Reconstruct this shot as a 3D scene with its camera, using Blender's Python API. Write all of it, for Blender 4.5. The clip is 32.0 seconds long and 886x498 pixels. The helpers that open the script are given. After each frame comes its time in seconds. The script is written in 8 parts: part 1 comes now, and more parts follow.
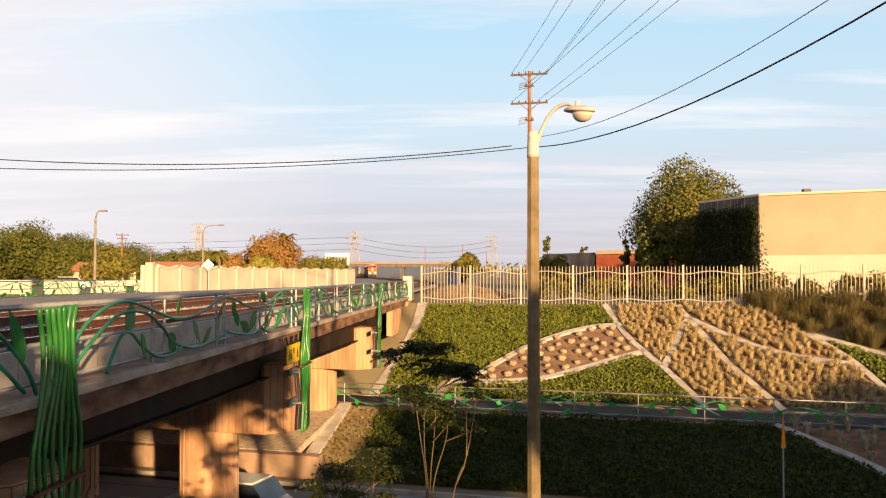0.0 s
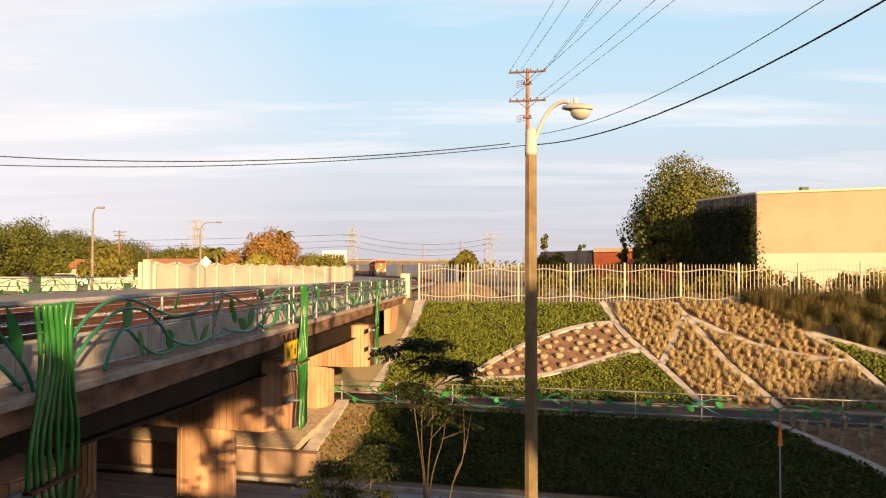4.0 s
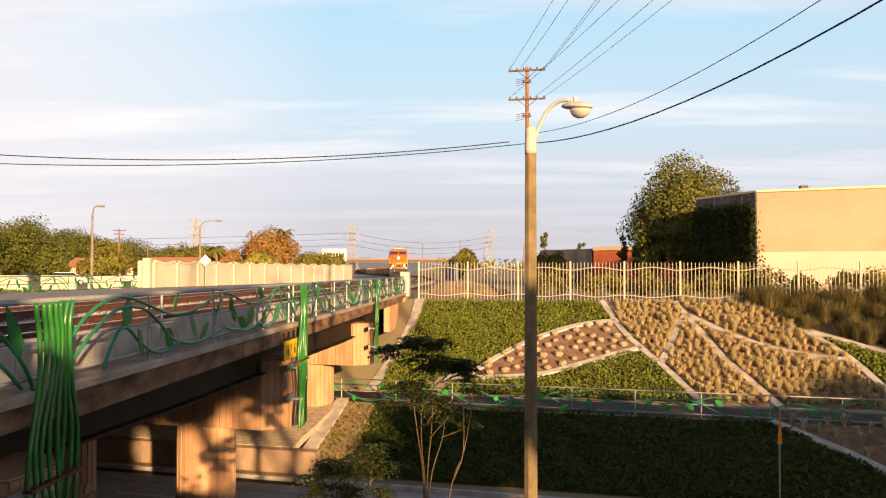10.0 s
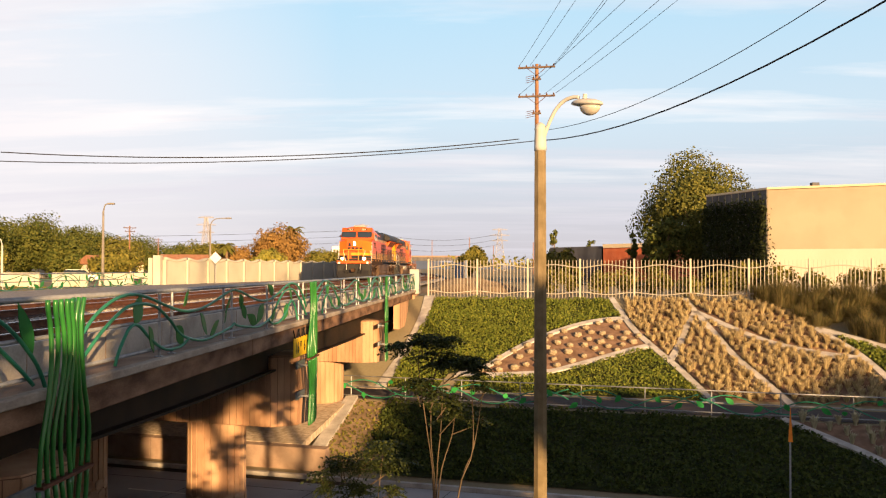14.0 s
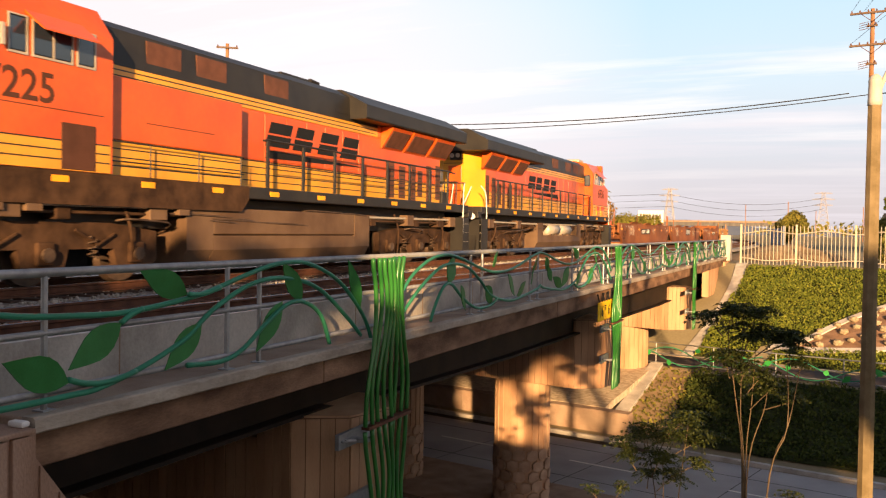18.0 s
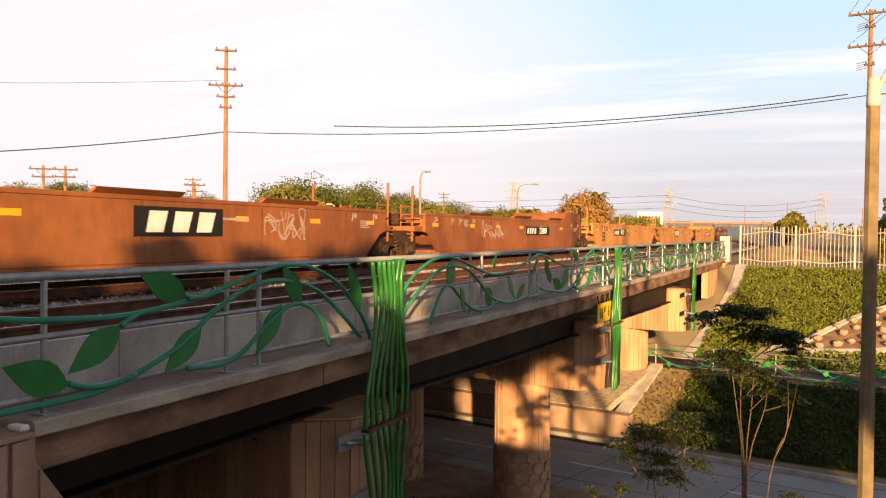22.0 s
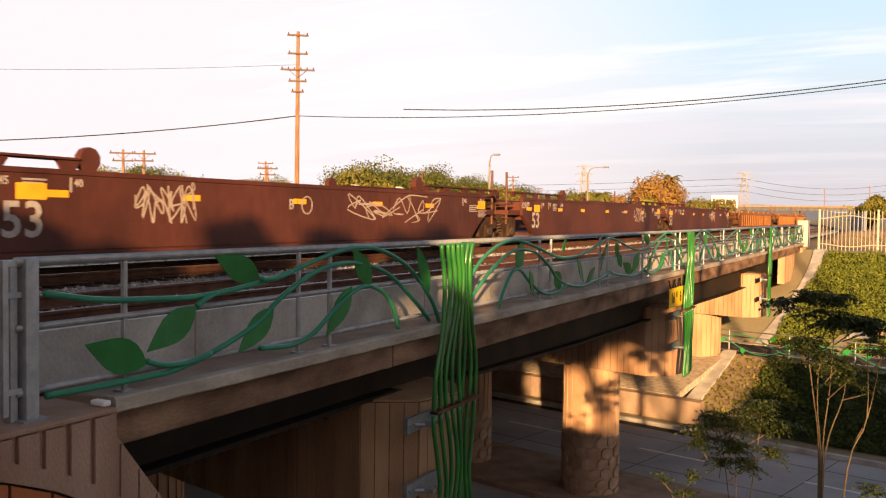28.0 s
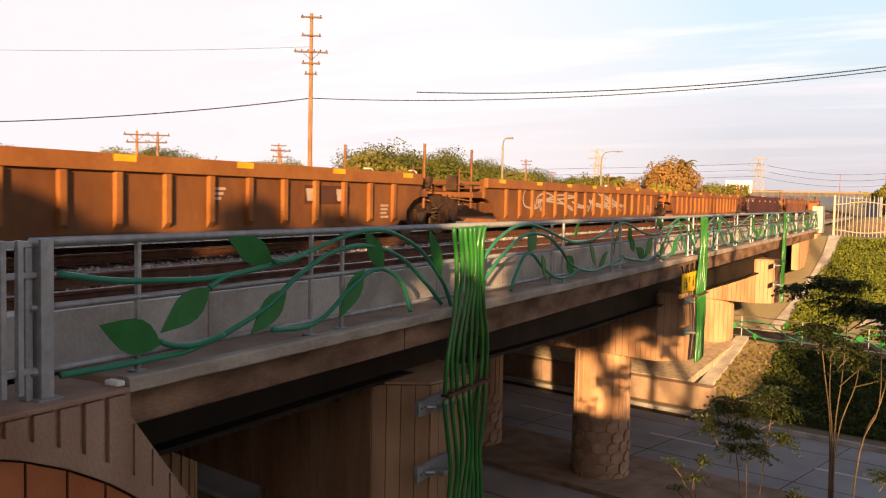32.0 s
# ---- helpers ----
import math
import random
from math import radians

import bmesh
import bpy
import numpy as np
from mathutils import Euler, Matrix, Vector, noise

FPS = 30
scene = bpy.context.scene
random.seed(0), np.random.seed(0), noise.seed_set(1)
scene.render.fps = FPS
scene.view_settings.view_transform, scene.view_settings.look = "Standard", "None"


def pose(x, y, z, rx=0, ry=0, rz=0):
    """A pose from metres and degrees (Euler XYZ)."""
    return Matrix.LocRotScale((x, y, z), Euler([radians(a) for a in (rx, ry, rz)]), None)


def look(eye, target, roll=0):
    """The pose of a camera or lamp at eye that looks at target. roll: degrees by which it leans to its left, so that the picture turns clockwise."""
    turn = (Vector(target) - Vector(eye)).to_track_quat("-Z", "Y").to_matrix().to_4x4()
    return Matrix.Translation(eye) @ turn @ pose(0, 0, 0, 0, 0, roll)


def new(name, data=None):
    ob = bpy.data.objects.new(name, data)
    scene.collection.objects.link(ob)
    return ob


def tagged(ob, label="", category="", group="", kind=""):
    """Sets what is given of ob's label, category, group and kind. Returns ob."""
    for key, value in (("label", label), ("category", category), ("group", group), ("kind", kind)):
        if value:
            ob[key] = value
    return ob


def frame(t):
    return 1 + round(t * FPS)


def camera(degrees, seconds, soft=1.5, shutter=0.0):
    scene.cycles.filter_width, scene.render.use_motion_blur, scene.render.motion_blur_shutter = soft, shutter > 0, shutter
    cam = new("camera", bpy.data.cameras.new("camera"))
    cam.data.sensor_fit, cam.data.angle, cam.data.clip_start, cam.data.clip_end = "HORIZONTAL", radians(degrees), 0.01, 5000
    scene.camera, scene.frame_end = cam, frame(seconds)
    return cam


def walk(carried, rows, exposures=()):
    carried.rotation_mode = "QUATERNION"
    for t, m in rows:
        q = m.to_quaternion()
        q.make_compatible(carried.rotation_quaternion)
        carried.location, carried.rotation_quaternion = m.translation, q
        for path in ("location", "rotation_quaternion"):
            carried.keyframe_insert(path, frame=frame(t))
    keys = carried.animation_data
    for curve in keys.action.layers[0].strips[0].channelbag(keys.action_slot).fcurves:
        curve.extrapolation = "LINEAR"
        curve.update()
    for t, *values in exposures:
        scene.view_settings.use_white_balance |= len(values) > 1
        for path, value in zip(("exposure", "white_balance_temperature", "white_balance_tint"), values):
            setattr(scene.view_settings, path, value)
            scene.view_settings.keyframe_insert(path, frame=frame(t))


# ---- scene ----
cam = camera(52.94, 32.0, soft=1.2, shutter=0.08)
PATH = [
    (0, pose(0, 0, 1.45, 91.69, -0.04, 2.98)),
    (0.5, pose(0, 0, 1.45, 91.70, 0.03, 2.94)),
    (1, pose(0, 0, 1.45, 91.66, -0.08, 2.93)),
    (2, pose(0, 0, 1.45, 91.70, -0.04, 2.92)),
    (2.5, pose(0, 0, 1.45, 91.60, -0.09, 2.85)),
    (3, pose(0, 0, 1.45, 91.55, -0.04, 2.86)),
    (3.5, pose(0, 0, 1.45, 91.54, -0.11, 2.89)),
    (5.5, pose(0, 0, 1.45, 91.49, -0.13, 2.57)),
    (6, pose(0, 0, 1.45, 91.48, -0.12, 2.54)),
    (6.5, pose(0, 0, 1.45, 91.50, -0.05, 2.65)),
    (7, pose(0, 0, 1.45, 91.48, -0.13, 2.76)),
    (7.5, pose(0, 0, 1.45, 91.48, -0.17, 2.70)),
    (8, pose(0, 0, 1.45, 91.48, -0.09, 2.65)),
    (9, pose(0, 0, 1.45, 91.43, -0.11, 2.65)),
    (10, pose(0, 0, 1.45, 91.43, -0.12, 2.81)),
    (11, pose(0, 0, 1.45, 91.43, -0.13, 2.92)),
    (12, pose(0, 0, 1.45, 91.39, -0.07, 3.09)),
    (13, pose(0, 0, 1.45, 91.34, -0.07, 3.14)),
    (13.5, pose(0, 0, 1.45, 91.29, -0.12, 3.25)),
    (14, pose(0, 0, 1.45, 91.26, -0.14, 3.42)),
    (14.5, pose(0, 0, 1.45, 91.31, 0.00, 4.45)),
    (15, pose(0, 0, 1.45, 91.10, 0.06, 8.53)),
    (15.5, pose(0, 0, 1.45, 90.97, 0.04, 14.02)),
    (17.5, pose(0, 0, 1.45, 88.64, -0.79, 23.22)),
    (18, pose(0, 0, 1.45, 88.76, -0.90, 22.89)),
    (18.5, pose(0, 0, 1.45, 88.82, -0.83, 22.56)),
    (19, pose(0, 0, 1.45, 88.84, -0.81, 22.35)),
    (19.5, pose(0, 0, 1.45, 88.83, -0.76, 22.24)),
    (20, pose(0, 0, 1.45, 88.83, -0.74, 22.38)),
    (20.5, pose(0, 0, 1.45, 88.85, -0.76, 22.33)),
    (21, pose(0, 0, 1.45, 88.86, -0.76, 22.43)),
    (21.5, pose(0, 0, 1.45, 88.89, -0.70, 22.62)),
    (22, pose(0, 0, 1.45, 88.90, -0.71, 22.85)),
    (22.5, pose(0, 0, 1.45, 88.88, -0.73, 23.01)),
    (23, pose(0, 0, 1.45, 88.91, -0.78, 23.18)),
    (24, pose(0, 0, 1.45, 88.88, -0.75, 23.32)),
    (24.5, pose(0, 0, 1.45, 88.87, -0.80, 23.33)),
    (26.5, pose(0, 0, 1.45, 88.63, -0.88, 23.65)),
    (27, pose(0, 0, 1.45, 88.03, -0.65, 24.07)),
    (27.5, pose(0, 0, 1.45, 87.50, -0.80, 26.70)),
    (28, pose(0, 0, 1.45, 87.76, -0.84, 27.29)),
    (28.5, pose(0, 0, 1.45, 87.76, -0.79, 26.75)),
    (29, pose(0, 0, 1.45, 87.74, -0.71, 27.19)),
    (29.5, pose(0, 0, 1.45, 87.34, -0.93, 27.57)),
    (30, pose(0, 0, 1.45, 87.08, -1.01, 27.48)),
    (30.5, pose(0, 0, 1.45, 86.99, -1.08, 27.54)),
    (31, pose(0, 0, 1.45, 86.89, -1.22, 27.64)),
    (32, pose(0, 0, 1.45, 86.68, -1.21, 28.10)),
]
walk(cam, PATH, ((0.0, 1.3, 6700, 14), (14.5, 1.3, 6700, 14), (17.5, 1.45, 7000, 17), (32.0, 1.45, 7000, 17)))


# ---------------------------------------------------------------- light
SUN_AZ, SUN_EL = 24.0, 9.5          # degrees: to the right of straight behind the first view, above the horizon
sun_to = Vector((math.sin(radians(SUN_AZ)) * math.cos(radians(SUN_EL)), -math.cos(radians(SUN_AZ)) * math.cos(radians(SUN_EL)), math.sin(radians(SUN_EL))))
sun = new("sun", bpy.data.lights.new("sun", "SUN"))
sun.data.energy, sun.data.angle, sun.data.color = 5.0, radians(0.7), (1.0, 0.65, 0.31)
sun.matrix_world = look((0, 0, 60), Vector((0, 0, 60)) - sun_to)

world = bpy.data.worlds.new("sky")
scene.world = world
world.use_nodes = True
wn, wl = world.node_tree.nodes, world.node_tree.links
wn.clear()
w_out, w_bg, w_sky = wn.new("ShaderNodeOutputWorld"), wn.new("ShaderNodeBackground"), wn.new("ShaderNodeTexSky")
w_sky.sky_type, w_sky.sun_disc = "NISHITA", False
w_sky.sun_elevation, w_sky.sun_rotation = radians(SUN_EL), math.atan2(sun_to.x, sun_to.y)
w_sky.air_density, w_sky.dust_density, w_sky.ozone_density = 1.0, 0.6, 1.5
w_bg.inputs["Strength"].default_value = 0.081
w_co, w_sep = wn.new("ShaderNodeTexCoord"), wn.new("ShaderNodeSeparateXYZ")
wl.new(w_co.outputs["Generated"], w_sep.inputs[0])


def w_math(op, a, b):
    n = wn.new("ShaderNodeMath")
    n.operation = op
    for i, v in enumerate((a, b)):
        if isinstance(v, (int, float)):
            n.inputs[i].default_value = v
        else:
            wl.new(v, n.inputs[i])
    return n.outputs[0]


# streaks of high cloud: the direction laid on a flat layer
w_zz = w_math("ADD", w_math("MAXIMUM", w_sep.outputs[2], 0.0), 0.09)
w_vec = wn.new("ShaderNodeCombineXYZ")
wl.new(w_math("DIVIDE", w_sep.outputs[0], w_zz), w_vec.inputs[0])
wl.new(w_math("DIVIDE", w_sep.outputs[1], w_zz), w_vec.inputs[1])


def w_cloud(sx, sy, seed, lo, hi, detail):
    m, n, r = wn.new("ShaderNodeMapping"), wn.new("ShaderNodeTexNoise"), wn.new("ShaderNodeValToRGB")
    m.inputs["Scale"].default_value, m.inputs["Location"].default_value = (sx, sy, 1), (seed, seed * 0.7, 0)
    wl.new(w_vec.outputs[0], m.inputs["Vector"])
    wl.new(m.outputs[0], n.inputs["Vector"])
    n.inputs["Scale"].default_value, n.inputs["Detail"].default_value, n.inputs["Roughness"].default_value = 1.0, detail, 0.6
    wl.new(n.outputs["Fac"], r.inputs[0])
    r.color_ramp.elements[0].position, r.color_ramp.elements[1].position = lo, hi
    return r.outputs[0]


w_low = w_math("MINIMUM", w_math("MULTIPLY", w_math("MAXIMUM", w_math("SUBTRACT", w_sep.outputs[2], 0.03), 0.0), 9.0), 1.0)


def w_band(mask):
    """Clouds lie in a band over the horizon, thicker to the left; the zenith is clear."""
    up = w_math("SUBTRACT", 1.0, w_math("DIVIDE", w_math("MAXIMUM", w_math("SUBTRACT", w_sep.outputs[2], 0.22), 0.0), 0.3))
    side = w_math("ADD", mask, w_math("MULTIPLY", w_math("MAXIMUM", w_math("SUBTRACT", w_math("MULTIPLY", w_sep.outputs[0], -1.0), 0.17), 0.0), 1.9))
    return w_math("MULTIPLY", w_math("MINIMUM", side, 1.0), w_math("MAXIMUM", up, 0.0))


# the air near the horizon is bright and pale, and passes into the clear blue above
w_haze = wn.new("ShaderNodeMix")
w_haze.data_type = "RGBA"
w_ramp, w_fac = wn.new("ShaderNodeValToRGB"), wn.new("ShaderNodeValToRGB")
for r, stops in ((w_ramp, ((0.0, (3.05, 3.0, 3.3)), (0.06, (3.2, 3.3, 3.75)), (0.16, (3.25, 4.1, 4.7)), (0.34, (2.3, 4.1, 5.2)))), (w_fac, ((0.0, (0.96,) * 3), (0.30, (0.85,) * 3), (0.44, (0.0,) * 3)))):
    while len(r.color_ramp.elements) < len(stops):
        r.color_ramp.elements.new(0.5)
    for e, (p, c) in zip(r.color_ramp.elements, stops):
        e.position, e.color = p, (*c, 1)
    wl.new(w_sep.outputs[2], r.inputs[0])
wl.new(w_fac.outputs[0], w_haze.inputs["Factor"])
wl.new(w_sky.outputs[0], w_haze.inputs["A"])
wl.new(w_ramp.outputs[0], w_haze.inputs["B"])
w_mix1, w_mix2 = wn.new("ShaderNodeMix"), wn.new("ShaderNodeMix")
for m, c in ((w_mix1, (5.8, 5.6, 5.45, 1)), (w_mix2, (4.0, 4.0, 4.35, 1))):
    m.data_type = "RGBA"
    m.inputs["B"].default_value = c
wl.new(w_haze.outputs["Result"], w_mix1.inputs["A"])
wl.new(w_math("MULTIPLY", w_band(w_math("MULTIPLY", w_cloud(0.30, 1.1, 3.1, 0.50, 0.72, 7), w_low)), 0.9), w_mix1.inputs["Factor"])
wl.new(w_mix1.outputs["Result"], w_mix2.inputs["A"])
wl.new(w_math("MULTIPLY", w_band(w_cloud(0.22, 0.9, 9.4, 0.52, 0.70, 7)), 0.75), w_mix2.inputs["Factor"])
w_side = w_math("ADD", w_math("MULTIPLY", w_sep.outputs[0], math.sin(radians(SUN_AZ))), w_math("MULTIPLY", w_sep.outputs[1], -math.cos(radians(SUN_AZ))))
w_near = w_math("MINIMUM", w_math("MULTIPLY", w_math("MAXIMUM", w_math("ADD", w_side, 0.15), 0.0), 1.3), 1.0)
w_glow = wn.new("ShaderNodeMix")
w_glow.data_type = "RGBA"
w_glow.inputs["B"].default_value = (3.7, 2.95, 2.6, 1)
wl.new(w_mix2.outputs["Result"], w_glow.inputs["A"])
wl.new(w_math("MULTIPLY", w_near, w_math("SUBTRACT", 1.0, w_math("MULTIPLY", w_math("MAXIMUM", w_sep.outputs[2], 0.0), 0.8))), w_glow.inputs["Factor"])
wl.new(w_glow.outputs["Result"], w_bg.inputs["Color"])
wl.new(w_bg.outputs[0], w_out.inputs[0])


# ---------------------------------------------------------------- materials
def shade(name, base, rough=0.7, second=None, scale=3.0, mix=(0.35, 0.65), grain=0.12, grain_scale=60.0, bump=0.15, metal=0.0, spec=0.15, stretch=(1, 1, 1), per_object=0.0, glow=None):
    """Base colour in two scales of variation, with fine relief; object space in metres."""
    m = bpy.data.materials.new(name)
    m.use_nodes = True
    N, L = m.node_tree.nodes, m.node_tree.links
    b = N["Principled BSDF"]
    b.inputs["Roughness"].default_value, b.inputs["Metallic"].default_value = rough, metal
    b.inputs["Specular IOR Level"].default_value = spec
    co, mp = N.new("ShaderNodeTexCoord"), N.new("ShaderNodeMapping")
    mp.inputs["Scale"].default_value = stretch
    L.new(co.outputs["Object"], mp.inputs["Vector"])
    n1, n2, ramp = N.new("ShaderNodeTexNoise"), N.new("ShaderNodeTexNoise"), N.new("ShaderNodeValToRGB")
    for n, s, d in ((n1, scale, 5), (n2, grain_scale, 3)):
        n.inputs["Scale"].default_value, n.inputs["Detail"].default_value = s, d
        L.new(mp.outputs[0], n.inputs["Vector"])
    ramp.color_ramp.elements[0].position, ramp.color_ramp.elements[1].position = mix
    ramp.color_ramp.elements[0].color = (*base, 1)
    ramp.color_ramp.elements[1].color = (*(second or [min(1, c * 1.25) for c in base]), 1)
    L.new(n1.outputs["Fac"], ramp.inputs[0])
    hsv = N.new("ShaderNodeHueSaturation")
    L.new(ramp.outputs[0], hsv.inputs["Color"])
    val = N.new("ShaderNodeMath")
    val.operation = "MULTIPLY_ADD"
    val.inputs[1].default_value, val.inputs[2].default_value = 2 * grain, 1 - grain
    L.new(n2.outputs["Fac"], val.inputs[0])
    out = val.outputs[0]
    if per_object:
        oi, add = N.new("ShaderNodeObjectInfo"), N.new("ShaderNodeMath")
        add.operation = "MULTIPLY_ADD"
        add.inputs[1].default_value = per_object
        L.new(oi.outputs["Random"], add.inputs[0])
        L.new(out, add.inputs[2])
        out = add.outputs[0]
    L.new(out, hsv.inputs["Value"])
    L.new(hsv.outputs[0], b.inputs["Base Color"])
    if bump:
        bp = N.new("ShaderNodeBump")
        bp.inputs["Strength"].default_value, bp.inputs["Distance"].default_value = bump, 0.02
        L.new(n2.outputs["Fac"], bp.inputs["Height"])
        L.new(bp.outputs[0], b.inputs["Normal"])
    if glow:
        b.inputs["Emission Color"].default_value, b.inputs["Emission Strength"].default_value = (*glow[:3], 1), glow[3]
    return m


def leaf_shade(name, a, c, rough=0.55, soft=0.22):
    """Foliage: two greens by island, some light passing through."""
    m = bpy.data.materials.new(name)
    m.use_nodes = True
    N, L = m.node_tree.nodes, m.node_tree.links
    b = N["Principled BSDF"]
    b.inputs["Roughness"].default_value, b.inputs["Specular IOR Level"].default_value = rough, 0.25
    g, r = N.new("ShaderNodeNewGeometry"), N.new("ShaderNodeValToRGB")
    r.color_ramp.elements[0].color, r.color_ramp.elements[1].color = (*a, 1), (*c, 1)
    L.new(g.outputs["Random Per Island"], r.inputs[0])
    L.new(r.outputs[0], b.inputs["Base Color"])
    t, mx = N.new("ShaderNodeBsdfTranslucent"), N.new("ShaderNodeMixShader")
    L.new(r.outputs[0], t.inputs["Color"])
    mx.inputs[0].default_value = soft
    L.new(b.outputs[0], mx.inputs[1])
    L.new(t.outputs[0], mx.inputs[2])
    L.new(mx.outputs[0], N["Material Output"].inputs[0])
    return m


def glass_shade(name, tint, rough=0.08):
    m = bpy.data.materials.new(name)
    m.use_nodes = True
    b = m.node_tree.nodes["Principled BSDF"]
    b.inputs["Base Color"].default_value, b.inputs["Roughness"].default_value, b.inputs["Specular IOR Level"].default_value = (*tint, 1), rough, 0.8
    return m


M = {}
M["concrete"] = shade("concrete", (0.23, 0.15, 0.105), 0.88, (0.34, 0.245, 0.18), 1.3, bump=0.3, grain=0.22)
# stained brown; its low tone is also darkened for shade on this face
M["fascia"] = shade("stained_shaded_fascia", (0.085, 0.046, 0.029), 0.9, (0.27, 0.16, 0.10), 1.1, bump=0.4, grain=0.3, grain_scale=25, stretch=(1, 0.7, 2.2))
M["ledge"] = shade("ledge_concrete", (0.25, 0.205, 0.165), 0.85, (0.40, 0.345, 0.285), 1.7, bump=0.35, grain=0.28, grain_scale=22, stretch=(1, 0.6, 1.5))
M["wing_concrete"] = shade("wing_wall_concrete", (0.26, 0.15, 0.10), 0.9, (0.37, 0.24, 0.175), 1.4, bump=0.35, grain=0.25, stretch=(1, 1, 0.5))
M["concrete_pale"] = shade("concrete_pale", (0.33, 0.305, 0.275), 0.85, (0.50, 0.47, 0.43), 1.6, bump=0.25, grain=0.22, grain_scale=28)
M["board_concrete"] = shade("board_concrete", (0.34, 0.19, 0.11), 0.85, (0.47, 0.30, 0.185), 1.6, bump=0.3, stretch=(1, 1, 0.25), per_object=0.12)
# dark backing that paints the shadow in the gaps between the boards
M["joint_shadow"] = shade("painted_joint_shadow", (0.15, 0.085, 0.05), 0.95, (0.22, 0.13, 0.08), 3, bump=0.2)
M["stone_concrete"] = shade("stone_concrete", (0.30, 0.185, 0.12), 0.9, (0.42, 0.28, 0.19), 2.5, bump=0.5, per_object=0.2)
M["road"] = shade("road_concrete", (0.26, 0.25, 0.25), 0.85, (0.36, 0.35, 0.35), 0.35, bump=0.25, grain=0.2)
M["asphalt"] = shade("path_asphalt", (0.07, 0.055, 0.05), 0.9, (0.10, 0.08, 0.07), 0.8, bump=0.3)
M["line_paint"] = shade("line_paint", (0.7, 0.68, 0.62), 0.7, (0.55, 0.53, 0.48), 4)
# near-black base: the shade under the deck is put into the colour
M["girder"] = shade("shaded_girder_steel", (0.012, 0.008, 0.006), 0.65, (0.030, 0.018, 0.012), 1.2, bump=0.1)
M["galvanised"] = shade("galvanised_steel", (0.27, 0.28, 0.29), 0.45, (0.36, 0.37, 0.38), 9, metal=0.5, bump=0.05)
# green lowered so that it carries the shade lying on the bundles
M["green_tube"] = shade("green_painted_tube", (0.014, 0.115, 0.022), 0.28, (0.028, 0.18, 0.032), 2.5, bump=0.03, spec=0.5)
M["vine_tube"] = shade("vine_green_tube", (0.025, 0.17, 0.10), 0.35, (0.03, 0.21, 0.12), 2.5, bump=0.03)
M["leaf_plate"] = shade("leaf_plate_green", (0.02, 0.13, 0.03), 0.45, (0.03, 0.18, 0.05), 3, bump=0.04)
M["rail"] = shade("rail_steel", (0.075, 0.032, 0.02), 0.7, (0.13, 0.055, 0.032), 4, metal=0.0, bump=0.1)
M["railhead"] = shade("rail_head_worn", (0.45, 0.42, 0.40), 0.25, (0.5, 0.47, 0.44), 6, metal=0.9, bump=0.02)
M["tie"] = shade("tie_wood", (0.05, 0.032, 0.025), 0.9, (0.09, 0.058, 0.045), 3, bump=0.4, stretch=(0.4, 3, 3), per_object=0.15)
M["ballast"] = shade("ballast_stone", (0.20, 0.18, 0.17), 0.9, (0.34, 0.31, 0.28), 14, bump=0.6, grain=0.3, grain_scale=30)
M["dirt"] = shade("dry_dirt", (0.22, 0.15, 0.09), 0.95, (0.32, 0.23, 0.14), 0.8, bump=0.5, grain=0.2, grain_scale=20)
M["mulch"] = shade("planting_mulch", (0.155, 0.092, 0.058), 0.95, (0.26, 0.16, 0.104), 2.0, bump=0.6, grain=0.3, grain_scale=25)
# near-black green, seen as the dark gaps between the leaves
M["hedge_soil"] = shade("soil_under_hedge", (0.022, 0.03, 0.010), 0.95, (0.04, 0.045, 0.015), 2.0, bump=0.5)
M["ground"] = shade("dry_ground", (0.20, 0.16, 0.10), 0.95, (0.28, 0.24, 0.15), 0.08, bump=0.4, grain=0.2, grain_scale=8)
M["cream_wall"] = shade("cream_stucco", (0.36, 0.30, 0.215), 0.85, (0.42, 0.35, 0.255), 0.3, bump=0.15)
M["sound_wall"] = shade("sound_wall_block", (0.44, 0.41, 0.33), 0.85, (0.51, 0.48, 0.39), 0.5, bump=0.2)
M["fence"] = shade("cream_fence_paint", (0.38, 0.34, 0.27), 0.55, (0.45, 0.405, 0.33), 2, bump=0.03)
M["pole_wood"] = shade("pole_wood", (0.20, 0.10, 0.055), 0.85, (0.30, 0.17, 0.10), 4, bump=0.4, stretch=(3, 3, 0.3))
M["arm_wood"] = shade("weathered_arm_wood", (0.10, 0.065, 0.05), 0.9, (0.16, 0.11, 0.085), 6, bump=0.3)
M["pole_concrete"] = shade("lamp_pole_concrete", (0.15, 0.115, 0.062), 0.8, (0.22, 0.17, 0.10), 5, bump=0.4, grain=0.3, grain_scale=90)
M["lamp_paint"] = shade("lamp_grey_paint", (0.40, 0.39, 0.37), 0.5, (0.47, 0.46, 0.43), 5, bump=0.03)
M["lamp_brown"] = shade("lamp_brown_paint", (0.17, 0.15, 0.13), 0.6, (0.23, 0.21, 0.18), 4, bump=0.05)
M["wire"] = shade("wire_black", (0.02, 0.02, 0.022), 0.6, bump=0)
M["orange"] = shade("loco_orange", (0.61, 0.102, 0.012), 0.36, (0.50, 0.076, 0.010), 0.8, bump=0.04, spec=0.45, grain=0.16, grain_scale=9)
M["yellow"] = shade("loco_yellow", (0.68, 0.325, 0.024), 0.32, (0.58, 0.265, 0.02), 1.2, bump=0.03, spec=0.5)
M["black"] = shade("loco_black", (0.014, 0.013, 0.013), 0.5, (0.024, 0.022, 0.02), 1.5, bump=0.05, spec=0.3)
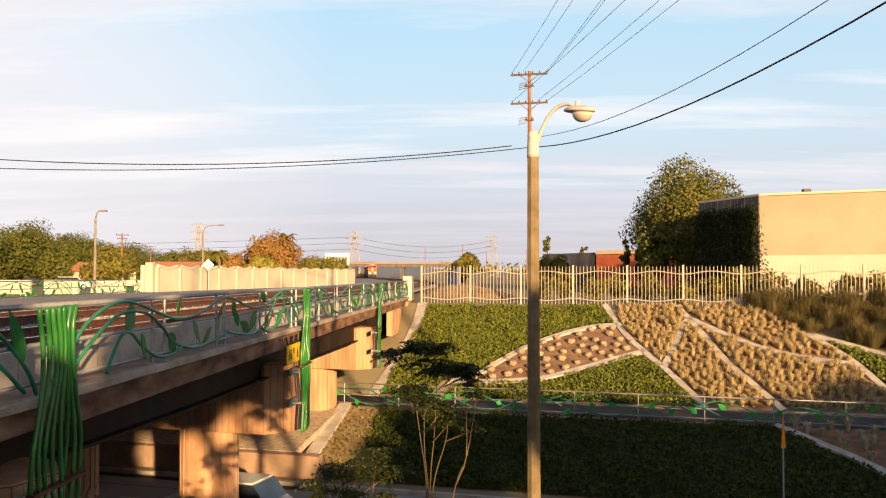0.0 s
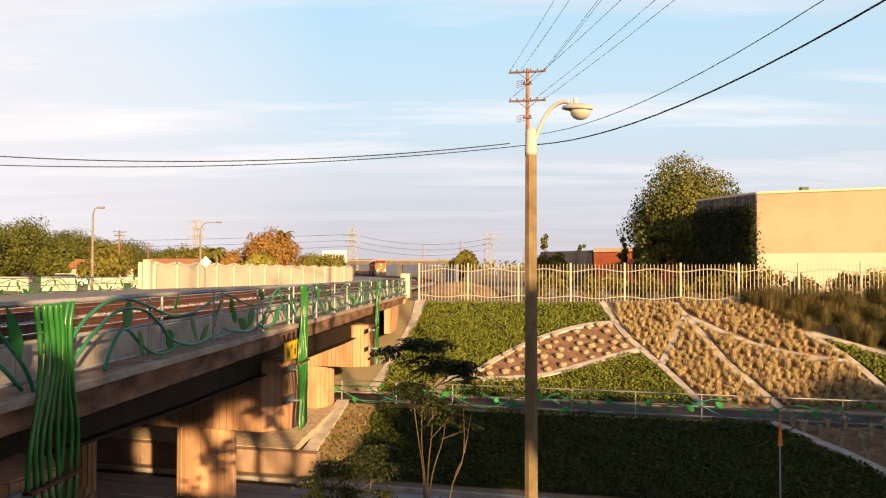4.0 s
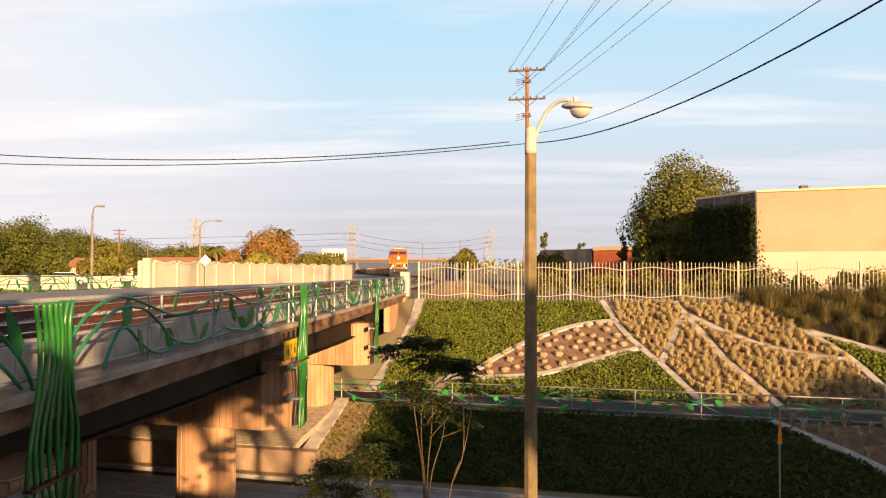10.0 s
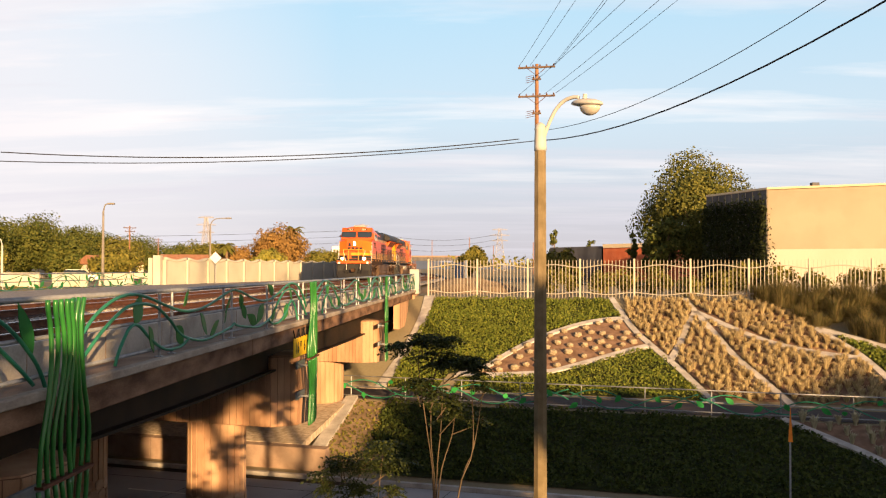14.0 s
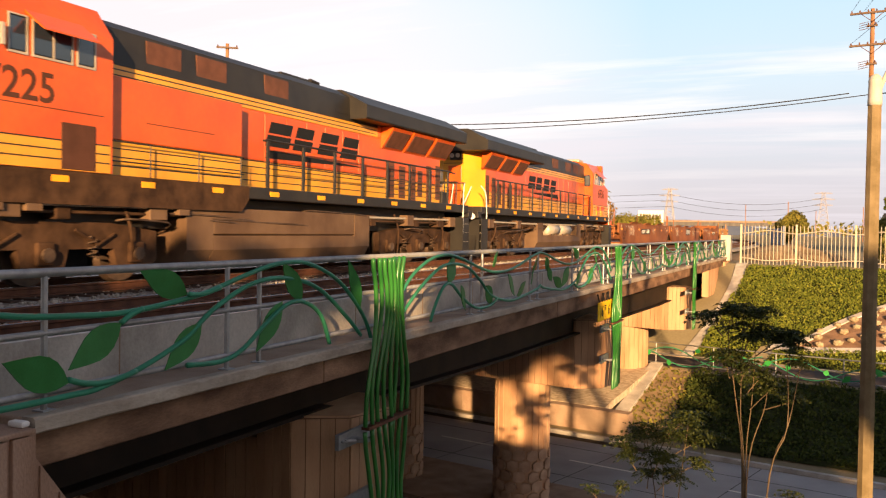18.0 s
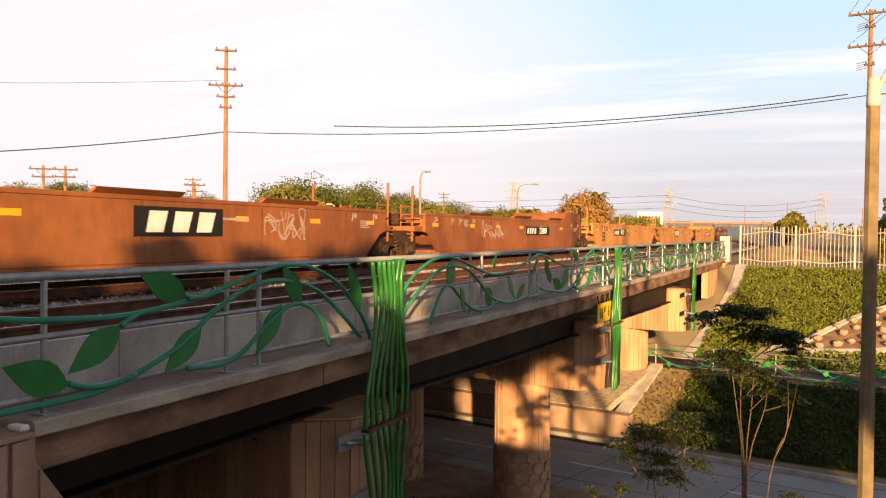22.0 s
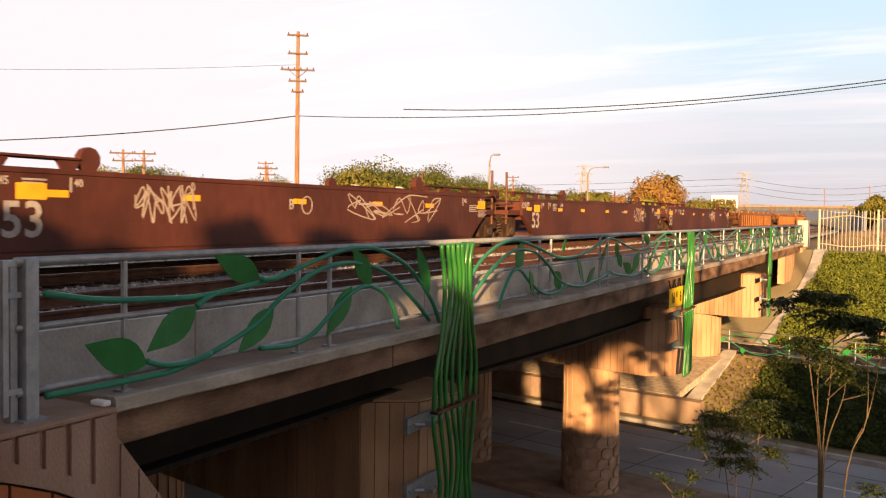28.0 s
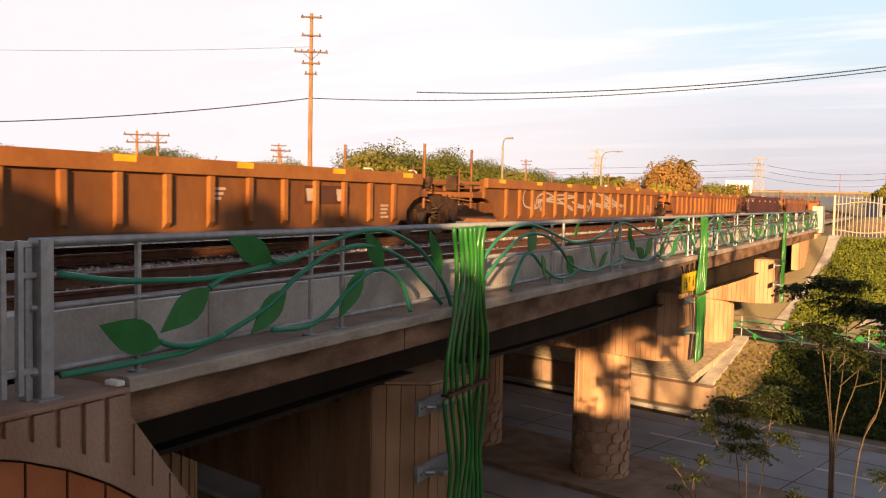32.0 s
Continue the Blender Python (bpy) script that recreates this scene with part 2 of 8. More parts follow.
# brown dirt, taken darker to include the shade below the frames
M["grime_shade"] = shade("running_gear_grime_and_shade", (0.030, 0.016, 0.010), 0.85, (0.074, 0.040, 0.023), 3, bump=0.3)
M["tank"] = shade("tank_grey_brown", (0.088, 0.050, 0.029), 0.6, (0.145, 0.090, 0.054), 1.2, bump=0.1, spec=0.3)
M["silver"] = shade("air_tank_silver", (0.42, 0.37, 0.30), 0.45, (0.5, 0.45, 0.38), 3, metal=0.3, bump=0.04)
M["white"] = shade("white_paint", (0.75, 0.73, 0.70), 0.5, (0.65, 0.63, 0.6), 5, bump=0.02)
M["dull_white"] = shade("dull_white_stencil", (0.42, 0.37, 0.34), 0.7, (0.30, 0.25, 0.22), 6, bump=0.02, grain=0.3, grain_scale=14)
M["lamp_on"] = shade("headlight_on", (0.9, 0.8, 0.6), 0.3, bump=0, glow=(1.0, 0.72, 0.30, 14))
M["glass_dark"] = glass_shade("dark_window_glass", (0.02, 0.03, 0.045))
M["wheel"] = shade("wheel_steel", (0.06, 0.04, 0.03), 0.55, (0.11, 0.075, 0.055), 5, metal=0.3, bump=0.1)
for nm, c, d in (("car_rust", (0.17, 0.058, 0.022), (0.27, 0.10, 0.035)), ("car_brown", (0.055, 0.017, 0.012), (0.095, 0.029, 0.019)), ("car_yellow", (0.50, 0.255, 0.08), (0.38, 0.18, 0.052)), ("car_orange", (0.195, 0.078, 0.025), (0.13, 0.05, 0.018))):
    M[nm] = shade(nm + "_paint", c, 0.6, d, 0.9, bump=0.12, grain=0.28, grain_scale=7, stretch=(1, 0.8, 0.45), spec=0.2)
M["reflector"] = shade("amber_reflector", (0.78, 0.33, 0.02), 0.4, bump=0)
M["sign_yellow"] = shade("sign_yellow", (0.85, 0.52, 0.02), 0.5, (0.8, 0.48, 0.02), 3, bump=0)
M["ink"] = shade("black_lettering", (0.012, 0.012, 0.012), 0.6, bump=0)
M["paved"] = shade("stone_paving", (0.36, 0.28, 0.20), 0.9, (0.56, 0.46, 0.34), 5.0, bump=0.8, grain=0.3, grain_scale=9)
M["leaf_bright"] = shade("leaf_plate_bright", (0.02, 0.22, 0.05), 0.4, (0.03, 0.26, 0.06), 3, bump=0.03)
M["tuft_grey"] = shade("tuft_grey_tan", (0.19, 0.155, 0.10), 0.95, (0.36, 0.29, 0.20), 12, bump=0.8, grain=0.3, grain_scale=40, per_object=0.2)
M["louvre"] = shade("louvre_dark", (0.10, 0.045, 0.03), 0.6, (0.14, 0.06, 0.04), 4, bump=0.2)
M["ballast_stone"] = leaf_shade("ballast_stone_loose", (0.16, 0.14, 0.12), (0.42, 0.38, 0.33), 0.9, 0.0)
M["cream_letter"] = shade("cream_lettering", (0.62, 0.52, 0.34), 0.6, bump=0)
M["ink_faded"] = shade("faded_lettering", (0.07, 0.03, 0.02), 0.7, bump=0)
M["spray"] = shade("spray_paint_white", (0.42, 0.34, 0.29), 0.7, (0.34, 0.25, 0.2), 3, bump=0)
M["car_edge"] = shade("car_edge_paint", (0.28, 0.115, 0.034), 0.6, (0.22, 0.083, 0.027), 1.1, bump=0.1, grain=0.18, grain_scale=12)
M["lens"] = shade("lamp_lens", (0.45, 0.42, 0.36), 0.15, (0.5, 0.47, 0.42), 8, bump=0, spec=0.7)
M["stem"] = shade("thin_stem_bark", (0.075, 0.055, 0.034), 0.9, (0.13, 0.095, 0.06), 6, bump=0.2)
# dark green in place of the shade that falls on the saplings
M["young_leaf"] = leaf_shade("shaded_young_tree_leaves", (0.016, 0.028, 0.008), (0.055, 0.066, 0.014))
M["orange_flag"] = shade("orange_marker", (0.7, 0.22, 0.03), 0.5, bump=0)
M["cream_trim"] = shade("cream_trim", (0.7, 0.56, 0.34), 0.8, (0.74, 0.6, 0.4), 1, bump=0.1)
M["cream_base"] = shade("pale_base_coat", (0.50, 0.45, 0.36), 0.85, (0.55, 0.49, 0.40), 0.4, bump=0.1)
M["blue_wall"] = shade("blue_grey_wall", (0.16, 0.20, 0.28), 0.8, (0.2, 0.24, 0.32), 0.5, bump=0.1)
M["lawn"] = shade("dry_lawn", (0.16, 0.15, 0.04), 0.95, (0.30, 0.24, 0.10), 0.25, bump=0.5, grain=0.25, grain_scale=6)
M["lawn_blade"] = leaf_shade("lawn_blades", (0.12, 0.14, 0.03), (0.26, 0.23, 0.07), 0.7, 0.3)
M["pylon"] = shade("pylon_steel", (0.30, 0.29, 0.30), 0.6, bump=0)
M["hill"] = shade("far_hill", (0.13, 0.16, 0.22), 1.0, (0.16, 0.19, 0.24), 0.004, bump=0)
# lighter orange in place of sun glare on the nose
M["nose_sunlit"] = shade("nose_sunlit_orange", (0.66, 0.15, 0.016), 0.5, (0.60, 0.12, 0.014), 1.0, bump=0.02)
M["brick_orange"] = shade("orange_brown_panel", (0.30, 0.09, 0.035), 0.8, (0.38, 0.13, 0.05), 2, bump=0.3, per_object=0.2)
M["bark"] = shade("bark", (0.14, 0.09, 0.05), 0.9, (0.22, 0.15, 0.09), 6, bump=0.5)
M["hedge_leaf"] = leaf_shade("hedge_leaves", (0.075, 0.115, 0.015), (0.225, 0.24, 0.034), 0.75)
# copy of the hedge green, darkened to hold the lower bank's shade
M["shaded_hedge"] = leaf_shade("shaded_groundcover_leaves", (0.027, 0.046, 0.008), (0.075, 0.092, 0.016), 0.8)
# leaves of the unseen trees, kept dark to cut their green bounce
M["blocker_leaf"] = leaf_shade("blocker_tree_leaves", (0.03, 0.04, 0.012), (0.07, 0.075, 0.022), 0.8)
M["broad_leaf"] = leaf_shade("broad_tree_leaves", (0.045, 0.06, 0.010), (0.17, 0.16, 0.03), 0.7, 0.15)
# leaf green darkened because this wall faces away from the sun
M["shaded_ivy_leaf"] = leaf_shade("shaded_ivy_leaves", (0.012, 0.020, 0.006), (0.04, 0.05, 0.012), 0.8)
M["tree_leaf"] = leaf_shade("tree_leaves", (0.045, 0.068, 0.012), (0.14, 0.14, 0.026), 0.75)
M["olive_leaf"] = leaf_shade("olive_leaves", (0.085, 0.092, 0.016), (0.23, 0.20, 0.038), 0.75)
M["yellow_leaf"] = leaf_shade("yellow_green_leaves", (0.16, 0.17, 0.025), (0.32, 0.27, 0.05))
M["brown_leaf"] = leaf_shade("bronze_leaves", (0.20, 0.11, 0.03), (0.34, 0.20, 0.06), 0.75)
M["straw"] = leaf_shade("straw_grass", (0.36, 0.275, 0.13), (0.68, 0.56, 0.32), 0.7, 0.3)
M["grass_green"] = leaf_shade("tall_grass", (0.05, 0.06, 0.018), (0.24, 0.18, 0.075), 0.75, 0.25)
M["sage"] = leaf_shade("grey_tuft", (0.32, 0.30, 0.19), (0.50, 0.46, 0.31), 0.8, 0.2)
M["roof_tile"] = shade("roof_tile", (0.30, 0.14, 0.08), 0.8, (0.40, 0.2, 0.12), 2, bump=0.3)
M["house_wall"] = shade("house_wall", (0.6, 0.52, 0.4), 0.85, (0.7, 0.62, 0.5), 1, bump=0.1)
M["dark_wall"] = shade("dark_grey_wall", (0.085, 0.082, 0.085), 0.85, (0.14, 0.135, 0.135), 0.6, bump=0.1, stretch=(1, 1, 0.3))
M["red_wall"] = shade("red_orange_wall", (0.5, 0.12, 0.05), 0.8, (0.56, 0.16, 0.07), 1, bump=0.1)


# ---------------------------------------------------------------- mesh helpers
def part(name, bm, material, parent=None, label="", smooth=False):
    me = bpy.data.meshes.new(name)
    bm.to_mesh(me)
    bm.free()
    me.materials.append(M[material] if isinstance(material, str) else material)
    if smooth:
        me.polygons.foreach_set("use_smooth", [True] * len(me.polygons))
        me.update()
    ob = new(name, me)
    if parent is not None:
        ob.parent = parent
    if label:
        ob["label"] = label
    return ob


def thing(name, label, category, group="", kind="", m=None):
    ob = new(name)
    ob.empty_display_size = 0.2
    if m is not None:
        ob.matrix_world = m
    return tagged(ob, label, category, group, kind)


def add_box(bm, lo, hi, bevel=0.0, m=None):
    lo, hi = Vector(lo), Vector(hi)
    r = bmesh.ops.create_cube(bm, size=1.0, matrix=(m or Matrix()) @ Matrix.Translation((lo + hi) / 2) @ Matrix.Diagonal((*(hi - lo), 1)))
    if bevel:
        es = list({e for v in r["verts"] for e in v.link_edges})
        bmesh.ops.bevel(bm, geom=es, offset=bevel, segments=2, affect="EDGES", profile=0.5)
    return bm


def box(lo, hi, bevel=0.0, m=None):
    return add_box(bmesh.new(), lo, hi, bevel, m)


def add_tube(bm, pts, r, sides=8, caps=True):
    """A round tube along points; r is one radius or one for each point."""
    pts = [Vector(p) for p in pts]
    rs = list(r) if isinstance(r, (list, tuple)) else [r] * len(pts)
    rings, up = [], None
    for i, p in enumerate(pts):
        d = (pts[min(i + 1, len(pts) - 1)] - pts[max(i - 1, 0)]).normalized()
        if up is None:
            up = Vector((1, 0, 0)) if abs(d.x) < 0.8 else Vector((0, 1, 0))
        side = d.cross(up).normalized()
        up = side.cross(d).normalized()
        rings.append([bm.verts.new(p + (side * math.cos(2 * math.pi * k / sides) + up * math.sin(2 * math.pi * k / sides)) * rs[i]) for k in range(sides)])
    for a, b in zip(rings, rings[1:]):
        for k in range(sides):
            bm.faces.new((a[k], a[(k + 1) % sides], b[(k + 1) % sides], b[k]))
    if caps:
        bm.faces.new(rings[0][::-1])
        bm.faces.new(rings[-1])
    return bm


def tube(pts, r, sides=8):
    return add_tube(bmesh.new(), pts, r, sides)


def add_prism(bm, outline, axis, a, b):
    """A closed outline of 2D points pushed from a to b along an axis; the 2D axes are the other two, in order."""
    def at(p, k):
        q = list(p)
        q.insert("xyz".index(axis), k)
        return q
    lo, hi = [bm.verts.new(at(p, a)) for p in outline], [bm.verts.new(at(p, b)) for p in outline]
    n = len(outline)
    for i in range(n):
        bm.faces.new((lo[i], lo[(i + 1) % n], hi[(i + 1) % n], hi[i]))
    bm.faces.new(lo[::-1])
    bm.faces.new(hi)
    bmesh.ops.recalc_face_normals(bm, faces=bm.faces)
    return bm


def prism(outline, axis, a, b):
    return add_prism(bmesh.new(), outline, axis, a, b)


def smooth_line(pts, steps=6):
    """A rounded line through the points (Catmull-Rom)."""
    pts = [Vector(p) for p in pts]
    out = []
    for i in range(len(pts) - 1):
        p0, p1, p2, p3 = pts[max(i - 1, 0)], pts[i], pts[i + 1], pts[min(i + 2, len(pts) - 1)]
        for k in range(steps):
            t = k / steps
            out.append(0.5 * (2 * p1 + (p2 - p0) * t + (2 * p0 - 5 * p1 + 4 * p2 - p3) * t * t + (3 * p1 - p0 - 3 * p2 + p3) * t ** 3))
    return out + [pts[-1]]


LETTERS = {}


def letter_mesh(text, size, extrude, bold, shear):
    key = (text, size, extrude, bold, shear)
    if key not in LETTERS:
        cu = bpy.data.curves.new("letters", "FONT")
        cu.body, cu.size, cu.extrude, cu.offset, cu.shear = text, size, extrude, bold, shear
        cu.align_x, cu.align_y, cu.resolution_u = "CENTER", "CENTER", 3
        tmp = new("letters", cu)
        LETTERS[key] = bpy.data.meshes.new_from_object(tmp.evaluated_get(bpy.context.evaluated_depsgraph_get()))
        bpy.data.objects.remove(tmp)
    return LETTERS[key].copy()


for args in (("16'- 6\"", 0.24, 0.003, 0.012, 0.0), ("7225", 0.20, 0.002, 0.006, 0.0), ("6936", 0.20, 0.002, 0.006, 0.0), ("7225", 0.66, 0.003, 0.008, 0.0), ("6936", 0.66, 0.003, 0.008, 0.0), ("125 T", 0.27, 0.002, 0.004, 0.0), ("16", 0.40, 0.003, 0.010, 0.0), ("6", 0.40, 0.003, 0.010, 0.0), ("FT", 0.20, 0.003, 0.006, 0.0), ("IN", 0.20, 0.003, 0.006, 0.0), ("53", 0.74, 0.002, 0.012, 0.0), ("53", 0.74, 0.002, 0.012, 0.2),
             ("53", 0.17, 0.002, 0.004, 0.0), ("48", 0.17, 0.002, 0.004, 0.0), ("45", 0.17, 0.002, 0.004, 0.0), ("40", 0.17, 0.002, 0.004, 0.0), ("724880", 0.38, 0.002, 0.008, 0.2), ("767002", 0.38, 0.002, 0.008, 0.2), ("A", 0.30, 0.002, 0.006, 0.0), ("B", 0.30, 0.002, 0.006, 0.0)):
    letter_mesh(*args)


def words(text, size, material, parent, m, extrude=0.004, bold=0.0, shear=0.0, name="lettering"):
    """Raised lettering in the built-in font, as a mesh, centred on m; it reads along +x and stands along +y of m."""
    me = letter_mesh(text, size, extrude, bold, shear)
    me.materials.clear()
    me.materials.append(M[material])
    ob = new(name, me)
    ob.parent = parent
    ob.matrix_local = m
    return ob


# ---------------------------------------------------------------- plan
# X: across the railway bridge, Y: along it (away), z = 0 at the foot of its railing.
# The underpass road is skewed to it: s runs along the road, w across it.
SK = 0.2425
RX = -5.5                                   # railing line
TRACKS = (-8.5, -12.8)                      # track centres; the train is on the second
RAIL_Z = 0.40


def sw(s, w, z):
    c, n = math.sqrt(1 - SK * SK), SK
    return Vector((s * c + w * n, -s * n + w * c, z))


PROFILE = [(-60, -0.15), (0.45, -0.15), (0.5, -2.6), (9.5, -6.9), (13.9, -6.95), (14.0, -7.1), (32.9, -7.1), (33.0, -6.95), (33.6, -6.9), (40.7, -4.95), (43.8, -4.9), (55.0, -0.35), (60, -0.3)]


def land(w):
    for (a, za), (b, zb) in zip(PROFILE, PROFILE[1:]):
        if a <= w <= b:
            return za + (zb - za) * (w - a) / (b - a)
    return -0.15 if w < 0 else -0.3


def strip(w0, w1, s0, s1, lift=0.0, steps=1):
    bm = bmesh.new()
    ws = sorted({w0, w1, *[w for w, _ in PROFILE if w0 < w < w1]})
    rows = [[bm.verts.new(sw(s0 + (s1 - s0) * k / steps, w, land(w) + lift)) for k in range(steps + 1)] for w in ws]
    for a, b in zip(rows, rows[1:]):
        for k in range(steps):
            bm.faces.new((a[k], a[k + 1], b[k + 1], b[k]))
    return bm


# ground: one sheet out to the horizon, with the trough of the underpass in it
gbm = bmesh.new()
g_ws = [-2600, -300] + [w for w, _ in PROFILE] + [300, 2600]
g_ss = [-2600, -400, -120, -60, -30, -10, 0, 20, 60, 120, 400, 2600]
g_rows = [[gbm.verts.new(sw(s, w, land(w) - 0.02)) for s in g_ss] for w in g_ws]
for ra, rb in zip(g_rows, g_rows[1:]):
    for k in range(len(g_ss) - 1):
        gbm.faces.new((ra[k], ra[k + 1], rb[k + 1], rb[k]))
tagged(part("ground", gbm, "ground"), "dry bare ground reaching to the horizon", "ground", kind="structure")
tagged(part("road", strip(14.0, 32.9, -110, 110, 0.004), "road"), "grey concrete underpass road in shade", "road", kind="structure")
tagged(part("path", strip(40.7, 43.8, -60, 90, 0.01), "asphalt"), "dark asphalt footpath across the landscaped bank", "path", kind="structure")

# unseen trees added behind the camera; the first eight block sky light, the others shade the near bridge and the lower
# bank: x, y, height, half width
SHADE = [(-58.0, -16.0, 9.0, 5.0), (-49.0, -15.0, 8.5, 4.6), (-41.0, -15.0, 9.0, 4.6), (-33.0, -14.5, 8.5, 4.4), (-25.5, -15.0, 9.0, 4.2), (-18.0, -14.0, 9.0, 4.0), (-11.5, -13.0, 9.5, 3.2), (-7.6, -11.5, 8.5, 2.0),
         (-4.4, -10.0, 4.9, 1.1, 0.06, 4200), (-3.1, -10.0, 5.2, 1.0, 0.06, 4200), (-1.9, -10.3, 5.6, 1.0, 0.06, 4200), (-0.7, -10.0, 6.0, 1.0, 0.06, 4200), (0.5, -10.3, 6.5, 1.0, 0.06, 4200), (1.7, -10.0, 7.0, 1.0, 0.06, 4200), (2.8, -10.3, 7.2, 0.8, 0.06, 4200), (3.8, -12.0, 7.7, 0.7, 0.76), (3.9, -10.0, 4.75, 0.75), (5.3, -10.0, 6.1, 0.95), (6.7, -10.0, 6.6, 0.8, 0.72), (8.0, -10.0, 7.0, 0.75, 0.76), (7.2, -10.0, 5.3, 0.7, 0.85), (9.2, -10.0, 6.0, 0.7, 0.85), (11.37, -10.0, 5.9, 0.6, 0.62), (14.2, -10.0, 2.3, 1.1),
         (16.8, -10.0, 3.9, 1.4), (19.4, -10.0, 5.0, 1.6), (22.2, -10.0, 5.6, 1.8), (24.8, -10.3, 5.65, 1.9), (26.2, -10.2, 5.5, 1.4), (27.6, -10.0, 5.65, 2.0), (29.1, -10.2, 5.55, 1.4), (30.6, -10.3, 5.5, 2.1), (32.2, -10.2, 5.45, 1.5), (33.8, -10.0, 5.65, 2.2), (35.5, -10.2, 5.6, 1.5), (37.2, -10.0, 5.85, 2.4), (39.3, -10.2, 6.2, 1.5), (41.2, -11.0, 6.9, 2.2), (47.3, -12.0, 10.6, 3.0), (53.5, -12.0, 11.2, 4.0)]


# ---------------------------------------------------------------- railway bridge
Y0, Y1 = 4.9, 60.0                          # the deck's near and far end
PIERS = (10.8, 25.7, 42.9)
bridge = thing("railway_bridge", "concrete and steel railway bridge with green vine railing", "bridge")
part("deck_slab", box((-28.2, Y0, -0.20), (RX + 0.02, Y1, -0.004), 0.02), "concrete", bridge)
EDGE = random.Random(77)


def worn_beam(x0, x1, y0, y1, z0, z1, worn):
    """A long cast edge whose outer arris is chipped and slightly uneven."""
    bm_ = bmesh.new()
    n = max(6, int((y1 - y0) / 0.12))
    rows_ = []
    for k in range(n + 1):
        y, e, f_ = y0 + (y1 - y0) * k / n, worn * EDGE.random() ** 3, worn * 0.5 * EDGE.random() ** 3
        rows_.append([bm_.verts.new(p) for p in ((x0, y, z0), (x0, y, z1), (x1 - 0.012 - e, y, z1), (x1 - 0.002, y, z1 - 0.012 - e), (x1, y, z0 + 0.010 + f_), (x1 - 0.012 - f_, y, z0))])
    for a_, b_ in zip(rows_, rows_[1:]):
        for j in range(6):
            bm_.faces.new((a_[j], a_[(j + 1) % 6], b_[(j + 1) % 6], b_[j]))
    bm_.faces.new(rows_[0])
    bm_.faces.new(rows_[-1][::-1])
    bmesh.ops.recalc_face_normals(bm_, faces=bm_.faces)
    return bm_


for k in range(9):
    a, b = Y0 + (Y1 - Y0) * k / 9, Y0 + (Y1 - Y0) * (k + 1) / 9
    part("deck_ledge", worn_beam(RX + 0.02, RX + 0.16, a + 0.004, b - 0.004, -0.125, 0.0, 0.022), "ledge", bridge, "pale weathered concrete ledge")
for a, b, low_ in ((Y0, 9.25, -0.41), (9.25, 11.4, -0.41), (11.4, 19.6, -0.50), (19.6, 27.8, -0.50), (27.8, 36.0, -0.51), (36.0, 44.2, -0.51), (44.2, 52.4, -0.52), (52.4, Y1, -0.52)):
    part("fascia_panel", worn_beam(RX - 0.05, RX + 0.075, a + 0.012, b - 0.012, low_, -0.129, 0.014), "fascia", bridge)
# girders: shallow over the near span, deeper beyond
SOFFIT = [(Y0, -1.00), (10.8, -1.02), (11.2, -1.12), (18.6, -1.33), (25.0, -1.42), (32.0, -1.50), (38.6, -1.62), (Y1 - 1.2, -1.75)]
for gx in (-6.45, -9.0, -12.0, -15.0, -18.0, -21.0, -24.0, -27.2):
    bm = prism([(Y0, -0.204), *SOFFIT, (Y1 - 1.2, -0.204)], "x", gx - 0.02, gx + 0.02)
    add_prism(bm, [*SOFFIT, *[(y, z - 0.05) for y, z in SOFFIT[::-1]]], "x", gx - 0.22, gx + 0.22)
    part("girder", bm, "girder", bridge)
part("ballast_curb", add_prism(bmesh.new(), [(3.55, -0.02), (Y1 + 1.5, -0.02), (Y1 + 1.5, 0.46), (4.25, 0.46), (3.55, 0.12)], "x", -6.42, -6.12), "concrete_pale", bridge)
for k in range(24):                          # recessed joints of the curb
    yy = 6.6 + k * 2.35
    part("curb_joint", box((-6.13, yy, 0.02), (-6.116, yy + 0.014, 0.45)), "concrete", bridge)


def cap_frame(py):
    """Local frame of a bent: x along the cap out of the bridge, y across it, at the railing line."""
    ang = -math.asin(SK)
    return Matrix.Translation((RX, py, 0)) @ Matrix.Rotation(ang, 4, "Z")


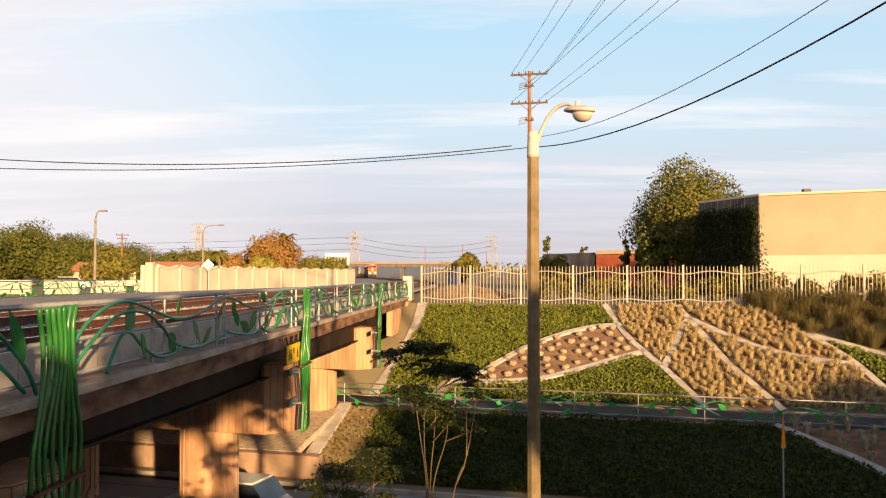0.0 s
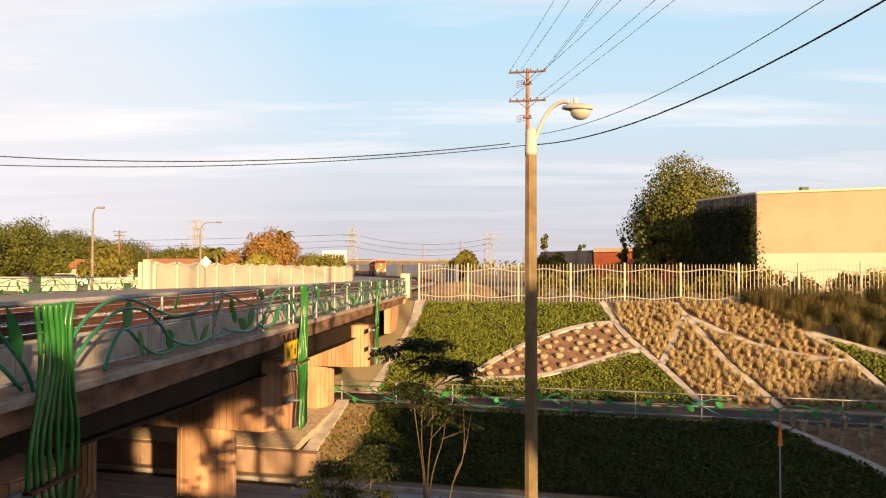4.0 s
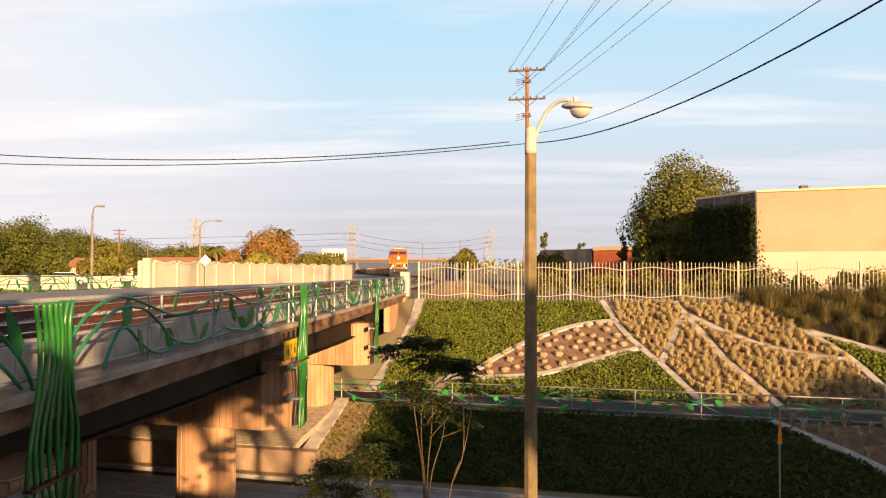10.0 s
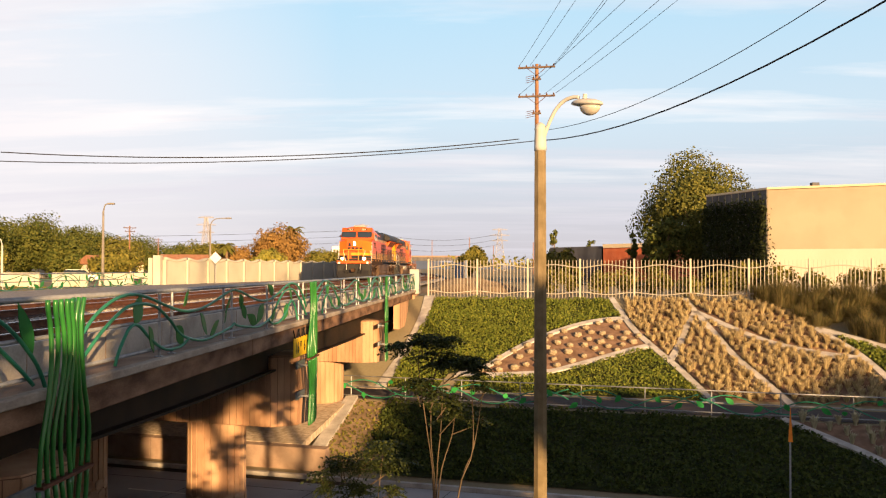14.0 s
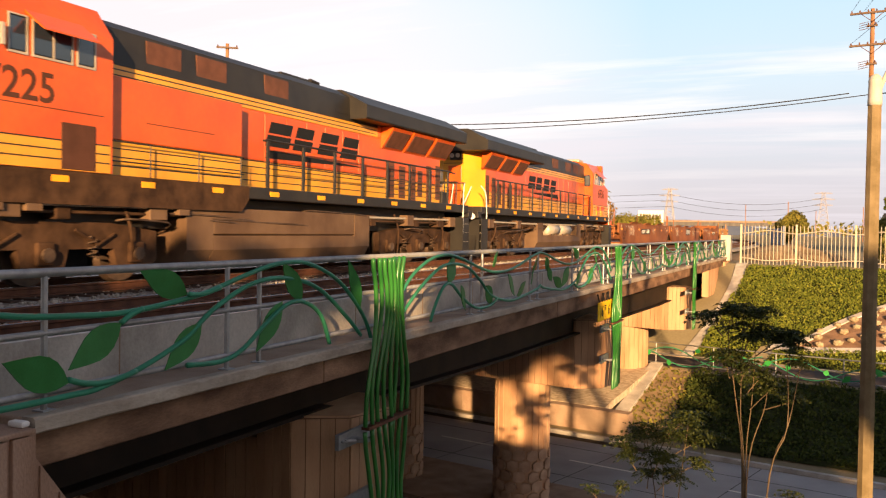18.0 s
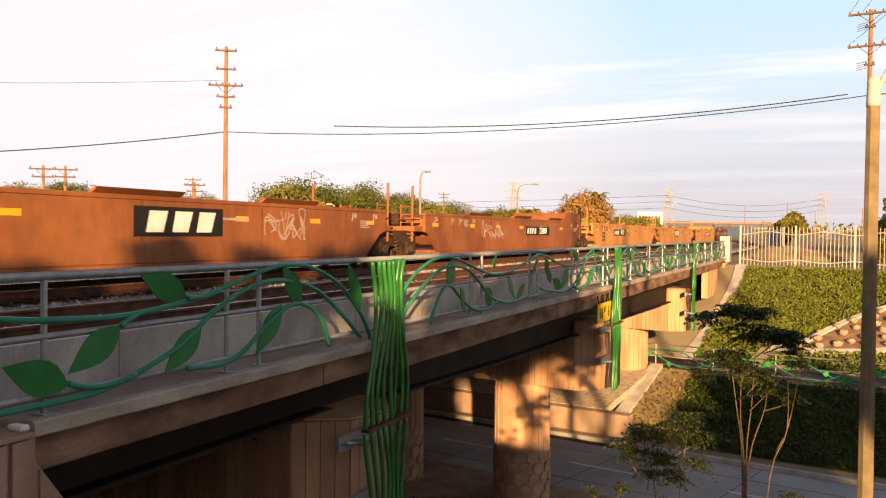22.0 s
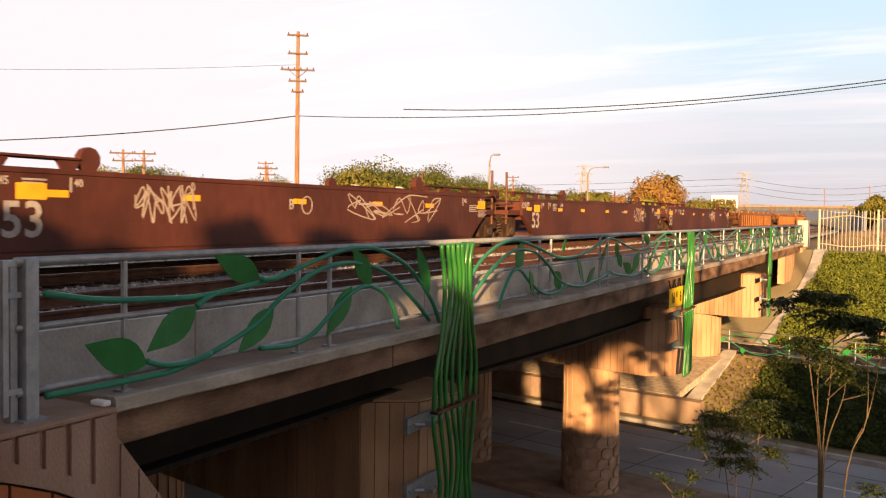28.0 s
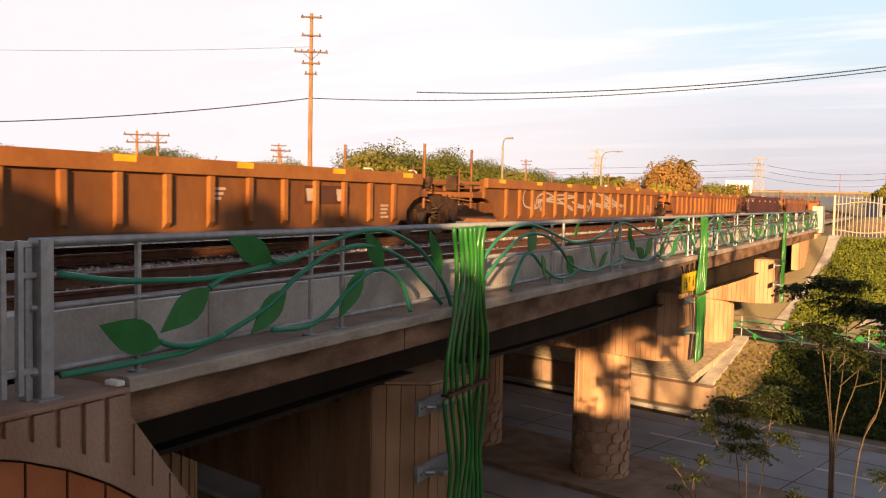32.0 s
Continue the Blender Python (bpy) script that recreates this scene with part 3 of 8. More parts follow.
def pier(py, foot, stones, mid):
    """A bent: end block, cap beam, board facing and columns."""
    f = cap_frame(py)
    ang = math.asin(SK)
    hw, ch, top, bot = 0.97, 0.55, -1.08, -3.05
    def place_in(bm):
        bmesh.ops.transform(bm, matrix=f, verts=bm.verts)
        return bm
    cap_end = [(-0.1, -hw + ch), (-0.1, hw - ch), (-ch - 0.1, hw), (-1.3, hw), (-1.3, -hw), (-ch - 0.1, -hw)]
    block = part("cap_end_block", place_in(prism(cap_end, "z", bot, top)), "joint_shadow", bridge)
    beam = part("cap_beam", place_in(box((-22.0, -hw, bot), (-1.304, hw, mid), 0.02)), "joint_shadow", bridge)
    part("block_top", place_in(prism([(px_ * 0.985 - 0.005, py_ * 0.97) for px_, py_ in cap_end], "z", top + 0.004, top + 0.03)), "board_concrete", bridge)
    # board facing: narrow upright strips standing proud of the wall
    faces = [((-0.1, -hw + ch), (-0.1, hw - ch)), ((-ch - 0.1, -hw), (-0.1, -hw + ch)), ((-1.3, -hw), (-ch - 0.1, -hw))]
    for (x0, y0), (x1, y1) in faces:
        d = Vector((x1 - x0, y1 - y0, 0))
        n = max(2, round(d.length / 0.18))
        out = Vector((d.y, -d.x, 0)).normalized()
        for k in range(n):
            a0, a1 = Vector((x0, y0, 0)) + d * (k + 0.035) / n, Vector((x0, y0, 0)) + d * (k + 0.965) / n
            lift = 0.012 + 0.010 * random.random()
            bm = bmesh.new()
            add_prism(bm, [(p.x, p.y) for p in (a0, a1, a1 + out * lift, a0 + out * lift)], "z", bot + 0.01, top - 0.01)
            part("board", place_in(bm), "board_concrete", block)
    for k in range(40):
        x1 = -1.31 - k * 0.22
        bm = box((x1 - 0.195, -hw - 0.012 - 0.010 * random.random(), bot + 0.01), (x1, -hw + 0.002, mid - 0.01))
        part("board", place_in(bm), "board_concrete", beam)
    for k in range(5):
        cx = -2.97 - 5.0 * k
        c = f @ Vector((cx, 0, 0))
        col = part("column", tube([(c.x, c.y, foot - 0.5), (c.x, c.y, bot + 0.02)], 0.84, 28), "board_concrete", bridge)
        if k > 1:
            continue
        # upright ribs above, rough stones below
        z_mid = foot + 1.9 if stones else foot
        for j in range(24):
            t = 2 * math.pi * j / 24
            bm = box((-0.085, 0.83, z_mid), (0.085, 0.858 + 0.01 * random.random(), bot))
            bmesh.ops.transform(bm, matrix=Matrix.Translation((c.x, c.y, 0)) @ Matrix.Rotation(t, 4, "Z"), verts=bm.verts)
            part("board", bm, "board_concrete", col)
        if stones:
            for row in range(6):
                m_ = 13
                for j in range(m_):
                    t, dt = 2 * math.pi * (j + 0.5 * (row % 2) + random.uniform(-0.12, 0.12)) / m_, math.pi / m_ * random.uniform(0.82, 0.94)
                    z0, z1 = foot + row * 0.32 + random.uniform(-0.03, 0.03), foot + row * 0.32 + random.uniform(0.26, 0.30)
                    r1 = 0.875 + random.uniform(0, 0.035)
                    out_ = [(t - dt, z0 + 0.05), (t - dt * 0.5, z0 - 0.02), (t + dt * 0.6, z0), (t + dt, z0 + 0.1), (t + dt * 0.8, z1), (t - dt * 0.3, z1 + 0.03), (t - dt * 0.95, z1 - 0.05)]
                    bm = bmesh.new()
                    ring = lambda r: [bm.verts.new((c.x + r * math.sin(p), c.y - r * math.cos(p), z)) for p, z in out_]
                    a, b = ring(0.82), ring(r1)
                    for q in range(7):
                        bm.faces.new((a[q], a[(q + 1) % 7], b[(q + 1) % 7], b[q]))
                    bm.faces.new(b)
                    part("stone", bm, "stone_concrete", col)
    return f


def bundle(py, low):
    """Wavy green tubes strapped upright to the pier's end."""
    b = thing("tube_trellis", "bundle of wavy green painted steel tubes fixed to the bridge pier", "trellis", "green tube trellises")
    rnd = random.Random(int(py * 10))
    half = ((1.2, 0.48), (0.3, 0.45), (-0.1, 0.46), (-0.65, 0.57), (-1.3, 0.63), (-1.6, 0.60), (-2.15, 0.46), (-2.8, 0.50), (-4.7, 0.56))
    for seg, (zt, zb) in enumerate(((1.07, -1.06), (-1.13, low))):
        for k in range(8):
            left, ph, n = k < 5, rnd.uniform(0, 6.28), 18
            pts = []
            for j in range(n + 1):
                z = zt + (zb - zt) * j / n
                w = next(wa + (wb - wa) * (za - z) / (za - zb) for (za, wa), (zb, wb) in zip(half, half[1:]) if zb <= z <= za)
                # two strands of tubes that sway apart and cross each other
                sway = 0.075 * math.sin(2.7 * z + (0.4 if left else 2.3)) + 0.014 * math.sin(ph + 4.1 * z)
                if z > 0.8:
                    sway *= max(0.0, (1.07 - z) / 0.27)
                x = -5.25 + (0.022 if left else -0.022) + 0.012 * math.sin(ph * 2 + z * 2.2)
                pts.append((x, py + (k - 3.5) / 3.5 * w * 1.05 + sway, z))
            part("tube", tube(smooth_line(pts, 2), 0.030, 10), "green_tube", b, smooth=True)
    part("strap", box((-5.30, py - 0.64, -1.115), (-5.19, py + 0.64, -1.075)), "rail", b)
    for z in (-1.26, -2.12):                  # brackets that hold it to the pier
        bm = box((-5.56, py - 0.86, z - 0.10), (-5.50, py + 0.1, z + 0.10), 0.006)
        add_box(bm, (-5.50, py - 0.60, z - 0.035), (-5.26, py - 0.48, z + 0.02), 0.008)
        add_tube(bm, [(-5.50, py - 0.66, z - 0.01), (-5.38, py - 0.56, z - 0.01), (-5.26, py - 0.40, z - 0.01)], 0.03, 8)
        br = part("bracket", bm, "galvanised", b)
        for yy in (-0.80, -0.70):
            part("bolt", tube([(-5.50, py + yy, z + 0.01), (-5.47, py + yy, z + 0.01)], 0.018, 6), "galvanised", br)
    return b


def leaf_plate(base, tip, width, lean=0.0):
    """A pointed steel leaf from base to tip in the plane of the railing; x is its distance from it."""
    b, t = Vector((0, *base)), Vector((0, *tip))
    d = t - b
    side = Vector((0, -d.z, d.y)).normalized()
    bm = bmesh.new()
    prof = (0.0, 0.55, 0.88, 1.0, 0.92, 0.66, 0.34, 0.0)
    front, back = [], []
    for s_ in (1, -1):
        row = range(8) if s_ == 1 else range(6, 0, -1)
        for i in row:
            q = b + d * (i / 7) + side * (s_ * prof[i] * width / 2)
            dx = lean * prof[i] * s_ - 0.03 * (i / 7) ** 2
            front.append(bm.verts.new((dx + 0.006, q.y, q.z)))
            back.append(bm.verts.new((dx - 0.006, q.y, q.z)))
    n = len(front)
    bm.faces.new(front)
    bm.faces.new(back[::-1])
    for i in range(n):
        bm.faces.new((front[i], back[i], back[(i + 1) % n], front[(i + 1) % n]))
    bmesh.ops.recalc_face_normals(bm, faces=bm.faces)
    return bm


# the vine of one half span, as (distance along, height); drawn once and mirrored
VINES = [
    [(0.15, 0.35), (0.55, 0.66), (0.95, 0.86), (1.5, 1.01), (2.1, 1.05), (2.7, 0.98), (3.6, 0.80), (4.3, 0.70), (5.1, 0.69), (5.9, 0.78), (6.8, 0.94), (7.35, 1.0)],
    [(0.15, 0.10), (0.7, 0.42), (1.2, 0.66), (1.8, 0.86), (2.35, 0.90), (3.0, 0.82), (3.65, 0.56), (4.2, 0.28), (5.3, 0.11), (6.3, 0.16), (7.1, 0.24), (7.35, 0.30)],
    [(1.4, 0.05), (1.55, 0.26), (1.9, 0.55), (2.25, 0.57), (2.75, 0.32), (3.4, 0.11), (4.1, 0.10), (4.5, 0.2)],
]
LEAVES = [((2.1, 0.60), (2.4, 1.04), 0.22), ((4.2, 0.79), (4.55, 1.07), 0.16), ((2.6, 0.54), (2.9, 0.10), 0.20), ((3.9, 0.47), (4.3, 0.10), 0.20), ((5.1, 0.63), (5.6, 0.18), 0.20), ((5.65, 0.18), (6.3, 0.44), 0.18), ((0.35, 0.55), (0.2, 1.03), 0.15), ((6.6, 0.35), (6.85, 0.72), 0.14), ((7.0, 0.9), (6.7, 0.55), 0.14)]
# the vine of the first, shorter stretch beside the gate
VINES_NEAR = [
    [(4.35, 0.84), (4.81, 0.76), (5.34, 0.72), (5.96, 0.70), (6.69, 0.76), (7.1, 0.82), (7.55, 0.92), (8.05, 1.02), (8.49, 1.06), (8.97, 1.02), (9.63, 0.79), (10.23, 0.36), (10.5, 0.0), (10.6, -0.35)],
    [(4.35, 0.10), (4.81, 0.09), (5.34, 0.09), (5.64, 0.10), (6.17, 0.21), (6.69, 0.38), (6.93, 0.52), (7.19, 0.66), (7.75, 0.85), (8.38, 0.89), (9.1, 0.74), (9.78, 0.36), (10.19, 0.07)],
    [(5.30, 0.22), (5.5, 0.16), (5.75, 0.14), (6.06, 0.18)],
    [(5.86, 0.62), (5.98, 0.68), (6.12, 0.72)],
    [(6.72, 0.81), (6.92, 0.80), (7.2, 0.85)],
    [(6.69, 0.15), (7.2, 0.12), (7.56, 0.2), (7.96, 0.42), (8.38, 0.6), (8.73, 0.6), (9.1, 0.42), (9.31, 0.06)],
]
LEAVES_NEAR = [((6.72, 0.81), (6.13, 1.05), 0.25), ((5.86, 0.62), (5.32, 0.29), 0.25), ((5.28, 0.20), (4.69, 0.43), 0.28), ((6.94, 0.52), (6.46, 0.13), 0.23), ((8.71, 0.61), (8.36, 1.07), 0.23), ((8.30, 0.64), (7.86, 0.13), 0.22), ((10.15, 0.44), (9.87, 1.05), 0.19)]


def railing(name, x, label, y_from, y_to, spans, near):
    r = thing(name, label, "railing")
    for z, rad in ((1.07, 0.036), (0.60, 0.028), (0.14, 0.028)):
        part("handrail" if z > 1 else "rail", tube([(x, y_from, z), (x, y_to, z)], rad, 10), "galvanised", r, smooth=True)
    ys = [y_from + 0.98] + [7.72 + 3.42 * k + e for k in range(0, 30) for e in (-0.28, 0.28)]
    for y in sorted(ys):
        if y_from + 0.2 < y < y_to and all(abs(y - p) > 0.3 for p in PIERS):
            bm = tube([(x, y, 0.0), (x, y, 1.05)], 0.026, 8)
            add_box(bm, (x - 0.06, y - 0.06, 0.0), (x + 0.06, y + 0.06, 0.012))
            part("post", bm, "galvanised", r)
    def vine(points, offset, k):
        part("vine", tube(smooth_line([(x + offset, y, z) for y, z in points], 5), 0.026, 8), "vine_tube", r, smooth=True)
    def leaf(b_, t_, w_, k):
        bm = leaf_plate(b_, t_, w_, 0.02 * (1 if k % 2 else -1))
        bmesh.ops.translate(bm, vec=(x + 0.075 + 0.01 * (k % 3), 0, 0), verts=bm.verts)
        part("leaf", bm, "leaf_plate", r)
    if near:
        for k, v in enumerate(VINES_NEAR):
            vine(v, 0.05 + 0.012 * k, k)
        for k, (b_, t_, w_) in enumerate(LEAVES_NEAR):
            leaf(b_, t_, w_, k)
    for a, b in spans:
        half = (b - a) / 2
        for flip in (0, 1):
            go = (lambda d: a + d * half / 7.35) if not flip else (lambda d: b - d * half / 7.35)
            for k, v in enumerate(VINES):
                vine([(go(d), z) for d, z in v], 0.05 + 0.012 * k, k)
            for k, (b_, t_, w_) in enumerate(LEAVES):
                leaf((go(b_[0]), b_[1]), (go(t_[0]), t_[1]), w_ * 1.3, k + flip)
    return r


for py, foot in zip(PIERS, (-6.95, -7.1, -5.6)):
    pier(py, foot, py < 40, -1.42 if py < 20 else -1.78)
    bundle(py - (0.17 if py < 20 else 0.36), -2.95 if py > 20 else -4.6)
railing("bridge_railing", RX, "galvanised pipe railing with green steel vines and leaves", 4.15, Y1, [(11.05, 25.45), (25.95, 42.6), (43.2, 59.6)], True)
far_rail = railing("far_railing", -28.0, "far side railing with green steel vines and leaves", 12.0, 74.0, [(14.0, 28.5), (29.0, 43.5), (44.0, 58.5), (59.0, 73.5)], False)
part("end_block", box((-5.80, 59.5, -0.25), (-5.15, 60.5, 1.40), 0.03), "concrete_pale", bridge)

# gate fence at the near end
gate = thing("gate_fence", "galvanised picket fence panel with square post on concrete wall", "fence")
part("post", box((-5.56, 4.19, -0.06), (-5.44, 4.30, 1.10), 0.008), "galvanised", gate)
part("post", box((-5.58, 4.11, -0.06), (-5.50, 4.17, 1.08), 0.006), "galvanised", gate)
part("base_plate", box((-5.60, 4.14, -0.06), (-5.40, 4.35, -0.045)), "galvanised", gate)
for z in (1.06, 0.84, 0.16):
    part("rail", box((-5.53, 1.6, z - 0.022), (-5.48, 4.19, z + 0.022), 0.004), "galvanised", gate)
for k in range(18):
    part("picket", box((-5.50, 4.02 - k * 0.133, 0.0), (-5.455, 4.065 - k * 0.133, 1.09), 0.004), "galvanised", gate)

# near wing wall with its arched panel
wing = thing("wing_wall", "ribbed concrete wing wall with orange arched brick panel", "wall")
part("wall", add_prism(bmesh.new(), [(-14, -7.2), (11.2, -7.2), (9.6, -6.4), (4.89, -0.29), (4.89, -0.10), (-14, -0.08)], "x", -6.1, -5.32), "wing_concrete", wing)
part("coping", box((-6.12, -14, -0.10), (-5.28, 4.86, -0.06), 0.01), "wing_concrete", wing)
part("corner_block", box((-5.50, 4.79, -0.058), (-5.35, 4.87, -0.012), 0.015), "white", wing)
AC, AZ, AR = 2.6, -4.03, 3.87               # centre and radius of the arch
for k in range(9):
    y = 4.84 - k * 0.215
    low = AZ + math.sqrt(max(0.0, (AR + 0.13) ** 2 - (y - AC) ** 2)) if abs(y - AC) < AR + 0.13 else -5.0
    part("rib", box((-5.325, y - 0.185, low), (-5.282, y - 0.02, -0.11), 0.006), "wing_concrete", wing)
for k in range(5):
    y = 4.92 + k * 0.19
    top = -0.29 - (y - 4.89) * 1.297
    part("rib", add_prism(bmesh.new(), [(y, top - 3), (y + 0.165, top - 3), (y + 0.165, top - 0.25), (y, top - 0.03)], "x", -5.325, -5.302), "wing_concrete", wing)
bm = bmesh.new()
for j in range(28):
    t0, t1 = math.pi * j / 28, math.pi * (j + 1) / 28
    q = [(AC + r * math.cos(t), AZ + r * math.sin(t)) for t, r in ((t0, AR), (t1, AR), (t1, AR + 0.13), (t0, AR + 0.13))]
    add_prism(bm, q, "x", -5.33, -5.275)
part("arch_ring", bm, "wing_concrete", wing)
panel_backing = part("arch_panel", add_prism(bmesh.new(), [(AC + AR * math.cos(math.pi * j / 24), AZ + AR * math.sin(math.pi * j / 24)) for j in range(25)], "x", -5.34, -5.314), "girder", wing)
for k in range(22):
    y0, y1 = AC - 3.74 + k * 0.34, AC - 3.74 + k * 0.34 + 0.315
    tops = [AZ + math.sqrt(max(0.01, (AR - 0.02) ** 2 - (y - AC) ** 2)) for y in (y0, y1)]
    part("panel_brick", add_prism(bmesh.new(), [(y0, AZ), (y1, AZ), (y1, tops[1]), (y0, tops[0])], "x", -5.314, -5.295), "brick_orange", wing)

# height sign
sign = thing("clearance_sign", "yellow height clearance sign hung under the bridge edge", "sign")
part("plate", box((-0.95, -0.012, -0.26), (0.95, 0.012, 0.26), 0.02), "sign_yellow", sign)
face = Matrix.Translation((0, -0.014, 0.0)) @ Matrix.Rotation(radians(90), 4, "X")
for tx, u, v, sz, b_ in (("16", -0.56, -0.02, 0.40, 0.010), ("FT", -0.12, 0.06, 0.20, 0.006), ("6", 0.32, -0.02, 0.40, 0.010), ("IN", 0.68, 0.06, 0.20, 0.006)):
    words(tx, sz, "ink", sign, face @ Matrix.Translation((u, v, 0)), 0.003, b_)
for k in range(6):
    a_, b_ = (-0.80 + k * 0.30, 0.25), (-0.80 + k * 0.30 + 0.22 * (1 if k % 2 else -1), 0.48)
    part("strap", tube([(a_[0], 0, a_[1]), (b_[0], 0, b_[1])], 0.022, 6), "ink", sign)
sign.matrix_world = pose(-5.34, 24.25, -0.68, 0, 0, 90)

# far abutment
abut = thing("bridge_abutment", "board-formed concrete abutment at the far end", "abutment")
part("back_wall", box((-28.0, 58.9, -3.2), (-5.50, 60.2, -0.204), 0.02), "board_concrete", abut)
part("seat", box((-28.0, 55.4, -4.2), (-5.62, 58.9, -2.05), 0.02), "board_concrete", abut)
wcheek = part("cheek_wall", add_prism(bmesh.new(), [(51.0, -2.05), (55.2, -2.05), (56.6, -0.52), (51.0, -0.52)], "x", -5.9, -5.56), "board_concrete", abut)
part("return_wall", box((-5.9, 57.6, -3.0), (-5.3, 61.0, -0.27), 0.02), "board_concrete", abut)
for k in range(17):
    part("board", box((-5.575, 57.65 + k * 0.195, -2.9), (-5.285, 57.82 + k * 0.195, -0.30)), "board_concrete", abut)
for k in range(20):
    part("board", box((-5.562, 51.05 + k * 0.2, -2.04), (-5.545, 51.22 + k * 0.2, -0.53)), "board_concrete", abut)


# ---------------------------------------------------------------- underpass and planted bank
PAVED = 43.8
low_wall = thing("low_wall", "low tan concrete retaining wall beside the road", "wall")
for k in range(8):
    a, b = -15.6 - 4.2 * (k + 1), -15.6 - 4.2 * k
    v = [sw(s_, w_, z_) for s_, w_, z_ in ((a + 0.02, 33.6, -7.2), (b - 0.02, 33.6, -7.2), (b - 0.02, 33.6, -6.0), (a + 0.02, 33.6, -6.0), (a + 0.02, 34.0, -7.2), (b - 0.02, 34.0, -7.2), (b - 0.02, 34.0, -5.95), (a + 0.02, 34.0, -5.95))]
    bm2 = bmesh.new()
    q = [bm2.verts.new(p) for p in v]
    for f_ in ((0, 1, 2, 3), (3, 2, 6, 7), (5, 4, 7, 6), (1, 5, 6, 2), (4, 0, 3, 7), (4, 5, 1, 0)):
        bm2.faces.new([q[i] for i in f_])
    part("wall_panel", bm2, "concrete", low_wall)


def slab(name, outline, lift, thick, material, parent=None, label=""):
    """A slab that lies on the land: outline in (s, w), pushed down by thick."""
    bm_ = bmesh.new()
    up = [bm_.verts.new(sw(s_, w_, z_ + lift)) for s_, w_, z_ in outline]
    dn = [bm_.verts.new(sw(s_, w_, z_ + lift - thick)) for s_, w_, z_ in outline]
    n = len(outline)
    bm_.faces.new(up)
    bm_.faces.new(dn[::-1])
    for i in range(n):
        bm_.faces.new((up[i], dn[i], dn[(i + 1) % n], up[(i + 1) % n]))
    bmesh.ops.recalc_face_normals(bm_, faces=bm_.faces)
    return part(name, bm_, material, parent, label)


# stone-paved slopes under the bridge, in two flights with the path between
slope_paving = thing("slope_paving", "rough stone-paved slope under the bridge", "paving", kind="structure")
slab("lower_flight", [(-50, 34.0, -5.95), (-16.9, 34.0, -5.95), (-17.5, 40.7, -4.93), (-50, 40.7, -4.93)], 0.02, 0.3, "paved", slope_paving)
slab("upper_flight", [(-50, 43.8, -4.88), (-17.4, 43.8, -4.88), (-18.2, 54.6, -2.2), (-50, 54.6, -2.2)], 0.02, 0.3, "paved", slope_paving)


def edging(points, width=0.34, rise=0.10, label="concrete edging strip across the planted bank", lift=0.0):
    """A raised concrete strip that follows a line on the land."""
    pts = smooth_line([(s_, w_, 0) for s_, w_ in points], 4)
    bm_ = bmesh.new()
    rows = []
    for i, p in enumerate(pts):
        d = (pts[min(i + 1, len(pts) - 1)] - pts[max(i - 1, 0)]).normalized()
        n = Vector((-d.y, d.x, 0)) * width / 2
        a, b = p + n, p - n
        za, zb = land(a.y) + lift, land(b.y) + lift
        rows.append([bm_.verts.new(sw(a.x, a.y, za - 0.1)), bm_.verts.new(sw(a.x, a.y, za + rise)), bm_.verts.new(sw(b.x, b.y, zb + rise)), bm_.verts.new(sw(b.x, b.y, zb - 0.1))])
    for r0, r1 in zip(rows, rows[1:]):
        for k in range(3):
            bm_.faces.new((r0[k], r0[k + 1], r1[k + 1], r1[k]))
    bm_.faces.new(rows[0][::-1])
    bm_.faces.new(rows[-1])
    bmesh.ops.recalc_face_normals(bm_, faces=bm_.faces)
    return tagged(part("edging_strip", bm_, "concrete_pale"), label, "edging", "edging strips")


edging([(-6.5, 54.95), (-5.94, 53.55), (-4.77, 50.9), (-3.54, 48.91), (-2.73, 47.7), (-1.97, 46.51), (-1.1, 45.0), (-0.5, 43.9)])
edging([(-13.4, 45.6), (-12.12, 46.39), (-11.46, 47.52), (-10.51, 48.97), (-9.17, 50.43), (-7.72, 51.53), (-6.49, 52.07), (-5.38, 52.26)])
edging([(-13.6, 45.45), (-11.29, 45.58), (-8.82, 46.04), (-7.33, 46.88), (-5.69, 47.99), (-4.57, 48.73), (-3.7, 49.2)])
edging([(-2.15, 54.9), (-1.97, 54.3), (-1.51, 53.26)])
edging([(-1.51, 53.26), (-2.0, 51.03), (-2.23, 49.41), (-2.6, 47.7)])
edging([(-1.51, 53.26), (-0.49, 50.77), (0.51, 48.36), (1.42, 46.74), (2.39, 45.0), (3.0, 43.9)])
edging([(-1.51, 53.26), (0.69, 51.16), (2.38, 49.85), (4.51, 48.89), (6.57, 48.45)])
edging([(4.7, 51.5), (5.94, 49.74), (6.79, 48.18), (7.67, 45.89), (8.2, 44.0)])
edging([(5.0, 51.4), (6.83, 50.32), (8.45, 49.24), (12.0, 46.9)])
edging([(2.4, 40.6), (4.01, 39.09), (5.12, 38.02), (6.25, 36.7), (8.0, 34.6)])
edging([(-18.3, 55.3), (-17.7, 52.54), (-17.35, 49.62), (-17.25, 46.99), (-17.3, 43.9)], 0.62, 0.05, "pale concrete drain edge beside the paved slope")
edging([(-17.45, 40.6), (-17.1, 38.21), (-16.8, 35.72), (-16.6, 33.8)], 0.62, 0.05, "pale concrete drain edge beside the paved slope", 0.12)

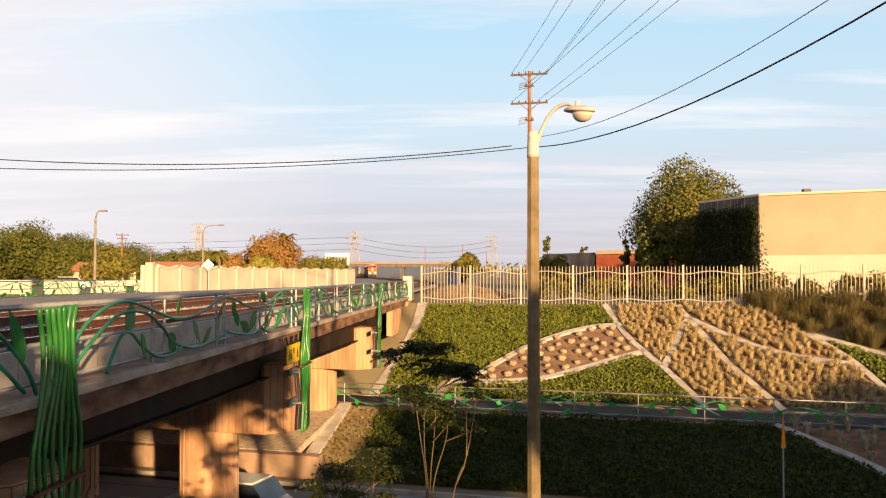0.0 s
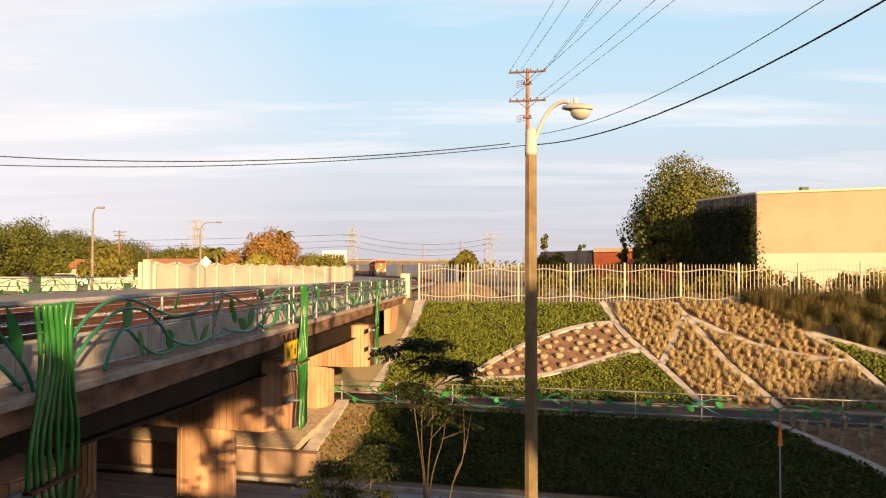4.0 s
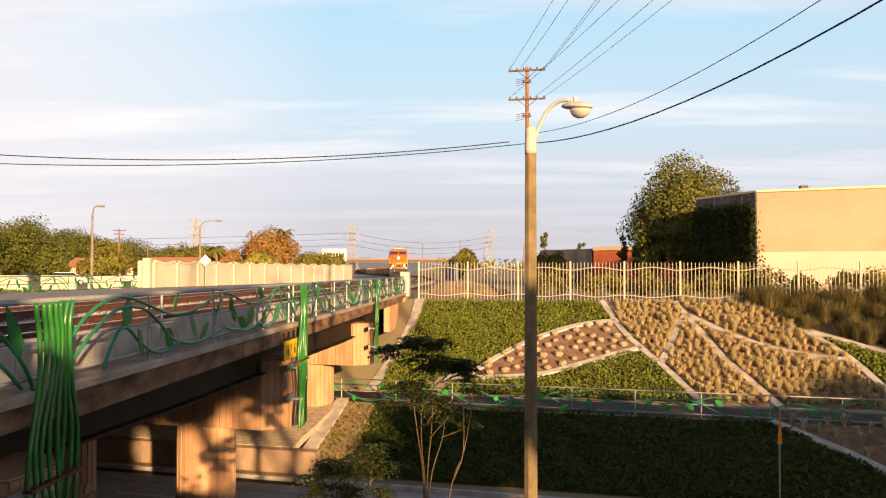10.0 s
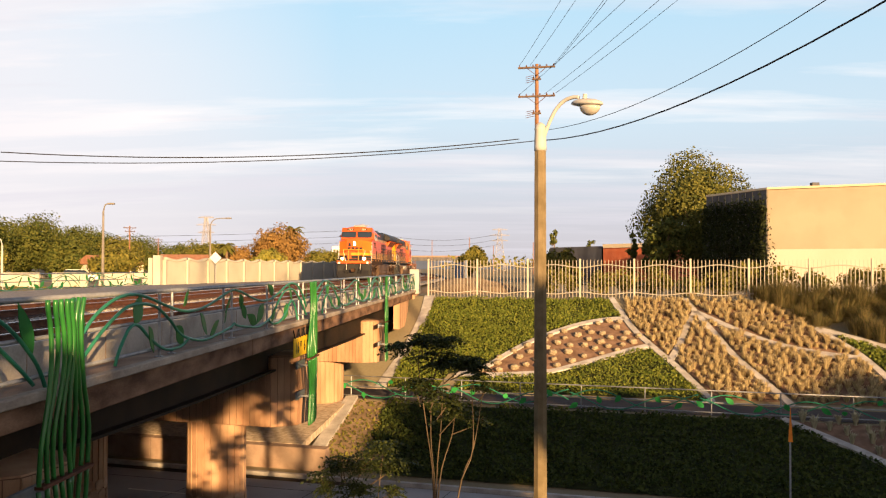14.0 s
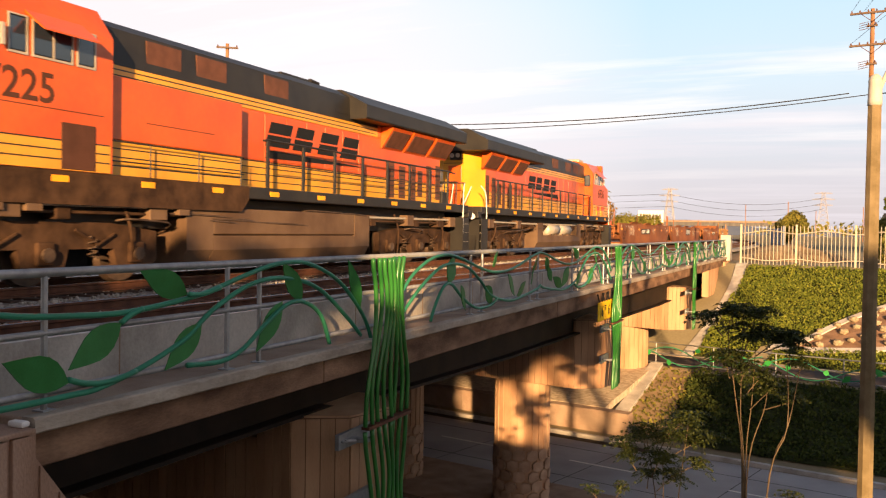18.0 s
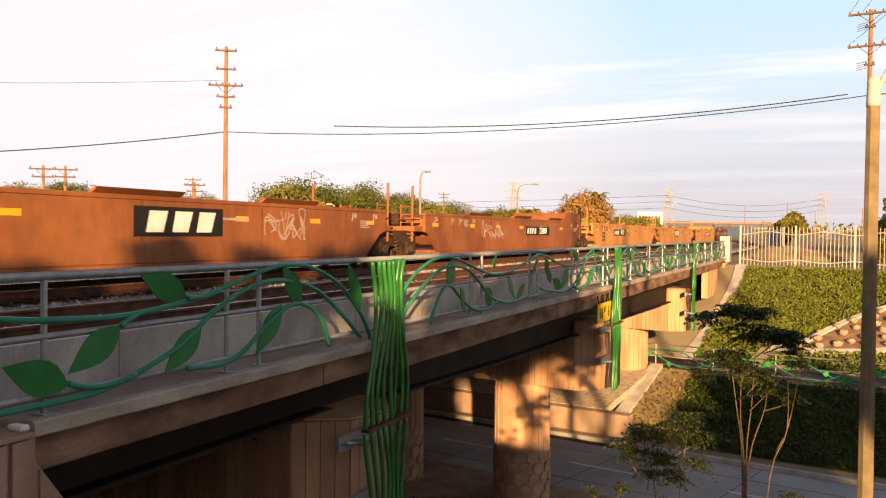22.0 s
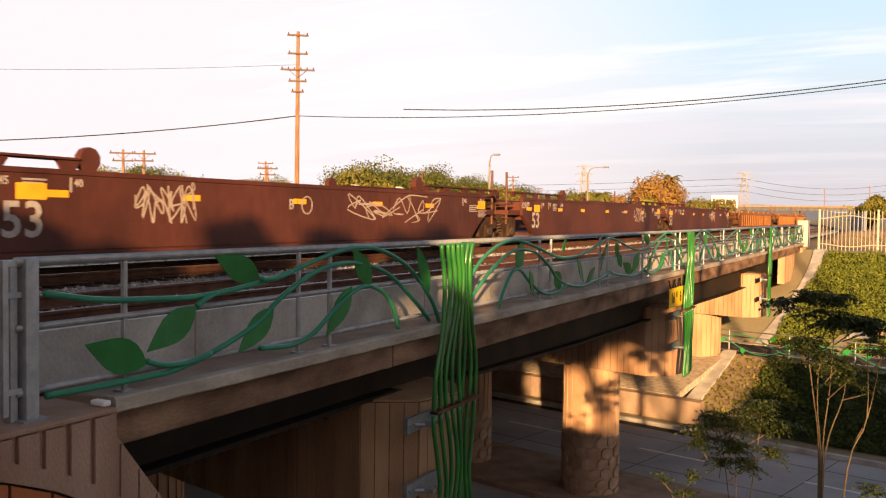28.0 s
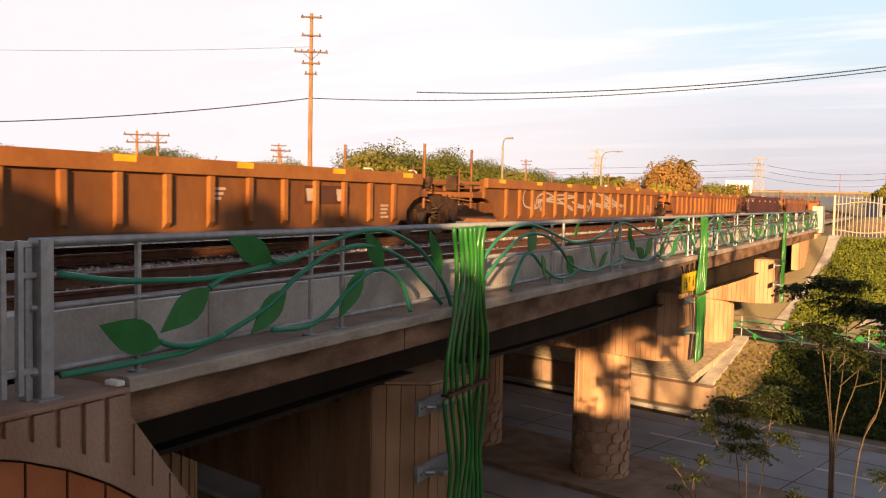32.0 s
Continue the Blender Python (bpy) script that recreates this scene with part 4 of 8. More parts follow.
BEDS = {                                      # planted beds in (s, w)
    "tufts": [(-13.0, 45.75), (-10.5, 48.8), (-9.1, 50.2), (-7.7, 51.3), (-6.4, 51.85), (-5.5, 52.0), (-4.8, 50.7), (-4.0, 49.4), (-5.7, 48.25), (-7.3, 47.1), (-8.8, 46.3), (-11.3, 45.8)],
    "straw_a": [(-5.6, 54.6), (-5.5, 53.2), (-4.5, 50.9), (-3.3, 49.0), (-2.75, 48.2), (-2.4, 49.4), (-2.2, 51.0), (-1.75, 53.2), (-2.25, 54.8)],
    "straw_b": [(-1.75, 54.9), (-1.4, 53.6), (0.75, 51.45), (2.45, 50.15), (4.5, 49.2), (6.4, 48.75), (5.8, 49.5), (4.6, 51.3), (3.6, 53.0), (1.5, 54.7)],
    "straw_c": [(-1.55, 52.6), (-0.75, 50.8), (0.2, 48.4), (1.1, 46.7), (2.1, 45.0), (2.5, 44.2), (-0.2, 44.2), (-1.6, 46.5), (-2.3, 47.6), (-2.0, 49.4), (-1.75, 51.0)],
    "straw_d": [(-0.9, 52.2), (0.7, 50.8), (2.4, 49.5), (4.5, 48.55), (6.4, 48.1), (7.4, 45.8), (7.9, 44.2), (3.3, 44.2), (1.7, 46.8), (0.8, 48.4), (-0.2, 50.8)],
}


def inside(p, poly):
    hit_, j = False, len(poly) - 1
    for i in range(len(poly)):
        (xi, yi), (xj, yj) = poly[i], poly[j]
        if (yi > p[1]) != (yj > p[1]) and p[0] < (xj - xi) * (p[1] - yi) / (yj - yi) + xi:
            hit_ = not hit_
        j = i
    return hit_


def scatter(poly, n, rnd, gap=0.0):
    lo, hi = [min(p[i] for p in poly) for i in (0, 1)], [max(p[i] for p in poly) for i in (0, 1)]
    out, tries = [], 0
    while len(out) < n and tries < n * 30:
        tries += 1
        p = (rnd.uniform(lo[0], hi[0]), rnd.uniform(lo[1], hi[1]))
        if inside(p, poly) and (not gap or all((p[0] - q[0]) ** 2 + (p[1] - q[1]) ** 2 > gap * gap for q in out)):
            out.append(p)
    return out


def flat_bed(name, poly, material, label):
    bm_ = bmesh.new()
    f_ = bm_.faces.new([bm_.verts.new(sw(s_, w_, land(w_) + 0.03)) for s_, w_ in poly])
    bmesh.ops.triangulate(bm_, faces=[f_])
    return tagged(part(name, bm_, material), label, "ground", kind="structure")


def quads_mesh(name, centres, sizes, material, rnd, tilt=1.0, normals=None, parent=None, aspect=0.6, smooth=False):
    """Many small leaves as one mesh, each a bent pair of triangles."""
    n = len(centres)
    c, s = np.asarray(centres, float), np.asarray(sizes, float)[:, None]
    g = np.random.default_rng(rnd)
    a = g.normal(size=(n, 3))
    if normals is not None:
        nn = np.asarray(normals, float)
        a = a * tilt + nn * 1.2
        a /= np.linalg.norm(a, axis=1, keepdims=True)
        b = np.cross(a, g.normal(size=(n, 3)))
        b /= np.linalg.norm(b, axis=1, keepdims=True)
        u, v = b, np.cross(a, b)
    else:
        u = a / np.linalg.norm(a, axis=1, keepdims=True)
        v = np.cross(u, g.normal(size=(n, 3)))
        v /= np.linalg.norm(v, axis=1, keepdims=True)
    w = np.cross(u, v)
    P = np.stack([c - u * s, c + v * s * aspect + w * s * 0.15, c + u * s, c - v * s * aspect + w * s * 0.15], 1).reshape(-1, 3)
    me = bpy.data.meshes.new(name)
    me.vertices.add(4 * n)
    me.vertices.foreach_set("co", P.ravel())
    me.loops.add(4 * n)
    me.loops.foreach_set("vertex_index", np.arange(4 * n))
    me.polygons.add(n)
    me.polygons.foreach_set("loop_start", np.arange(n) * 4)
    me.update(calc_edges=True)
    me.materials.append(M[material])
    ob = new(name, me)
    if parent is not None:
        ob.parent = parent
    return ob


rnd = random.Random(5)
slope_n = lambda k: np.array([SK * -k, math.sqrt(1 - SK * SK) * -k, 1.0]) / math.sqrt(1 + k * k)


def groundcover(name, poly, n, size, label, seed, k, leaf="hedge_leaf"):
    r_ = random.Random(seed)
    pts = scatter(poly, n, r_)
    cs = []
    for s_, w_ in pts:
        bump_ = 0.10 + 0.22 * noise.noise(Vector((s_ * 0.9, w_ * 0.9, seed))) + r_.uniform(-0.05, 0.10)
        cs.append(sw(s_, w_, land(w_) + max(0.02, bump_)))
    ob = quads_mesh(name, cs, [size * r_.uniform(0.6, 1.3) for _ in cs], leaf, seed, 1.5, [slope_n(k)] * len(cs))
    return tagged(ob, label, "groundcover", kind="stuff")


UP_LEFT = [(-16.9, 44.0), (-17.2, 49.6), (-17.6, 54.6), (-6.7, 54.7), (-6.1, 53.4), (-5.6, 52.45), (-6.5, 52.3), (-7.8, 51.75), (-9.3, 50.6), (-10.7, 49.1), (-11.7, 47.6), (-12.4, 46.5), (-14.0, 45.5), (-14.2, 44.0)]
UP_MID = [(-11.4, 45.3), (-8.8, 45.8), (-7.2, 46.65), (-5.6, 47.75), (-4.4, 48.5), (-3.7, 48.9), (-2.9, 47.6), (-2.1, 46.4), (-1.2, 44.9), (-0.7, 44.05), (-13.4, 44.05), (-13.2, 45.2)]
LOW = [(-12.6, 33.7), (-15.0, 37.0), (-15.4, 40.3), (2.2, 40.5), (3.9, 38.9), (5.0, 37.8), (6.1, 36.5), (7.6, 34.6), (8.4, 33.7)]
LOW_R = [(9.0, 33.8), (6.5, 36.8), (5.3, 38.3), (4.2, 39.3), (2.9, 40.5), (30, 40.5), (30, 33.8)]
UP_RIGHT = [(8.6, 44.1), (8.0, 46.0), (7.0, 48.4), (6.2, 49.7), (5.6, 50.8), (8.5, 48.9), (12.0, 46.6), (14.0, 44.1)]
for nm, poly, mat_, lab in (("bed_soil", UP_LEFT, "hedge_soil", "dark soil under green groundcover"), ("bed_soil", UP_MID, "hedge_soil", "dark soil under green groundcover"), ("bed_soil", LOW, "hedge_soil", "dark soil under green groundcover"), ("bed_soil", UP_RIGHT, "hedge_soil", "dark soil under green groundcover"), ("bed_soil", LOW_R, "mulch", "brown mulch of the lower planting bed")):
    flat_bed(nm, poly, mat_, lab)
for key, poly in BEDS.items():
    flat_bed("bed_soil", poly, "mulch", "reddish brown mulch in a planting bed")
groundcover("groundcover", UP_LEFT, 23000, 0.068, "dense green ivy groundcover on the upper bank", 11, 0.40)
groundcover("groundcover", UP_MID, 7500, 0.066, "dense green ivy groundcover on the upper bank", 12, 0.40)
groundcover("groundcover", LOW, 22000, 0.085, "dense green groundcover on the lower bank, darkened for shade", 13, 0.28, "shaded_hedge")
groundcover("groundcover", UP_RIGHT, 4000, 0.085, "green groundcover beside the concrete edging", 14, 0.40)
flat_bed("bed_soil", [(-17.0, 34.0), (-17.3, 40.5), (-15.3, 40.4), (-15.0, 37.0), (-12.6, 33.9)], "dirt", "bare dry dirt beside the drain edge")
cs = scatter([(-16.8, 34.0), (-17.0, 40.4), (-15.0, 40.3), (-14.8, 37.0), (-12.6, 33.9)], 700, rnd)
tagged(quads_mesh("dry_weeds", [sw(a, b, land(b) + 0.06 + rnd.random() * 0.05) for a, b in cs], [0.05 + 0.05 * rnd.random() for _ in cs], "olive_leaf", 3), "sparse dry weeds on bare dirt", "weeds", kind="stuff")


def blades(name, clumps, per, height, spread, material, seed, label, parent=None, cat="grass", wide=0.012, base=0.05):
    """Grass clumps: arching blades, two tapered pieces each, joined into one mesh."""
    r_ = random.Random(seed)
    V_, F_ = [], []
    for c, h_ in clumps:
        for _ in range(per):
            t = r_.uniform(0, 6.283)
            out_, hh = spread * r_.uniform(0.2, 1.0) * h_, height * h_ * r_.uniform(0.6, 1.1)
            dx, dy = math.cos(t), math.sin(t)
            wx, wy = -dy * wide * (1 + h_), dx * wide * (1 + h_)
            b0 = base * r_.uniform(0.2, 1.2)
            p0 = (c[0] + dx * b0, c[1] + dy * b0, c[2])
            p1 = (c[0] + dx * (b0 + out_ * 0.4), c[1] + dy * (b0 + out_ * 0.4), c[2] + hh * 0.72)
            p2 = (c[0] + dx * (b0 + out_), c[1] + dy * (b0 + out_), c[2] + hh * r_.uniform(0.82, 1.0))
            i = len(V_)
            V_ += [(p0[0] - wx, p0[1] - wy, p0[2]), (p0[0] + wx, p0[1] + wy, p0[2]), (p1[0] + wx, p1[1] + wy, p1[2]), (p1[0] - wx, p1[1] - wy, p1[2]), p2]
            F_ += [(i, i + 1, i + 2, i + 3), (i + 3, i + 2, i + 4)]
    me = bpy.data.meshes.new(name)
    me.from_pydata(V_, [], F_)
    me.materials.append(M[material])
    return tagged(new(name, me), label, cat, kind="stuff")


for key, seed in (("straw_a", 21), ("straw_b", 22), ("straw_c", 23), ("straw_d", 24)):
    r_ = random.Random(seed)
    pts = scatter(BEDS[key], {"straw_a": 120, "straw_b": 160, "straw_c": 135, "straw_d": 190}[key], r_, 0.33)
    blades("straw_grass", [(sw(a, b, land(b) + 0.02), r_.uniform(0.6, 1.15)) for a, b in pts], 74, 0.46, 0.42, "straw", seed, "rows of pale straw-coloured ornamental grass clumps", wide=0.006, base=0.08)
r_ = random.Random(31)
pts = scatter([(1.6, 55.0), (4.6, 51.9), (8.6, 49.5), (14, 46.5), (22, 44.2), (30, 44.2), (30, 56), (2.0, 56)], 520, r_, 0.34)
blades("tall_grass", [(sw(a, b, land(b)), r_.uniform(0.55, 1.3)) for a, b in pts], 300, 1.15, 1.25, "grass_green", 31, "tall arching brown-green ornamental grass", wide=0.0034, base=0.26)
pts = scatter([(9.0, 33.8), (6.5, 36.8), (5.3, 38.3), (4.2, 39.3), (2.9, 40.5), (15, 40.5), (15, 33.8)], 110, r_, 0.6)
blades("sage_grass", [(sw(a, b, land(b)), r_.uniform(0.7, 1.1)) for a, b in pts], 56, 0.60, 0.32, "sage", 32, "grey-tan grass clumps in the shaded lower bed")

# rounded grey-tan tufts in their bed
bm = bmesh.new()
bmesh.ops.create_icosphere(bm, subdivisions=3, radius=0.17)
for v in bm.verts:
    v.co *= 1 + 0.45 * noise.noise(v.co * 19)
    v.co.z *= 0.75
tuft0 = None
r_ = random.Random(41)
for a, b in scatter(BEDS["tufts"], 58, r_, 0.62):
    p = sw(a, b, land(b) + 0.10)
    m = pose(p.x, p.y, p.z, 0, 0, r_.uniform(0, 360)) @ Matrix.Diagonal((*[r_.uniform(0.95, 1.4)] * 3, 1))
    if tuft0 is None:
        tuft0 = tagged(part("succulent_tuft", bm, "tuft_grey", smooth=True), "rounded grey-tan tuft plant on brown mulch", "plant", "rounded tufts")
        tuft0.matrix_world = m
    else:
        o = tuft0.copy()
        scene.collection.objects.link(o)
        o.matrix_basis = m

# kerbs and the median of the road
for w_, s0, s1 in ((33.0, -90, 90), (13.9, -60, 60)):
    kerb = thing("kerb", "pale concrete kerb along the underpass road", "kerb", "road kerbs")
    n = 40
    for k in range(n):
        a, b = s0 + (s1 - s0) * k / n, s0 + (s1 - s0) * (k + 1) / n
        slab("kerb_stone", [(a + 0.01, w_ - 0.08, -6.95), (b - 0.01, w_ - 0.08, -6.95), (b - 0.01, w_ + 0.14, -6.95), (a + 0.01, w_ + 0.14, -6.95)], 0.02, 0.25, "concrete_pale", kerb)
median = thing("median", "raised concrete median kerb under the bridge", "median", kind="structure")
slab("median_top", [(-60, 21.9, -6.95), (-6.6, 21.9, -6.95), (-6.6, 25.9, -6.95), (-60, 25.9, -6.95)], 0.0, 0.25, "concrete", median)
for w_ in (17.9, 29.4):
    for k in range(16):
        s_ = -40 + k * 6
        slab("lane_line", [(s_, w_ - 0.06, -7.1), (s_ + 2.6, w_ - 0.06, -7.1), (s_ + 2.6, w_ + 0.06, -7.1), (s_, w_ + 0.06, -7.1)], 0.010, 0.004, "line_paint", median)
for w_ in (27.4, 31.2, 19.9):
    slab("road_joint", [(-60, w_ - 0.02, -7.1), (60, w_ - 0.02, -7.1), (60, w_ + 0.02, -7.1), (-60, w_ + 0.02, -7.1)], 0.008, 0.003, "girder", median)
for s_ in range(-40, 30, 5):
    slab("road_joint", [(s_, 26.0, -7.1), (s_ + 0.03, 26.0, -7.1), (s_ + 0.03, 32.8, -7.1), (s_, 32.8, -7.1)], 0.007, 0.002, "girder", median)
# flat strip; the gutter's shade is only its near-black colour
tagged(part("gutter", strip(32.35, 32.85, -60, -14, 0.012), "girder"), "flat near-black strip for the gutter's shade beside the road", "gutter", kind="structure")

# path railing with vines
pr = thing("path_railing", "grey pipe railing with green steel leaves along the footpath", "railing")
S0, S1 = -30, 26
for z in (1.07, 0.55, 0.12):
    part("rail", tube([sw(S0, 40.85, -4.94 + z), sw(S1, 40.85, -4.94 + z)], 0.028, 8), "galvanised", pr, smooth=True)
for k in range(20):
    s_ = S0 + 1.0 + k * 2.85
    part("post", tube([sw(s_, 40.85, -4.95), sw(s_, 40.85, -3.88)], 0.028, 8), "galvanised", pr)
r_ = random.Random(8)
for k in range(10):
    s_ = S0 + 0.5 + k * 5.7
    for j, (dz, ph) in enumerate(((0.55, 0.0), (0.42, 2.0))):
        pts = [sw(s_ + i * 0.47, 40.74 - 0.03 * j, -4.94 + dz + 0.36 * math.sin(ph + i * 0.62)) for i in range(13)]
        part("vine", tube(smooth_line(pts, 3), 0.026, 6), "vine_tube", pr, smooth=True)
    for j in range(5):
        s1, z1 = s_ + j * 1.15 + r_.uniform(0, 0.4), r_.uniform(0.25, 0.8)
        s2, z2 = s1 + r_.uniform(-0.45, 0.45), z1 + r_.choice((-1, 1)) * r_.uniform(0.2, 0.35)
        bm = leaf_plate((s1, z1), (s2, z2), 0.24, 0.02)
        for v in bm.verts:
            v.co = sw(v.co.y, 40.66 - v.co.x, v.co.z - 4.94)
        part("leaf", bm, "leaf_bright", pr)

# cream picket fence along the top of the bank
fence = thing("picket_fence", "cream steel picket fence with wavy rails on the bank", "fence")
FS0, FW, PAN = -18.35, 55.2, 3.30
bm = bmesh.new()
add_box(bm, (-0.017, -0.017, 0.0), (0.017, 0.017, 2.30))
add_prism(bm, [(-0.017, 2.30), (0.017, 2.30), (0.0, 2.38)], "y", -0.016, 0.016)
pk = bpy.data.meshes.new("picket")
bm.to_mesh(pk)
bm.free()
pk.materials.append(M["fence"])
for k in range(15):
    s_ = FS0 + k * PAN
    c = sw(s_, FW, -0.4)
    part("post", box((c.x - 0.06, c.y - 0.06, c.z), (c.x + 0.06, c.y + 0.06, c.z + 2.48), 0.01), "fence", fence)
    for zz, am in ((2.02, 0.09), (0.35, 0.07)):
        pts = [sw(s_ + PAN * i / 16, FW - 0.02, -0.4 + zz - am * math.cos(2 * math.pi * i / 16) * (1 if zz > 1 else -1)) for i in range(17)]
        part("wavy_rail", tube(pts, 0.032, 6), "fence", fence, smooth=True)
    for i in range(1, 15):
        o = new("picket", pk)
        o.parent = fence
        p = sw(s_ + PAN * i / 15, FW, -0.35)
        o.location = p
        o.rotation_euler = (0, 0, -math.asin(SK))


# ---------------------------------------------------------------- railway
CURVE_AT, CURVE_R, CURVE_L = 95.0, 700.0, 122.0


def on_track(s, off):
    """Place and heading on a track: straight along Y, a long bend to the left beyond, straight again."""
    if s <= CURVE_AT:
        return off, s, 0.0
    a = min(s - CURVE_AT, CURVE_L) / CURVE_R
    x, y = -CURVE_R * (1 - math.cos(a)), CURVE_AT + CURVE_R * math.sin(a)
    extra = max(0.0, s - CURVE_AT - CURVE_L)
    x, y = x - extra * math.sin(a), y + extra * math.cos(a)
    return x + off * math.cos(a), y + off * math.sin(a), a


def sweep(bm, section, off, stations):
    """A section of (across, z) points carried along a track."""
    rows = []
    for s in stations:
        x, y, a = on_track(s, off)
        rows.append([bm.verts.new((x + u * math.cos(a), y + u * math.sin(a), z)) for u, z in section])
    n = len(section)
    for r0, r1 in zip(rows, rows[1:]):
        for k in range(n):
            bm.faces.new((r0[k], r0[(k + 1) % n], r1[(k + 1) % n], r1[k]))
    bm.faces.new(rows[0])
    bm.faces.new(rows[-1][::-1])
    bmesh.ops.recalc_face_normals(bm, faces=bm.faces)
    return bm


STATIONS = [-320, -40] + list(range(-20, 95, 10)) + list(range(95, 460, 8)) + [520, 700]
for off in TRACKS:
    track = thing("railway_track", "rusty steel railway track on wooden ties and ballast", "track", "railway tracks")
    for g in (-0.755, 0.755):
        rail_ = part("rail", sweep(bmesh.new(), [(g - 0.075, 0.23), (g + 0.075, 0.23), (g + 0.07, 0.255), (g + 0.012, 0.27), (g + 0.012, 0.35), (g + 0.036, 0.362), (g + 0.036, 0.395), (g - 0.036, 0.395), (g - 0.036, 0.362), (g - 0.012, 0.35), (g - 0.012, 0.27), (g - 0.07, 0.255)], off, STATIONS), "rail", track)
        part("rail_head", sweep(bmesh.new(), [(g - 0.03, 0.394), (g + 0.03, 0.394), (g + 0.026, 0.40), (g - 0.026, 0.40)], off, STATIONS), "railhead", rail_)
    tie_me = bpy.data.meshes.new("tie")
    bm = box((-1.3, -0.11, 0.06), (1.3, 0.11, 0.235), 0.012)
    bm.to_mesh(tie_me)
    bm.free()
    tie_me.materials.append(M["tie"])
    for k in range(150):
        x, y, a = on_track(-6 + k * 0.54, off)
        o = new("tie", tie_me)
        o.parent = track
        o.location, o.rotation_euler = (x + random.uniform(-0.04, 0.04), y, 0), (0, 0, a + random.uniform(-0.012, 0.012))
    bm = bmesh.new()
    for k in range(560):
        x, y, a = on_track(75.2 + k * 0.54 if k < 400 else -6.5 - (k - 400) * 0.54, off)
        add_box(bm, (-1.3, -0.11, 0.06), (1.3, 0.11, 0.235), 0, Matrix.Translation((x, y, 0)) @ Matrix.Rotation(a, 4, "Z"))
    tagged(part("far_ties", bm, "tie", track), kind="stuff")
bm = bmesh.new()
sweep(bm, [(-15.3, -0.02), (-14.9, 0.10), (-4.6, 0.14), (-3.0, 0.17), (-1.4, 0.20), (-0.7, 0.19), (0.7, 0.19), (1.4, 0.20), (2.15, 0.14), (2.9, 0.20), (3.6, 0.19), (5.0, 0.19), (5.7, 0.20), (6.30, 0.18), (6.38, 0.0)], TRACKS[1], STATIONS)
tagged(part("ballast", bm, "ballast"), "grey crushed stone ballast under the tracks", "ballast", kind="structure")
g_ = np.random.default_rng(4)
n_b = 16000
ys = 3.2 + 60 * g_.random(n_b) ** 1.7
xs = np.where(g_.random(n_b) < 0.75, g_.uniform(-11.6, -6.45, n_b), g_.uniform(-16.5, -11.6, n_b))
near_tie = np.abs(((ys + 6) / 0.54) % 1.0 - 0.5)
bm = bmesh.new()
bmesh.ops.create_icosphere(bm, subdivisions=1, radius=1.0)
bv = np.array([v.co[:] for v in bm.verts])
bf = np.array([[v.index for v in f.verts] for f in bm.faces])
bm.free()
sz = g_.uniform(0.018, 0.042, n_b)
stretch_ = g_.uniform(0.55, 1.25, (n_b, 1, 3))
jit = 1 + g_.uniform(-0.28, 0.28, (n_b, len(bv), 1))
P = bv[None] * sz[:, None, None] * stretch_ * jit + np.stack([xs, ys, np.full(n_b, 0.205)], 1)[:, None]
me = bpy.data.meshes.new("ballast_stones")
nf = n_b * len(bf)
me.vertices.add(n_b * len(bv))
me.vertices.foreach_set("co", P.ravel())
me.loops.add(nf * 3)
me.loops.foreach_set("vertex_index", (bf[None] + (np.arange(n_b) * len(bv))[:, None, None]).ravel())
me.polygons.add(nf)
me.polygons.foreach_set("loop_start", np.arange(nf) * 3)
me.update(calc_edges=True)
me.materials.append(M["ballast_stone"])
tagged(new("ballast_stones", me), "loose grey and tan ballast stones between the rails", "stones", kind="stuff")


# ---------------------------------------------------------------- train
SIDE_R = Matrix(((0, 0, 1, 0), (1, 0, 0, 0), (0, 1, 0, 0), (0, 0, 0, 1)))       # reads along +y, faces +x
SIDE_L = Matrix(((0, 0, -1, 0), (-1, 0, 0, 0), (0, 1, 0, 0), (0, 0, 0, 1)))     # reads along -y, faces -x


def bar_letters(parent, side, x, y, z, w, h, material, count=4, slant=0.42, name="lettering_bar"):
    """Heavy slanted plain bars, split by a thin gap, in place of a painted company name."""
    step = w / count
    for k in range(count):
        a, b = y - w / 2 + k * step, step * (0.86, 0.72, 0.80, 0.76)[k % 4]
        for v0, v1, b1 in ((0.0, h * 0.46, b), (h * 0.54, h, b * 0.94)):
            q = [(a + u + slant * v, z + v) for u, v in ((0, v0), (b1, v0), (b1, v1), (0, v1))]
            if side < 0:
                q = [(2 * y - p, v) for p, v in q]
            part(name, prism(q, "x", x, x + 0.004 * side), material, parent)


